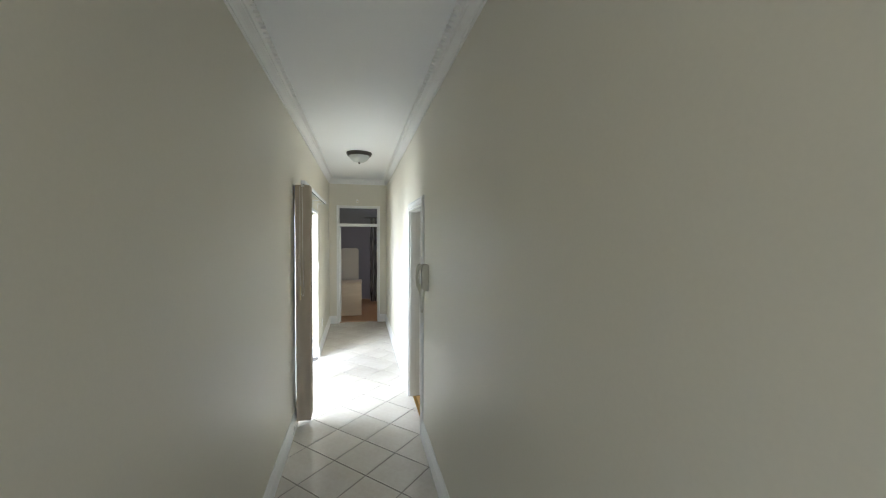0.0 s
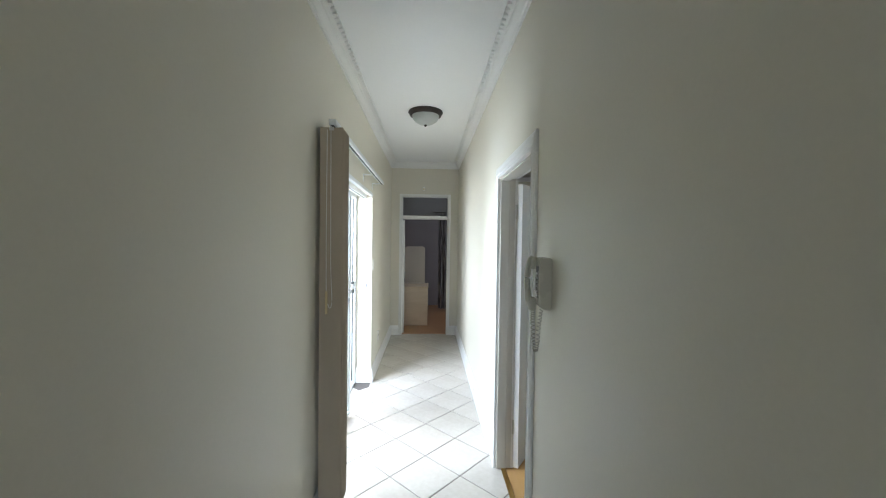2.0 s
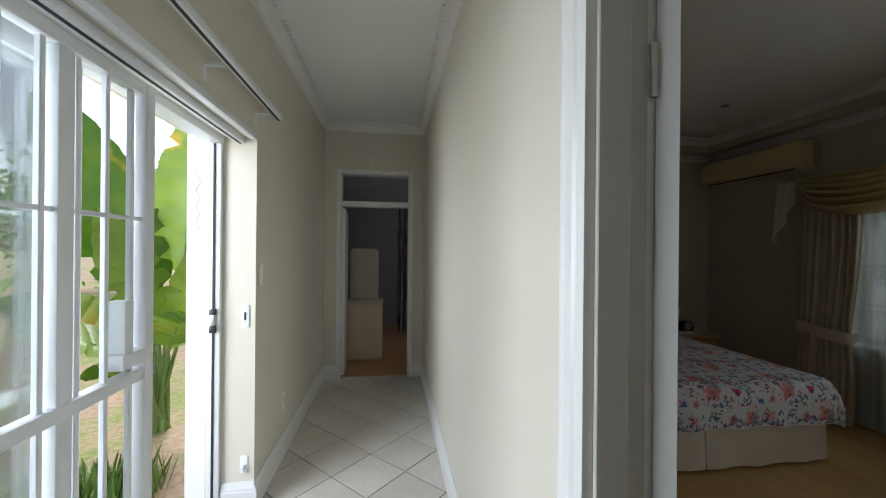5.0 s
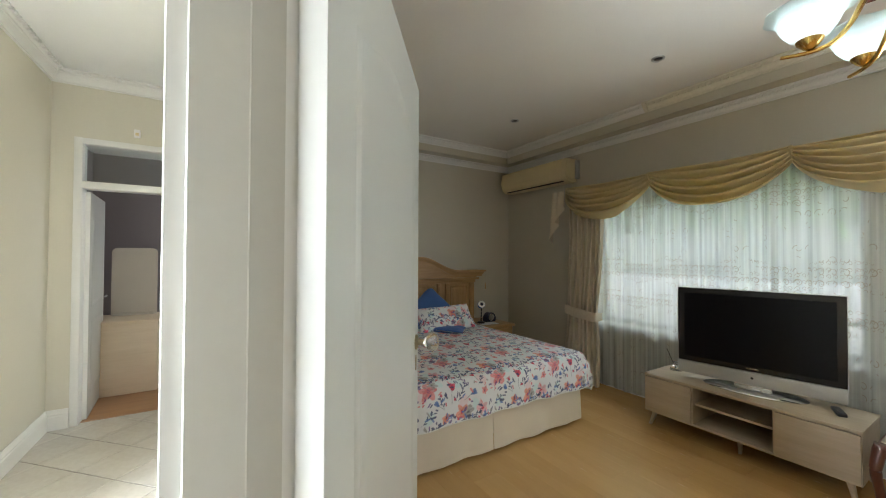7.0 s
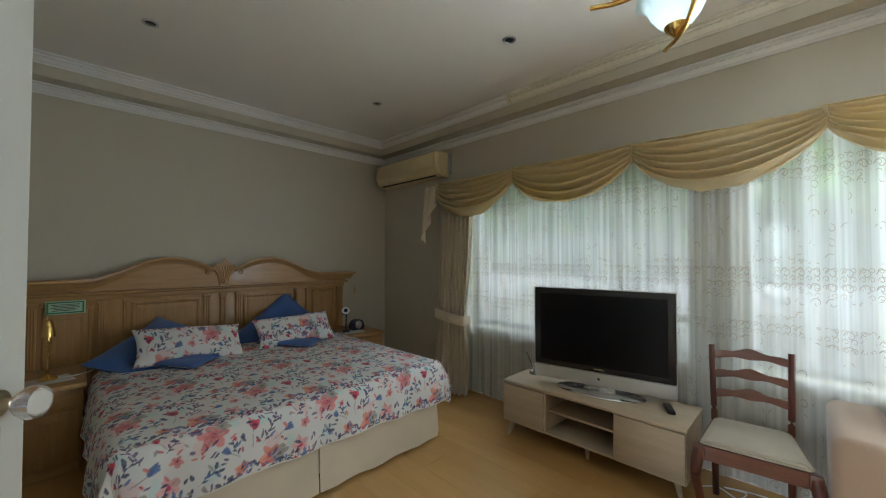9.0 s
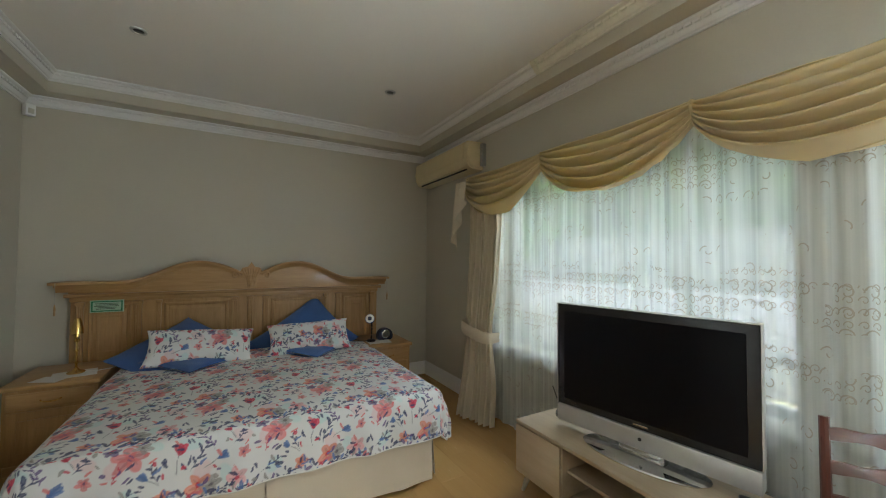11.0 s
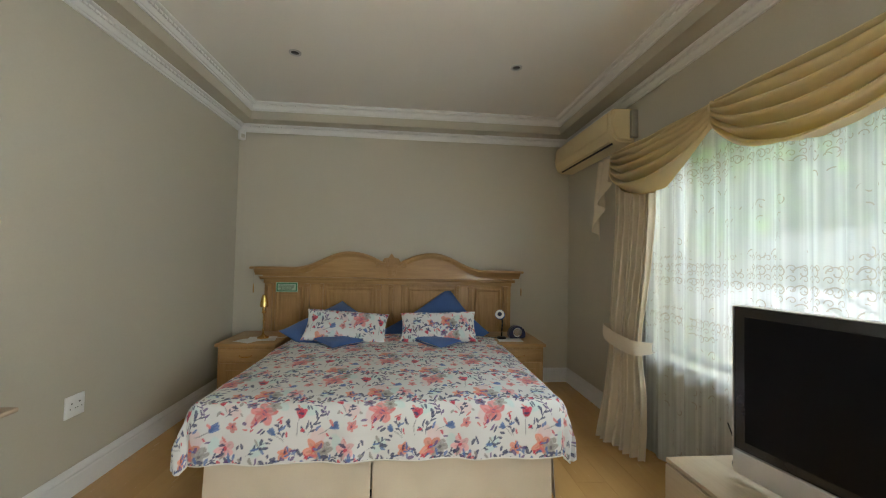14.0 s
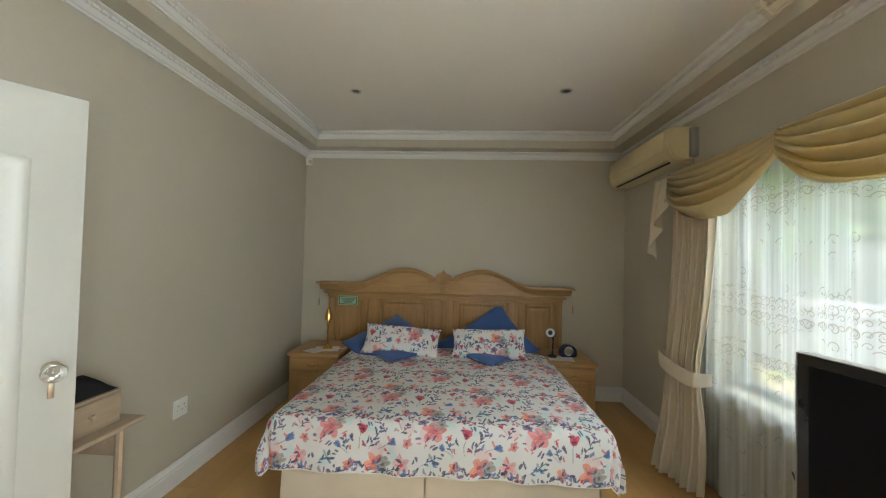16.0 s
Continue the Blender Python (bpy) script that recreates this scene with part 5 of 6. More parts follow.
sheer = thing("sheer_curtain", "long white embroidered voile curtain over the windows", "curtain", (0, 0, 0))
S0, S1 = 6.06, 1.2
part("voile", grid(lambda u, v: Vector((sheer_at(S0 + (S1 - S0) * u, 0.02 + 2.13 * v), S0 + (S1 - S0) * u, 0.02 + 2.13 * v)), 620, 10, uv=lambda u, v: ((S1 - S0) * u * -1.25, 2.13 * v)), SHEER, sheer)
part("heading", grid(lambda u, v: Vector((SHEER_X - 0.012 + 0.012 * math.sin(u * 500), S0 + (S1 - S0) * u, 2.12 + 0.06 * v)), 300, 1), CURTAIN, sheer, "gathered heading tape")
rail = thing("curtain_rail", "white curtain rail fixed above the windows", "curtain rail", (0, 0, 0))
part("rail", boxes(((3.60, 1.0, 2.160), (3.64, 6.16, 2.180)), bevel=0.003), ALU, rail)
for yy in (1.4, 2.6, 3.8, 5.0, 6.1):
    part("bracket", boxes(((3.64, yy - 0.01, 2.165), (BED_R, yy + 0.01, 2.175))), ALU, rail)


def drape(u, v):
    """Left curtain: deep pencil pleats, gathered in at the tie-back and spreading below it."""
    z = 0.02 + 2.13 * v
    tie = math.exp(-((z - 0.80) / 0.30) ** 2)
    low = max(0.0, 0.72 - z)
    yc, half = 5.925 - 0.01 * tie, 0.225 - 0.02 * tie - 0.03 * low
    y = yc + half * (1 - 2 * u)
    ph = u * 50 + 0.9 * math.sin(u * 7) + 0.35 * wobble(u * 4, z * 1.3)
    fold = (1 - 2 * abs(math.sin(ph * 0.5)) ** 0.85) * (0.75 + 0.5 * wobble(u * 6, 2.0))
    x = 3.525 + 0.03 * min(1.0, max(0.0, (z - 1.2) / 0.5)) - 0.05 * tie - (0.20 - 0.16 * u) * low + 0.038 * (1 - 0.3 * tie) * fold + 0.010 * math.sin(ph * 0.31 + z * 1.5)
    return Vector((x, y + 0.010 * math.cos(ph), z))


cur = thing("curtain", "full length cream lined curtain held by a tie-back", "curtain", (0, 0, 0))
part("drape", grid(drape, 240, 44, thick=0.002), CURTAIN, cur)


def tie_band(u, v):
    a = -0.35 + u * (math.pi + 0.7)
    sa = math.copysign(abs(math.sin(a)) ** 0.45, math.sin(a))
    y = 5.922 + 0.208 * math.cos(a)
    x = 3.505 - 0.105 * sa
    z = 0.755 + 0.028 * math.cos(a) - 0.012 * sa + v * (0.085 + 0.02 * sa)
    return Vector((x - 0.008 * math.sin(v * math.pi), y, z))


part("tie_back", grid(tie_band, 40, 6, thick=0.004), CURTAIN, cur, "broad cream tie-back")

SWAG_X = 3.55


def swag(ya, yb, lowest, seed, folds=5, lean=0.0):
    """A draped swag between two gathers; its pleats fan out of both ends and deepen towards the belly."""
    def f(u, v):
        q = u ** (1 + lean)
        arch = (4 * q * (1 - q)) ** 0.8
        y = ya + (yb - ya) * u
        top = 2.222 - 0.012 * arch
        depth = (top - 0.125 - lowest) * arch + 0.125
        vv = v ** 0.9
        z = top - depth * vv
        # pleats: unevenly spaced, crisp ridges with round valleys, flatter in the upper third of the belly
        ph = vv * folds + 0.30 * math.sin(3.1 * vv + seed) + 0.16 * math.sin(u * 5 + seed) + 0.12 * wobble(u * 3, vv * 3, seed)
        c = 1 - 2 * abs(math.sin(math.pi * ph)) ** 0.8
        calm = 1 - 0.45 * arch * max(0.0, 1 - abs(vv - 0.2) / 0.22)
        x = SWAG_X + 0.03 * max(0.0, 1 - vv * 6) - 0.02 - 0.065 * arch * math.sin(vv * math.pi * 0.8) + 0.052 * c * (0.40 + 0.60 * arch) * calm + 0.012 * wobble(u * 5, vv * 4, ya)
        return Vector((x, y, z - 0.016 * c * arch * min(1.0, vv * 5)))
    return f


VAL = thing("swag_valance", "gold satin swag valance draped along the windows", "valance", (0, 0, 0))
knots = [6.17, 5.187, 4.169, 3.206, 2.23, 1.25]
for k, (a, b) in enumerate(zip(knots, knots[1:])):
    part("swag", grid(swag(a, b, 1.835 if k else 1.82, 1.7 * k, 6, 0.0 if k else -0.15), 64, 72, thick=0.003), GOLD_SATIN, VAL)
for y in knots[1:-1]:
    part("gather", tube(smooth_path([(SWAG_X - 0.02, y + 0.012, 2.215), (SWAG_X - 0.04, y + 0.004, 2.18), (SWAG_X - 0.04, y - 0.004, 2.13), (SWAG_X - 0.03, y, 2.09)], 4), 0.011, 8, r2=0.006), GOLD_SATIN, VAL, "tight gold satin gather")
part("board", boxes(((3.60, 1.2, 2.185), (BED_R - 0.001, 6.16, 2.203))), CURTAIN, VAL)


def jabot(u, v):
    """A tail folded back and forth, its cut edge rising in steps towards the window."""
    n = 4.5
    t = (u * n) % 2.0
    zig = t if t < 1 else 2 - t
    zig = zig * zig * (3 - 2 * zig)
    y = 6.40 - 0.20 * u + 0.022 * (zig - 0.5) * (0.4 + v)
    bottom = 1.52 + 0.50 * u ** 0.8 - 0.05 * zig + 0.012 * wobble(u * 7, 1.0)
    z = 2.19 + (bottom - 2.19) * v
    return Vector((SWAG_X - 0.01 - 0.075 * zig * (0.35 + 0.65 * v) + 0.008 * wobble(u * 5, v * 3), y, z))


part("tail", grid(jabot, 90, 18, thick=0.003), CURTAIN, VAL, "cream lined zigzag tail")

# ---- air conditioner, alarm sensor, downlights ----
ac = thing("air_conditioner", "aged cream split air conditioner high on the wall", "air conditioner", (BED_R, 6.74, 2.312))
o = [(0, 0.0), (-0.13, 0.0), (-0.17, 0.025), (-0.195, 0.07), (-0.20, 0.14), (-0.195, 0.245), (-0.18, 0.268), (0, 0.275)]
bm = prism(o, -0.585, 0.585, "y")
bmesh.ops.bevel(bm, geom=[e for e in bm.edges if abs(e.verts[0].co.y - e.verts[1].co.y) < 1e-4], offset=0.018, segments=3, affect="EDGES")
part("casing", bm, PLASTIC_CREAM, ac)
part("front_panel", boxes(((-0.2055, -0.52, 0.095), (-0.198, 0.52, 0.25)), bevel=0.003), PLASTIC_CREAM, ac)
part("outlet", boxes(((-0.152, -0.50, -0.002), (-0.142, 0.50, 0.012))), RUBBER, ac, "dark air outlet slot")
part("louvre", boxes(((-0.19, -0.50, 0.012), (-0.165, 0.50, 0.018)), bevel=0.002), PLASTIC_CREAM, ac)
part("bracket", boxes(((-0.05, -0.62, 0.03), (0, -0.586, 0.25)), bevel=0.002), STEEL, ac, "grey end bracket")
al = thing("alarm_sensor", "small white alarm sensor in the ceiling corner", "alarm sensor", (0.15, 7.34, 2.585), 45)
part("case", boxes(((-0.03, -0.035, -0.045), (0.03, 0.02, 0.045)), bevel=0.006), PLASTIC_W, al)
part("lens", boxes(((-0.018, -0.039, -0.03), (0.018, -0.034, 0.01)), bevel=0.003), PLASTIC_GREY, al)
dl = thing("downlight", "small recessed brass-rimmed ceiling downlight, switched off", "downlight", (1.03, 6.19, BED_CEIL), group="ceiling downlights")
part("rim", lathe([(0.0, -0.001), (0.03, -0.001), (0.032, -0.006), (0.044, -0.005), (0.046, 0.0), (0, 0.004)], 24), STEEL, dl)
part("bulb", lathe([(0, -0.003), (0.027, -0.003), (0.029, -0.0015), (0, -0.0012)], 20), PLASTIC_DARK, dl)
for x, y in ((2.735, 6.19), (1.03, 4.7), (2.77, 4.7), (1.03, 1.9), (2.735, 1.9)):
    copy_thing(dl, pose(x, y, BED_CEIL))

# ---- chandelier ----
CH = thing("chandelier", "brass five-arm chandelier with frosted glass bowls, lit", "chandelier", (1.97, 3.41, 0))
part("canopy", lathe([(0, BED_CEIL - 0.001), (0.06, BED_CEIL - 0.001), (0.055, BED_CEIL - 0.02), (0.012, BED_CEIL - 0.05), (0, BED_CEIL - 0.05)], 24), BRASS, CH)
part("stem", tube([(0, 0, BED_CEIL - 0.04), (0, 0, 2.44)], 0.008, 10), BRASS, CH)
part("hub", lathe([(0, 2.25), (0.012, 2.255), (0.02, 2.275), (0.05, 2.29), (0.055, 2.31), (0.03, 2.33), (0.045, 2.36), (0.04, 2.39), (0.018, 2.42), (0.022, 2.44), (0, 2.45)], 24), BRASS, CH)
for k in range(5):
    a = radians(41 + 72 * k)
    c, s = math.cos(a), math.sin(a)
    pth = [(0.03, 2.33), (0.10, 2.34), (0.15, 2.31), (0.185, 2.24), (0.23, 2.185), (0.29, 2.166), (0.37, 2.168)]
    part("arm", tube(smooth_path([(c * r, s * r, z) for r, z in pth], 6), 0.0095, 8, r2=0.007), BRASS, CH)
    part("spoke", tube([(c * 0.02, s * 0.02, 2.315), (c * 0.15, s * 0.15, 2.30)], 0.011, 8), MAHOGANY_X, CH, "turned wooden spoke")
    cx, cy = c * 0.29, s * 0.29
    part("cup", lathe([(0, 2.172), (0.010, 2.174), (0.018, 2.18), (0.036, 2.20), (0.04, 2.212), (0.034, 2.212), (0, 2.20)], 20, at=(cx, cy, 0)), BRASS, CH)
    pr = [(0.034, 2.206), (0.055, 2.222), (0.078, 2.255), (0.092, 2.29), (0.112, 2.312), (0.128, 2.318), (0.126, 2.322), (0.110, 2.317), (0.089, 2.294), (0.075, 2.258), (0.052, 2.226), (0.03, 2.210)]
    n = 40
    bm = bmesh.new()
    rings = [[bm.verts.new((cx + r * (1 + 0.035 * math.cos(8 * th) * (z - 2.2) / 0.12) * math.cos(th), cy + r * (1 + 0.035 * math.cos(8 * th) * (z - 2.2) / 0.12) * math.sin(th), z)) for th in [2 * math.pi * i / n for i in range(n)]] for r, z in pr]
    for A, B in zip(rings, rings[1:]):
        for i in range(n):
            bm.faces.new((A[i], A[(i + 1) % n], B[(i + 1) % n], B[i]))
    part("bowl", bm, BOWL_GLASS, CH, "white frosted glass bowl")
    part("lampholder", lathe([(0, 2.205), (0.014, 2.205), (0.014, 2.24), (0, 2.24)], 12, at=(cx, cy, 0)), PLASTIC_W, CH)
    lamp("bulb_light", "POINT", pose(1.97 + cx, 3.41 + cy, 2.285), CHANDELIER_W, (0.96, 1.0, 0.98), radius=0.022)

# ---- bed ----
BX0, BX1, BY0, BY1, BTOP = 0.87, 2.76, 5.40, 7.24, 0.565
bed = thing("bed", "wide bed base and mattress with cream pleated valance", "bed", (0, 0, 0))
part("base", boxes(((BX0 + 0.06, BY0 + 0.05, 0.06), (BX1 - 0.08, BY1, 0.28)), bevel=0.02), VALANCE, bed)
part("mattress", boxes(((BX0 + 0.03, BY0 + 0.03, 0.281), (BX1 - 0.05, BY1, BTOP - 0.02)), bevel=0.05, seg=4), MATTRESS, bed)
for x in (1.0, 1.75, 1.85, 2.6):
    part("foot", lathe([(0, 0), (0.022, 0), (0.026, 0.03), (0.026, 0.07), (0, 0.07)], 12, at=(x, BY0 + 0.12, 0)), PLASTIC_DARK, bed)


def skirt(a, b, hemz):
    a, b = Vector(a), Vector(b)
    d = b - a
    out = Vector((d.y, -d.x, 0)).normalized()

    def f(u, v):
        fl = 0.007 * (1 - v) * math.sin(u * d.length * 19) + 0.006 * (1 - v) * wobble(u * 9, v * 2, a.x)
        return a + d * u + out * (0.008 + fl + 0.02 * (1 - v)) + Vector((0, 0, hemz + (0.30 - hemz) * v + 0.003 * (1 - v) * wobble(u * 4, 3, a.y)))
    return f


mid = 1.755
part("valance_panel", grid(skirt((BX0 + 0.05, BY0 - 0.035, 0), (mid - 0.004, BY0 - 0.035, 0), 0.02), 60, 8, thick=0.003), VALANCE, bed, "cream cotton valance panel")
part("valance_panel", grid(skirt((mid + 0.004, BY0 - 0.035, 0), (BX1 - 0.035, BY0 - 0.035, 0), 0.02), 60, 8, thick=0.003), VALANCE, bed, "cream cotton valance panel")
part("valance_panel", grid(skirt((BX1 - 0.03, BY0 - 0.03, 0), (BX1 - 0.03, BY1, 0), 0.03), 60, 8, thick=0.003), VALANCE, bed, "cream cotton valance panel")
part("valance_panel", grid(skirt((BX0 + 0.05, BY1, 0), (BX0 + 0.05, BY0 + 0.04, 0), 0.03), 60, 8, thick=0.003), VALANCE, bed, "cream cotton valance panel")

DROP, RND = 0.36, 0.15
DL, DW = BY1 - 0.30 - BY0, BX1 - BX0


def duvet_pos(u, v):
    a = -DROP + (DW + 2 * DROP) * u          # across
    b = -DROP + (DL + DROP) * v              # from the foot
    ox = -a if a < 0 else (a - DW if a > DW else 0.0)
    sx = -1 if a < 0 else 1
    ob_ = -b if b < 0 else 0.0
    d = math.hypot(ox, ob_)
    x, y = BX0 + min(max(a, 0), DW), BY0 + max(b, 0)
    z = BTOP + 0.028 + 0.012 * wobble(a * 2.2, b * 2.2, 1.0) + 0.004 * wobble(a * 9, b * 9, 4.0)
    puff = 0.035 * (math.sin(math.pi * min(max(a / DW, 0), 1)) * min(1.0, max(b, 0.0) / 0.35 + 0.001)) ** 0.5
    z += puff - 0.02
    if d > 0:
        ux, uy = sx * ox / d, -ob_ / d
        dd = min(d, DROP * 1.10)
        corner = min(ox, ob_) / max(ox, ob_, 1e-6)
        q = dd / RND
        if q < math.pi / 2:
            hor, ver = RND * 0.52 * math.sin(q), RND * (1 - math.cos(q))
        else:
            e = dd - RND * math.pi / 2
            hor, ver = RND * 0.52 + 0.10 * e, RND + e
        run = (a if ob_ > ox else b)
        fold = (0.012 + 0.02 * corner) * math.sin(run * 19 + 3 * wobble(run * 2, 5.0)) * min(1, ver / 0.2) + 0.012 * wobble(run * 5, ver * 4, 7) * min(1, ver / 0.15)
        x, y = x + ux * (hor + fold), y + uy * (hor + fold)
        z = z - ver * (1 + 0.0 * corner) + 0.008 * wobble(run * 3, 2.0, 9) * min(1, ver / 0.2)
    return Vector((x, y, z))


duv = thing("duvet", "white duvet printed with red and navy flowers", "duvet", (0, 0, 0))
cover = part("cover", grid(duvet_pos, 600, 440, uv=lambda u, v: ((DW + 2 * DROP) * u, (DL + DROP) * v)), FLORAL, duv)
print_cloth(cover)
sol = cover.modifiers.new("thickness", "SOLIDIFY")
sol.thickness, sol.offset = 0.006, 0.0


def pillow(name, label, w, h, t, at, rx, ry, rz, mat, crease=0.0, seed=0.0):
    """A soft cushion lying in its own x-y plane, then turned."""
    ob = new(name)
    ob.matrix_world = pose(at[0], at[1], at[2], rx, ry, rz)
    tagged(ob, label, "pillow")
    for s, nm in ((1, "front"), (-1, "back")):
        def f(u, v):
            a, b = 2 * u - 1, 2 * v - 1
            e = max(0.0, (1 - abs(a) ** 2.6)) ** 0.5 * max(0.0, (1 - abs(b) ** 2.6)) ** 0.5
            pin = 1 - 0.07 * (1 - abs(b) ** 2) * abs(a) ** 4
            pin2 = 1 - 0.09 * (1 - abs(a) ** 2) * abs(b) ** 4
            z = s * (t * e + 0.004) + 0.012 * e * wobble(a * 2.4 + seed, b * 2.4, s) - crease * e * math.exp(-(a * 3) ** 2) * s
            return Vector((a * w / 2 * pin, b * h / 2 * pin2, z))
        fine = mat is FLORAL and s == 1
        side = part(nm, grid(f, 150 if fine else 30, 76 if fine else 24, uv=lambda u, v: (w * u + seed, h * v + seed * 0.3)), mat, ob)
        if mat is FLORAL:
            print_cloth(side)
    return ob


pillow("pillow", "large blue cotton pillow propped cornerwise on the headboard", 0.70, 0.70, 0.07, (1.32, 7.10, 0.72), 68, 0, 0, BLUE_CLOTH, seed=1.0).matrix_world = pose(1.25, 6.87, 0.655, 27, 0, 2) @ pose(0, 0, 0, 0, 0, 45)
pillow("pillow", "blue cotton pillow standing cornerwise against the headboard", 0.92, 0.66, 0.08, (2.2, 7.1, 0.75), 70, 0, 0, BLUE_CLOTH, seed=2.0).matrix_world = pose(2.17, 7.05, 0.60, 54, 0, -3) @ pose(0, 0, 0, 0, 0, 37)
pillow("pillow", "flat blue cushion under the floral pillow", 0.50, 0.50, 0.035, (1.37, 6.72, 0.63), 0, 0, 45, BLUE_CLOTH, seed=3.0).matrix_world = pose(1.33, 6.73, 0.628, 4, 0, 45)
pillow("pillow", "flat blue cushion tucked under a floral pillow", 0.50, 0.50, 0.035, (2.2, 6.72, 0.63), 0, 0, 45, BLUE_CLOTH, seed=4.0).matrix_world = pose(2.20, 6.74, 0.628, 4, 0, 45)
pillow("pillow", "oblong white floral pillow leaning on blue pillows", 0.73, 0.31, 0.08, (1.38, 6.73, 0.72), 50, 4, 3, FLORAL, 0.0, 0.21)
pillow("pillow", "white floral pillow leaning on blue pillows", 0.70, 0.31, 0.08, (2.20, 6.73, 0.72), 50, -2, -3, FLORAL, 0.02, 0.83)

hem = bmesh.new()
edge = [duvet_pos(0, 1 - k / 60) for k in range(61)] + [duvet_pos(k / 80, 0) for k in range(1, 81)] + [duvet_pos(1, k / 60) for k in range(1, 61)]
tube(edge, 0.005, 6, hem)
part("hem", hem, MATTRESS, duv, "stitched white hem")

# ---- headboard ----
HB = thing("headboard", "wide carved oak headboard with arched cresting", "headboard", (0, 0, 0))
HX0, HX1 = 0.44, 3.03
part("backing", boxes(((HX0, 7.315, 0.10), (HX1, BED_HEAD - 0.021, 1.13)), bevel=0.004), OAK_V, HB)
part("frieze_rail", boxes(((HX0, 7.285, 1.06), (HX1, 7.314, 1.105)), bevel=0.004), OAK, HB)


def crest(x):
    """Height of the cresting's top edge."""
    c = abs(x - 1.735)
    if c > 0.98:
        return 1.215
    if c > 0.43:
        t = (0.98 - c) / 0.55
        return 1.215 + 0.17 * (0.5 - 0.5 * math.cos(math.pi * t))
    t = (0.43 - c) / 0.33
    return 1.385 - 0.10 * min(1.0, t) ** 2


N = 90
o = [(HX0, 1.125)] + [(HX0 + (HX1 - HX0) * k / N, crest(HX0 + (HX1 - HX0) * k / N) - 0.012) for k in range(N + 1)] + [(HX1, 1.125)]
o = o[::-1]
part("cresting", prism(o, 7.262, 7.34, "y"), OAK, HB)
bm = bmesh.new()
for side in (0, 1):
    xs = [HX0 - 0.02 + (1.66 - HX0 + 0.02) * k / 50 for k in range(51)]
    pts = [Vector((x if side == 0 else 3.47 - x, 7.25, crest(x))) for x in xs]
    tube(pts, 0.017, 8, bm)
    tube([p + Vector((0, 0.018, -0.035)) for p in pts], 0.007, 6, bm)
part("crest_moulding", bm, OAK, HB)
CAP = [(0.0, -0.083), (0.03, -0.083), (0.04, -0.063), (0.07, -0.043), (0.085, -0.023), (0.10, -0.018), (0.10, 0.0), (0.0, 0.0)]
for side in (0, 1):
    def cap(u, v):
        x = 0.375 + (1.60 - 0.375) * u
        c = 1.735 - x
        t = min(1.0, max(0.0, (1.05 - c) / 0.45))
        slim = 1 - 0.72 * t * t * (3 - 2 * t)
        o, up = CAP[round(v * (len(CAP) - 1))]
        return Vector((x if side == 0 else 3.47 - x, 7.262 - o * slim, crest(x) + 0.013 - 0.006 * t + up * (0.45 + 0.55 * slim)))
    part("cornice_moulding", grid(cap, 70, len(CAP) - 1), OAK, HB)
    bm = bmesh.new()
    m = 1 if side == 0 else -1
    curl = [(1.735 - m * (0.135 - 0.036 * math.cos(a) * (1 - a / 9)), 7.243, 1.262 + 0.036 * math.sin(a) * (1 - a / 9)) for a in [k * 0.4 for k in range(17)]]
    tube(curl, 0.009, 8, bm, r2=0.005)
    part("scroll", bm, OAK, HB, "small carved scroll")
part("end_cap", boxes(((0.345, 7.165, 1.205), (0.46, 7.35, 1.228)), bevel=0.004), OAK, HB)
part("end_cap", boxes(((3.01, 7.165, 1.205), (3.125, 7.35, 1.228)), bevel=0.004), OAK, HB)
bm = bmesh.new()
extrude_profile([(0.0, 1.10), (0.02, 1.10), (0.03, 1.112), (0.03, 1.122), (0.04, 1.13), (0.0, 1.13)], (HX0 - 0.02, 7.262, 0), (HX1 + 0.02, 7.262, 0), bm)
part("lower_moulding", bm, OAK, HB)
# carved shell in the middle
bm = bmesh.new()
fan = [(-0.045, 1.14), (0.045, 1.14), (0.055, 1.22), (0.095, 1.30), (0.075, 1.335), (0.03, 1.345), (0.0, 1.39), (-0.03, 1.345), (-0.075, 1.335), (-0.095, 1.30), (-0.055, 1.22)]
prism([(1.735 + a, z) for a, z in fan], 7.238, 7.262, "y", bm)
for k in range(-3, 4):
    tube([(1.735 + 0.009 * k, 7.236, 1.155), (1.735 + 0.012 * k, 7.232, 1.24), (1.735 + 0.026 * k, 7.236, 1.325)], 0.006, 6, bm)
part("carved_shell", bm, OAK, HB)
for xc, w in ((0.50, 0.05), (0.875, 0.05), (1.02, 0.03), (1.60, 0.055), (1.735, 0.05), (1.87, 0.055), (2.45, 0.03), (2.585, 0.05), (2.965, 0.05)):
    bm = bmesh.new()
    add_box(bm, (xc - w / 2, 7.290, 0.12), (xc + w / 2, 7.3145, 1.058), 0.003, 1)
    for q in (-0.3, 0.0, 0.3):
        tube([(xc + q * w, 7.2885, 0.20), (xc + q * w, 7.2885, 1.02)], 0.005, 6, bm)
    add_box(bm, (xc - w / 2 - 0.006, 7.284, 1.03), (xc + w / 2 + 0.006, 7.3145, 1.056), 0.003, 1)
    part("pilaster", bm, OAK_V, HB)
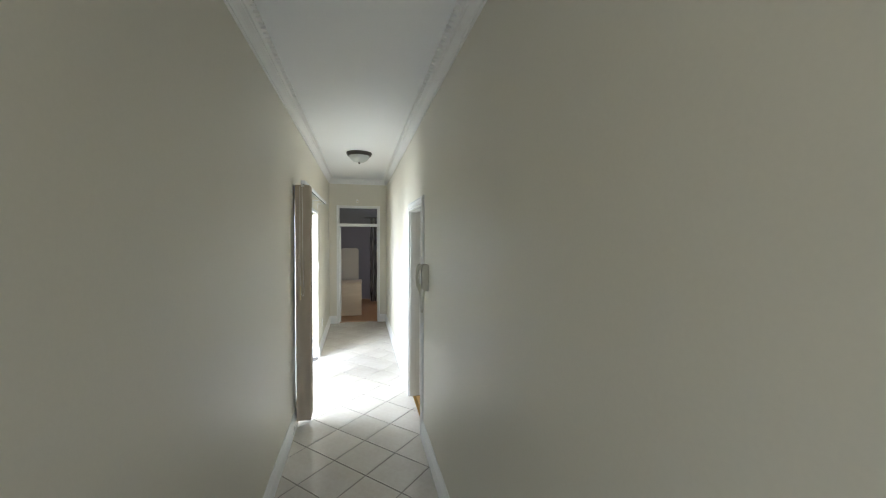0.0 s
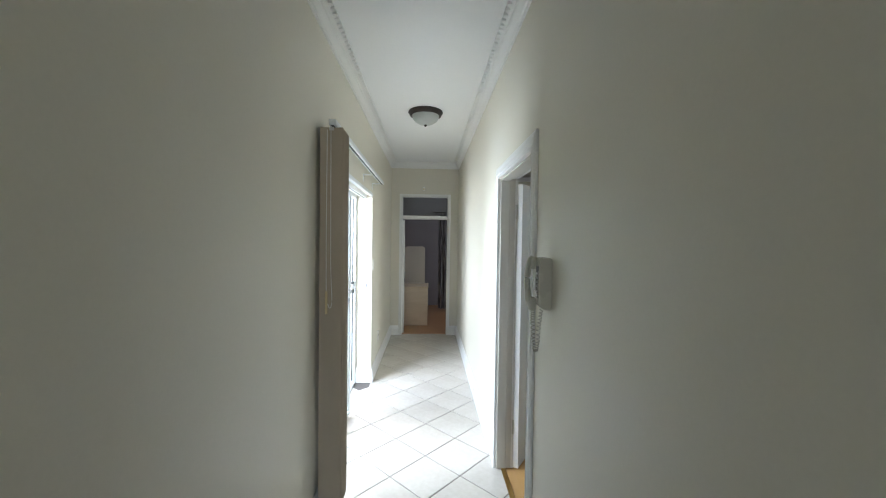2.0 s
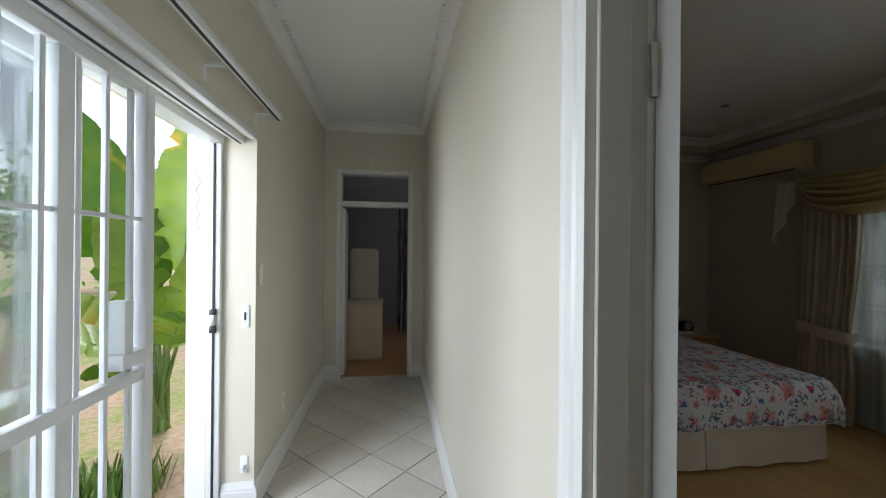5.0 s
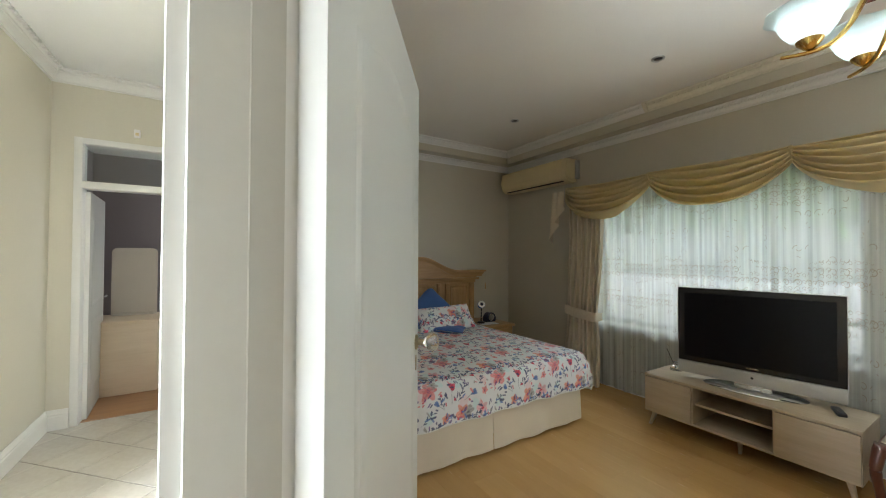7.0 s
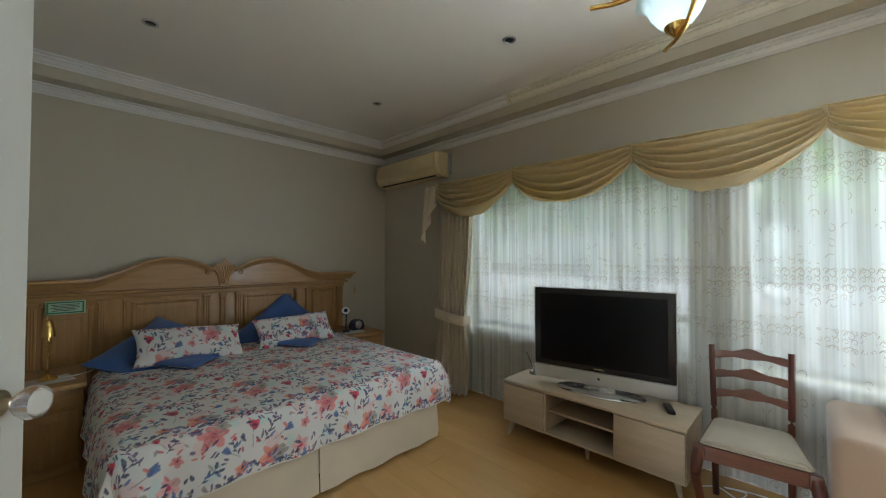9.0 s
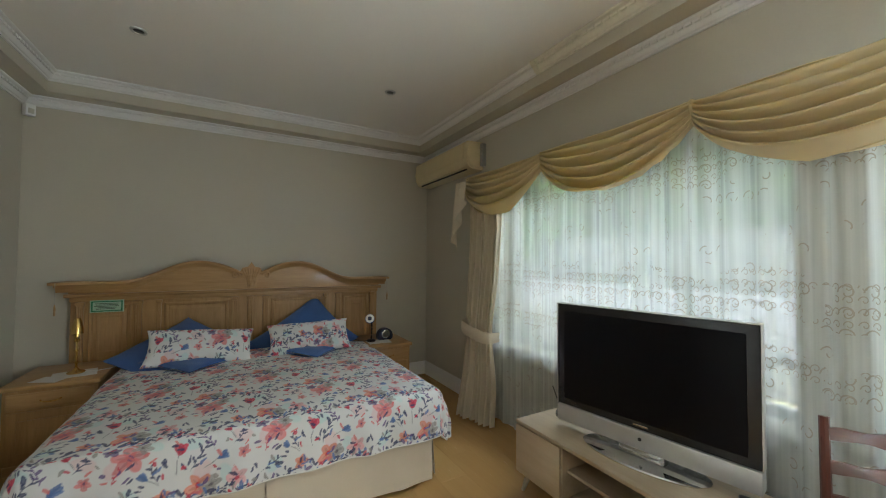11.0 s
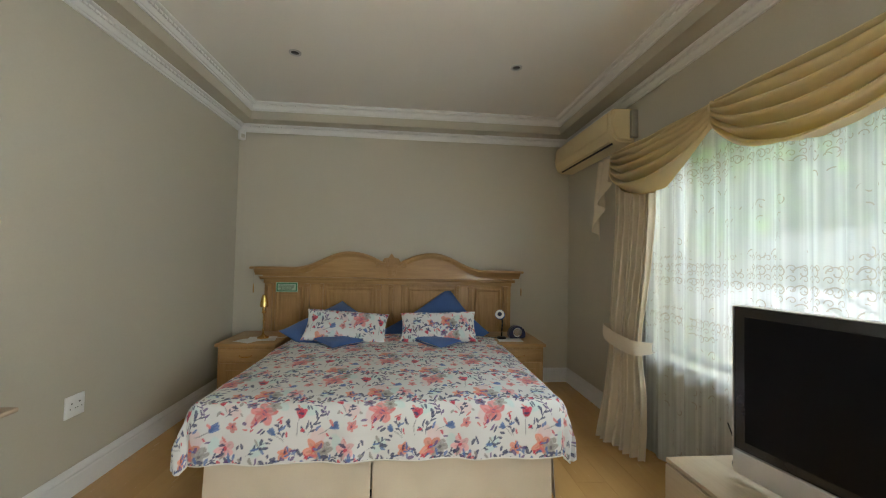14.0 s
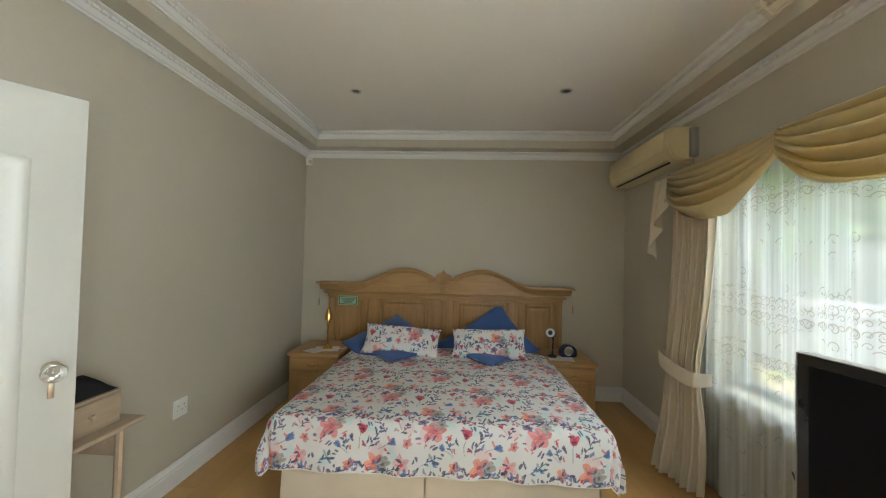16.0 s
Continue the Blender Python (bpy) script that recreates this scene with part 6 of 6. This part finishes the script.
for a, b, z0, z1 in ((1.055, 1.555, 0.35, 1.03), (1.915, 2.415, 0.35, 1.03), (0.55, 0.83, 0.35, 1.03), (2.63, 2.92, 0.35, 1.03), (0.6, 0.78, 0.62, 0.95), (2.70, 2.85, 0.62, 0.95)):
    bm = bmesh.new()
    lp = []
    for gap, off in ((0, 0.0005), (0.01, 0.012), (0.022, 0.012), (0.034, 0.003), (0.065, 0.011)):
        yy = 7.3145 - off if b - a > 0.25 else 7.309 - off * 0.6
        lp.append([bm.verts.new(q) for q in ((a + gap, yy, z0 + gap), (b - gap, yy, z0 + gap), (b - gap, yy, z1 - gap), (a + gap, yy, z1 - gap))])
    for A, B in zip(lp, lp[1:]):
        for i in range(4):
            bm.faces.new((A[i], A[(i + 1) % 4], B[(i + 1) % 4], B[i]))
    bm.faces.new(lp[-1])
    part("panel", bm, OAK_V, HB, smooth=False)
for x in (0.395, 3.09):
    tas = thing("light_pull", "thin light pull cord hanging from the headboard", "pull cord", (x, 7.20, 1.0))
    part("cord", tube([(0, -0.045, 0.226), (0, -0.05, 0.20), (0.003, -0.05, 0.06)], 0.002, 6), CABLE, tas)
    part("handle", lathe([(0, -0.03), (0.006, -0.025), (0.007, 0.03), (0.003, 0.06), (0, 0.062)], 10, at=(0.003, -0.05, 0)), OAK, tas)
sg = thing("sign", "small green framed notice fixed to the headboard", "sign", (0.675, 7.283, 1.02))
part("card", boxes(((-0.108, -0.006, -0.05), (0.108, 0.0, 0.05)), bevel=0.001), MINT_CARD, sg)
part("border", boxes(((-0.100, -0.0075, 0.034), (0.100, -0.0061, 0.043)), ((-0.100, -0.0075, -0.043), (0.100, -0.0061, -0.034)), ((-0.100, -0.0075, -0.034), (-0.090, -0.0061, 0.034)), ((0.090, -0.0075, -0.034), (0.100, -0.0061, 0.034))), GREEN_CARD, sg)
for k, (a, b) in enumerate(((-0.078, 0.078), (-0.07, 0.07), (-0.08, 0.075), (-0.06, 0.06), (-0.07, 0.05))):
    part("text_bar", boxes(((a, -0.0078, 0.020 - k * 0.011), (b, -0.0062, 0.0245 - k * 0.011))), INK, sg)


# ---- bedside tables ----
def nightstand(x, label):
    t = thing("bedside_table", label, "bedside table", (x, 6.70, 0), group="bedside tables")
    w = 0.235
    part("plinth", boxes(((-w + 0.01, 0.015, 0.0), (w - 0.01, 0.55, 0.06)), bevel=0.004), OAK, t)
    part("body", boxes(((-w, 0.012, 0.061), (w, 0.56, 0.545)), bevel=0.004), OAK_V, t)
    bm = bmesh.new()
    add_box(bm, (-w - 0.018, -0.018, 0.546), (w + 0.018, 0.565, 0.578), 0.010, 3)
    part("top", bm, OAK, t)
    d = part("drawer", boxes(((-w + 0.02, 0.0, 0.42), (w - 0.02, 0.0115, 0.525)), bevel=0.005), OAK, t)
    part("handle", tube(smooth_path([(-0.05, 0.0, 0.472), (-0.04, -0.02, 0.468), (0.0, -0.024, 0.464), (0.04, -0.02, 0.468), (0.05, 0.0, 0.472)], 5), 0.0045, 8), BRASS, d, "brass drop handle")
    dr = part("door", boxes(((-w + 0.02, 0.0, 0.085), (w - 0.02, 0.0115, 0.405)), bevel=0.005), OAK_V, t)
    part("panel", boxes(((-w + 0.075, -0.006, 0.14), (w - 0.075, -0.0002, 0.35)), bevel=0.005), OAK_V, dr)
    return t


nightstand(0.535, "oak bedside table with a drawer and brass handle")
nightstand(2.945, "oak bedside table with a drawer and brass handle")


def doily(x, y, rz, w, h):
    t = thing("doily", "white paper doily lying on a bedside table", "doily", (x, y, 0.5785), rz)
    part("sheet", grid(lambda u, v: Vector(((u - 0.5) * w, (v - 0.5) * h, 0.0015 + 0.003 * abs(wobble(u * 3, v * 3)))), 8, 8, thick=0.001), PAPER, t)


doily(0.60, 6.88, 12, 0.24, 0.20)
doily(0.50, 6.79, -24, 0.17, 0.13)
doily(2.90, 6.86, -4, 0.23, 0.18)
bl = thing("table_lamp", "small brass bedside lamp with brass shade", "lamp", (0.60, 6.90, 0.583))
part("base", lathe([(0, 0), (0.05, 0), (0.052, 0.006), (0.045, 0.012), (0.02, 0.022), (0.01, 0.035), (0, 0.035)], 24), BRASS, bl)
part("stem", lathe([(0, 0.03), (0.008, 0.035), (0.006, 0.06), (0.011, 0.075), (0.006, 0.09), (0.0065, 0.15), (0.011, 0.16), (0.006, 0.175), (0.007, 0.22), (0.02, 0.235), (0.012, 0.245), (0.018, 0.262), (0.01, 0.285), (0, 0.285)], 16), BRASS, bl)
part("shade", lathe([(0.035, 0.285), (0.033, 0.32), (0.024, 0.37), (0.016, 0.395), (0.0, 0.40)], 20), BRASS, bl, "pierced brass shade")
part("flex", tube(smooth_path([(0.045, 0.0, 0.004), (0.12, -0.01, 0.003), (0.2, 0.02, 0.006), (0.235, 0.1, 0.004)], 5), 0.0025, 6), PLASTIC_W, bl)
dk = thing("desk_lamp", "small black desk lamp with a blue head", "lamp", (2.83, 6.90, 0.583))
part("base", lathe([(0, 0), (0.045, 0), (0.047, 0.01), (0.035, 0.02), (0, 0.022)], 24), PLASTIC_DARK, dk)
part("neck", tube(smooth_path([(0.0, 0, 0.02), (0.004, 0, 0.1), (0.006, 0.0, 0.17), (-0.01, -0.01, 0.215)], 6), 0.008, 8), PLASTIC_DARK, dk)
hm = pose(-0.018, -0.02, 0.225, 68, 0, -24)
part("head", lathe([(0.045, 0.045), (0.047, 0.03), (0.042, 0.0), (0.03, -0.03), (0.012, -0.045), (0, -0.047)], 24, m=hm), BLUE_ENAMEL, dk, "blue enamelled lamp head")
part("reflector", lathe([(0.043, 0.0462), (0.036, 0.03), (0.022, 0.015), (0, 0.012)], 24, m=hm), PLASTIC_W, dk, "white lamp reflector")
part("bulb", lathe([(0, 0.0465), (0.020, 0.0465), (0.021, 0.052), (0.012, 0.058), (0, 0.059)], 16, m=hm), NAVY, dk, "dark round bulb")
part("flex", tube(smooth_path([(-0.04, 0.01, 0.005), (-0.1, 0.03, 0.006), (-0.13, 0.15, 0.004)], 5), 0.003, 6), PLASTIC_DARK, dk)
ck = thing("alarm_clock", "rounded dark blue alarm clock with silver dial", "clock", (2.985, 6.93, 0.583))
o = [(-0.062, 0.0), (0.062, 0.0), (0.072, 0.03)] + [(0.066 * math.cos(a), 0.045 + 0.055 * math.sin(a)) for a in (0.35, 0.8, 1.2, 1.57, 1.95, 2.35, 2.8)] + [(-0.072, 0.03)]
bm = prism(o, -0.03, 0.03, "y")
bmesh.ops.bevel(bm, geom=bm.edges[:], offset=0.006, segments=2, affect="EDGES")
part("case", bm, NAVY, ck)
part("bezel", lathe([(0.026, 0.0), (0.037, 0.0), (0.037, 0.006), (0.03, 0.008), (0.026, 0.003)], 24, m=pose(0, -0.03, 0.05, 90)), CHROME, ck)
ck.scale = (1.2, 1.2, 1.2)
part("dial", lathe([(0, 0.0), (0.027, 0.0), (0.027, 0.002), (0, 0.002)], 24, m=pose(0, -0.03, 0.05, 90)), SILVER, ck)

# ---- television and its stand ----
TS = thing("tv_stand", "washed ash television stand on splayed legs", "tv stand", (0, 0, 0))
tx0, tx1, ty0, ty1 = 3.16, 3.60, 3.79, 5.03
part("top", boxes(((tx0 - 0.006, ty0 - 0.004, 0.41), (tx1, ty1 + 0.004, 0.43)), bevel=0.002), ASH, TS)
part("bottom", boxes(((tx0, ty0, 0.115), (tx1, ty1, 0.132)), bevel=0.002), ASH, TS)
part("back", boxes(((tx1 - 0.012, ty0 + 0.018, 0.132), (tx1 - 0.001, ty1 - 0.018, 0.41))), ASH_DARK, TS)
for yy in (ty0, 4.17, 4.665, ty1 - 0.017):
    part("upright", boxes(((tx0 + 0.002, yy, 0.1325), (tx1 - 0.013, yy + 0.017, 0.4095))), ASH, TS)
part("shelf", boxes(((tx0 + 0.04, 4.1875, 0.265), (tx1 - 0.013, 4.6645, 0.281))), ASH, TS)
for a, b in ((ty0 + 0.004, 4.175), (4.675, ty1 - 0.004)):
    part("door", boxes(((tx0 - 0.014, a, 0.12), (tx0 + 0.001, b, 0.405)), bevel=0.002), ASH, TS)
for x, y, dx, dy in ((tx0 + 0.05, ty0 + 0.06, -0.03, -0.03), (tx0 + 0.05, ty1 - 0.06, -0.03, 0.03), (tx1 - 0.05, ty0 + 0.06, 0.02, -0.03), (tx1 - 0.05, ty1 - 0.06, 0.02, 0.03), (tx0 + 0.1, 4.40, 0, 0)):
    part("leg", tube([(x, y, 0.116), (x + dx, y + dy, 0.0)], 0.020, 10, r2=0.011), ASH, TS)
TV = thing("television", "black flat television with a silver speaker bar", "television", (3.417, 4.375, 0), 9.8)
part("screen_frame", boxes(((-0.02, -0.475, 0.57), (0.05, 0.475, 1.165)), bevel=0.006), SCREEN_RIM, TV)
part("screen", boxes(((-0.0215, -0.43, 0.61), (-0.0195, 0.43, 1.125))), SCREEN, TV)
part("speaker_bar", boxes(((-0.028, -0.476, 0.472), (0.045, 0.476, 0.569)), bevel=0.008), SILVER, TV, "silver speaker bar")
part("back_shell", boxes(((0.05, -0.36, 0.56), (0.12, 0.36, 1.06)), bevel=0.03, seg=3), PLASTIC_DARK, TV)
part("edge_trim", boxes(((-0.022, -0.479, 0.57), (0.03, -0.4755, 1.166)), ((-0.022, 0.4755, 0.57), (0.03, 0.479, 1.166)), ((-0.022, -0.479, 1.1655), (0.03, 0.479, 1.169))), SILVER, TV)
part("badge", boxes(((-0.0235, -0.035, 0.588), (-0.0202, 0.035, 0.596)), bevel=0.001, seg=1), CHROME, TV, "plain bright badge bar")
part("sensor", lathe([(0, 0), (0.009, 0), (0.009, 0.002), (0, 0.002)], 14, m=pose(-0.0285, 0, 0.527, 0, -90)), PLASTIC_DARK, TV)
part("neck", boxes(((-0.02, -0.11, 0.44), (0.04, 0.11, 0.49)), bevel=0.008), CHROME, TV)
bm = lathe([(0, 0.431), (0.30, 0.431), (0.302, 0.436), (0.29, 0.442), (0.12, 0.450), (0, 0.452)], 48)
for v in bm.verts:
    v.co.x = v.co.x * 0.46 - 0.02
part("base", bm, CHROME, TV, "oval polished silver base")
rc = thing("remote_control", "black television remote on the stand", "remote control", (3.40, 3.93, 0.4305), 24)
part("case", boxes(((-0.075, -0.023, 0.0), (0.075, 0.023, 0.022)), bevel=0.007), PLASTIC_DARK, rc)
for i in range(5):
    for j in range(3):
        part("button", boxes(((-0.05 + i * 0.02, -0.012 + j * 0.009, 0.0218), (-0.04 + i * 0.02, -0.006 + j * 0.009, 0.0235))), KEY_STRIP, rc)
rd = thing("reed_diffuser", "clear glass bottle with one dark reed", "bottle", (3.45, 4.925, 0.4305))
part("bottle", lathe([(0, 0.0), (0.036, 0.0), (0.037, 0.01), (0.03, 0.028), (0.018, 0.035), (0.019, 0.05), (0.024, 0.058), (0.024, 0.062), (0.017, 0.058), (0.014, 0.04), (0, 0.01)], 20), CRYSTAL, rd)
rd.scale = (1.25, 1.25, 1.25)
part("reed", tube([(-0.004, 0.0, 0.012), (-0.02, 0.05, 0.14)], 0.0025, 6), PLASTIC_DARK, rd)

# ---- chair ----
CHR = thing("dining_chair", "dark mahogany ladder-back chair with cream seat", "chair", (3.215, 3.51, 0), 6)
seat = [(-0.215, -0.21), (-0.215, 0.21), (0.19, 0.165), (0.19, -0.165)]
bm = bmesh.new()
lo = [bm.verts.new((x, y, 0.452)) for x, y in seat]
mid_ = [bm.verts.new((x * 0.99, y * 0.99, 0.468)) for x, y in seat]
hi = [bm.verts.new((x * 0.86, y * 0.86, 0.482)) for x, y in seat]
for A, B in ((lo, mid_), (mid_, hi)):
    for i in range(4):
        bm.faces.new((A[i], A[(i + 1) % 4], B[(i + 1) % 4], B[i]))
bm.faces.new(hi)
bm.faces.new(lo[::-1])
bmesh.ops.bevel(bm, geom=bm.edges[:], offset=0.012, segments=3, affect="EDGES")
part("seat", bm, SEAT, CHR, "padded cream drop-in seat")
for (ax, ay), (bx, by) in zip(seat, seat[1:] + seat[:1]):
    d = Vector((bx - ax, by - ay, 0))
    n = Vector((d.y, -d.x, 0)).normalized() * -0.011
    a, b = Vector((ax, ay, 0)), Vector((bx, by, 0))
    bm = bmesh.new()
    vs = [bm.verts.new(p + q + Vector((0, 0, z))) for z in (0.385, 0.453) for p, q in ((a, n), (b, n), (b, -n), (a, -n))]
    for f in ((0, 1, 2, 3), (7, 6, 5, 4), (0, 4, 5, 1), (1, 5, 6, 2), (2, 6, 7, 3), (3, 7, 4, 0)):
        bm.faces.new([vs[k] for k in f])
    part("seat_rail", bm, MAHOGANY_X, CHR, smooth=False)
for s in (-1, 1):
    bm = tube(smooth_path([(-0.215, s * 0.21, 0.43), (-0.232, s * 0.222, 0.36), (-0.236, s * 0.226, 0.30), (-0.215, s * 0.21, 0.18), (-0.208, s * 0.207, 0.08), (-0.225, s * 0.218, 0.03)], 6), 0.029, 10, r2=0.014)
    lathe([(0, 0.0), (0.022, 0.002), (0.03, 0.018), (0.026, 0.036), (0.012, 0.046), (0, 0.048)], 14, bm, at=(-0.228, s * 0.22, 0))
    add_box(bm, (-0.238, s * 0.21 - 0.024, 0.385), (-0.192, s * 0.21 + 0.024, 0.452), 0.005, 2)
    part("front_leg", bm, MAHOGANY, CHR)
    bm = tube(smooth_path([(0.235, s * 0.165, 0.0), (0.205, s * 0.165, 0.2), (0.19, s * 0.165, 0.45), (0.20, s * 0.168, 0.62), (0.235, s * 0.175, 0.88)], 6), 0.017, 8, r2=0.015)
    part("back_post", bm, MAHOGANY, CHR)
for z, x in ((0.845, 0.228), (0.735, 0.214), (0.625, 0.202)):
    o = []
    n = 22
    for k in range(n + 1):
        t = k / n
        o.append((-0.168 + 0.336 * t, z + 0.026 * math.sin(math.pi * t) + 0.010 * math.cos(4 * math.pi * t) * math.sin(math.pi * t)))
    for k in range(n, -1, -1):
        t = k / n
        o.append((-0.168 + 0.336 * t, z - 0.040 + 0.020 * math.sin(math.pi * t) - 0.006 * math.cos(4 * math.pi * t) * math.sin(math.pi * t)))
    bm = prism(o, x - 0.007, x + 0.007, "x")
    part("back_slat", bm, MAHOGANY_X, CHR, smooth=False)
cb = thing("cable", "loose white cable lying on the floor boards", "cable", (3.50, 3.50, 0.004))
part("wire", tube(smooth_path([(-0.06, 0.28, 0), (0.0, 0.2, 0.004), (-0.05, 0.1, 0.0), (0.03, 0.07, 0.01), (0.02, 0.17, 0.006), (0.08, 0.02, 0.0), (0.09, -0.2, 0.0)], 6), 0.004, 6), PLASTIC_W, cb)

# ---- sofa ----
SF = thing("sofa", "brown suede sofa with rounded arms by the window", "sofa", (3.36, 2.27, 0))
part("base", boxes(((-0.36, -0.80, 0.06), (0.24, 0.80, 0.30)), bevel=0.03, seg=3), SOFA, SF)
part("arm", boxes(((-0.40, 0.76, 0.05), (0.25, 0.965, 0.655)), bevel=0.05, seg=4), SOFA, SF)
part("arm", boxes(((-0.40, -0.965, 0.05), (0.25, -0.76, 0.655)), bevel=0.05, seg=4), SOFA, SF)
part("back", boxes(((0.06, -0.75, 0.30), (0.25, 0.75, 0.86)), bevel=0.06, seg=4), SOFA, SF)
for a in (-0.75, 0.005):
    part("seat_cushion", boxes(((-0.40, a, 0.301), (0.055, a + 0.745, 0.46)), bevel=0.045, seg=4), SOFA, SF)
    part("back_cushion", boxes(((-0.09, a + 0.02, 0.461), (0.058, a + 0.725, 0.82)), bevel=0.06, seg=4), SOFA, SF)
for x in (-0.32, 0.2):
    for y in (-0.86, 0.86):
        part("foot", lathe([(0, 0), (0.022, 0), (0.028, 0.06), (0, 0.06)], 10, at=(x, y, 0)), MAHOGANY, SF)

# ---- side table behind the door ----
tb = thing("side_table", "pale pine side table with one small drawer", "table", (0.125, 4.63, 0))
part("tray", boxes(((0.0, -0.22, 0.735), (0.365, 0.27, 0.755)), bevel=0.008, seg=3), PINE, tb)
part("drawer_box", boxes(((0.0, -0.20, 0.7555), (0.30, 0.20, 0.90)), bevel=0.003), PINE, tb)
part("drawer_front", boxes(((0.3005, -0.185, 0.775), (0.312, 0.185, 0.888)), bevel=0.003), PINE, tb)
part("knob", lathe([(0, 0), (0.006, 0), (0.006, 0.008), (0.013, 0.016), (0.01, 0.024), (0, 0.026)], 14, m=pose(0.312, 0.05, 0.83, 0, 90)), PINE, tb)
for x in (0.04, 0.30):
    for y in (-0.17, 0.20):
        part("leg", tube([(x, y, 0.734), (x, y, 0.0)], 0.018, 8, r2=0.013), PINE, tb)
part("stretcher", boxes(((0.05, 0.192, 0.60), (0.29, 0.208, 0.73)), bevel=0.002), PINE, tb)
cl = thing("cloth", "black cloth heaped on the side table", "cloth", (0.295, 4.655, 0.9005))
part("fabric", grid(lambda u, v: Vector(((u - 0.5) * 0.24, (v - 0.5) * 0.34, 0.003 + 0.10 * (math.sin(math.pi * u) * math.sin(math.pi * v)) ** 0.5 * (0.7 + 0.5 * wobble(u * 4, v * 4, 2)))), 18, 20), BLACK_CLOTH, cl)

# ---- floor pieces ----
def clip_poly(poly, x0, x1, y0, y1):
    def half(pts, k, lim, keep_less):
        out = []
        for i in range(len(pts)):
            a, b = pts[i], pts[(i + 1) % len(pts)]
            ia, ib = ((a[k] <= lim) == keep_less) or a[k] == lim, ((b[k] <= lim) == keep_less) or b[k] == lim
            if ia:
                out.append(a)
            if ia != ib:
                t = (lim - a[k]) / (b[k] - a[k])
                out.append((a[0] + (b[0] - a[0]) * t, a[1] + (b[1] - a[1]) * t))
        return out
    for k, lim, less in ((0, x0, False), (0, x1, True), (1, y0, False), (1, y1, True)):
        if len(poly) < 3:
            return []
        poly = half(poly, k, lim, less)
    return poly


def slab_mesh(name, poly, z0, z1, bev):
    bm = bmesh.new()
    cx, cy = sum(p[0] for p in poly) / len(poly), sum(p[1] for p in poly) / len(poly)
    rings = []
    for z, g in ((z0, 0.0), (z1 - bev, 0.0), (z1, bev)):
        ring = []
        for x, y in poly:
            d = math.hypot(x - cx, y - cy) or 1
            ring.append(bm.verts.new((x - (x - cx) / d * g * 1.4, y - (y - cy) / d * g * 1.4, z)))
        rings.append(ring)
    n = len(poly)
    for A, B in zip(rings, rings[1:]):
        for i in range(n):
            bm.faces.new((A[i], A[(i + 1) % n], B[(i + 1) % n], B[i]))
    bm.faces.new(rings[-1])
    bmesh.ops.recalc_face_normals(bm, faces=bm.faces)
    me = bpy.data.meshes.new(name)
    bm.to_mesh(me)
    bm.free()
    return me


DIAG = 0.482
HALF = DIAG / 2 - 0.0048
whole = [(-HALF, 0), (0, -HALF), (HALF, 0), (0, HALF)]
full_tile = slab_mesh("tile", whole, -0.004, 0.0, 0.0015)
full_tile.materials.append(TILE)
tx, ty = -0.505, 5.84 - DIAG / 2
for i in range(-4, 5):
    for j in range(-36, 12):
        if (i + j) % 2:
            continue
        cx, cy = tx + i * DIAG / 2, ty + j * DIAG / 2
        poly = [(cx + a, cy + b) for a, b in whole]
        cut = clip_poly(poly, HALL_L if cy > SLIDE_Y1 or cy < SLIDE_Y0 else -1.31, 0.034, HALL_BACK, HALL_END + 0.055)
        if len(cut) < 3:
            continue
        area = abs(sum(a[0] * b[1] - b[0] * a[1] for a, b in zip(cut, cut[1:] + cut[:1]))) / 2
        if area < 0.002:
            continue
        if abs(area - 2 * HALF * HALF) < 1e-4:
            me = full_tile
        else:
            me = slab_mesh("tile", [(a - cx, b - cy) for a, b in cut], -0.004, 0.0, 0.0012)
            me.materials.append(TILE)
        t = new("tile", me)
        t.parent = FLOOR_HALL
        t.location = (cx, cy, 0.0005 * math.sin(i * 12.9 + j * 7.3))

PLANKS = {}
PW, PL = 0.193, 1.29
col = 0
x = 0.068
while x < BED_R:
    y = BED_BACK - [0.0, 0.86, 0.43, 1.1, 0.25][col % 5]
    while y < BED_HEAD:
        a, b, c, d = x, min(x + PW, BED_R), max(y, BED_BACK), min(y + PL, BED_HEAD)
        if d - c > 0.02 and b - a > 0.01:
            cx, cy = (a + b) / 2, (c + d) / 2
            key = (round(b - a, 4), round(d - c, 4))
            name = "plank"
            if key not in PLANKS:
                hx, hy = (b - a) / 2 - 0.0006, (d - c) / 2 - 0.0006
                PLANKS[key] = slab_mesh(name, [(-hx, -hy), (hx, -hy), (hx, hy), (-hx, hy)], -0.004, 0.0, 0.0008)
                PLANKS[key].materials.append(LAMINATE)
            p = new(name, PLANKS[key])
            p.parent = FLOOR_BED
            p.location = (cx, cy, 0)
        y += PL
    x += PW
    col += 1
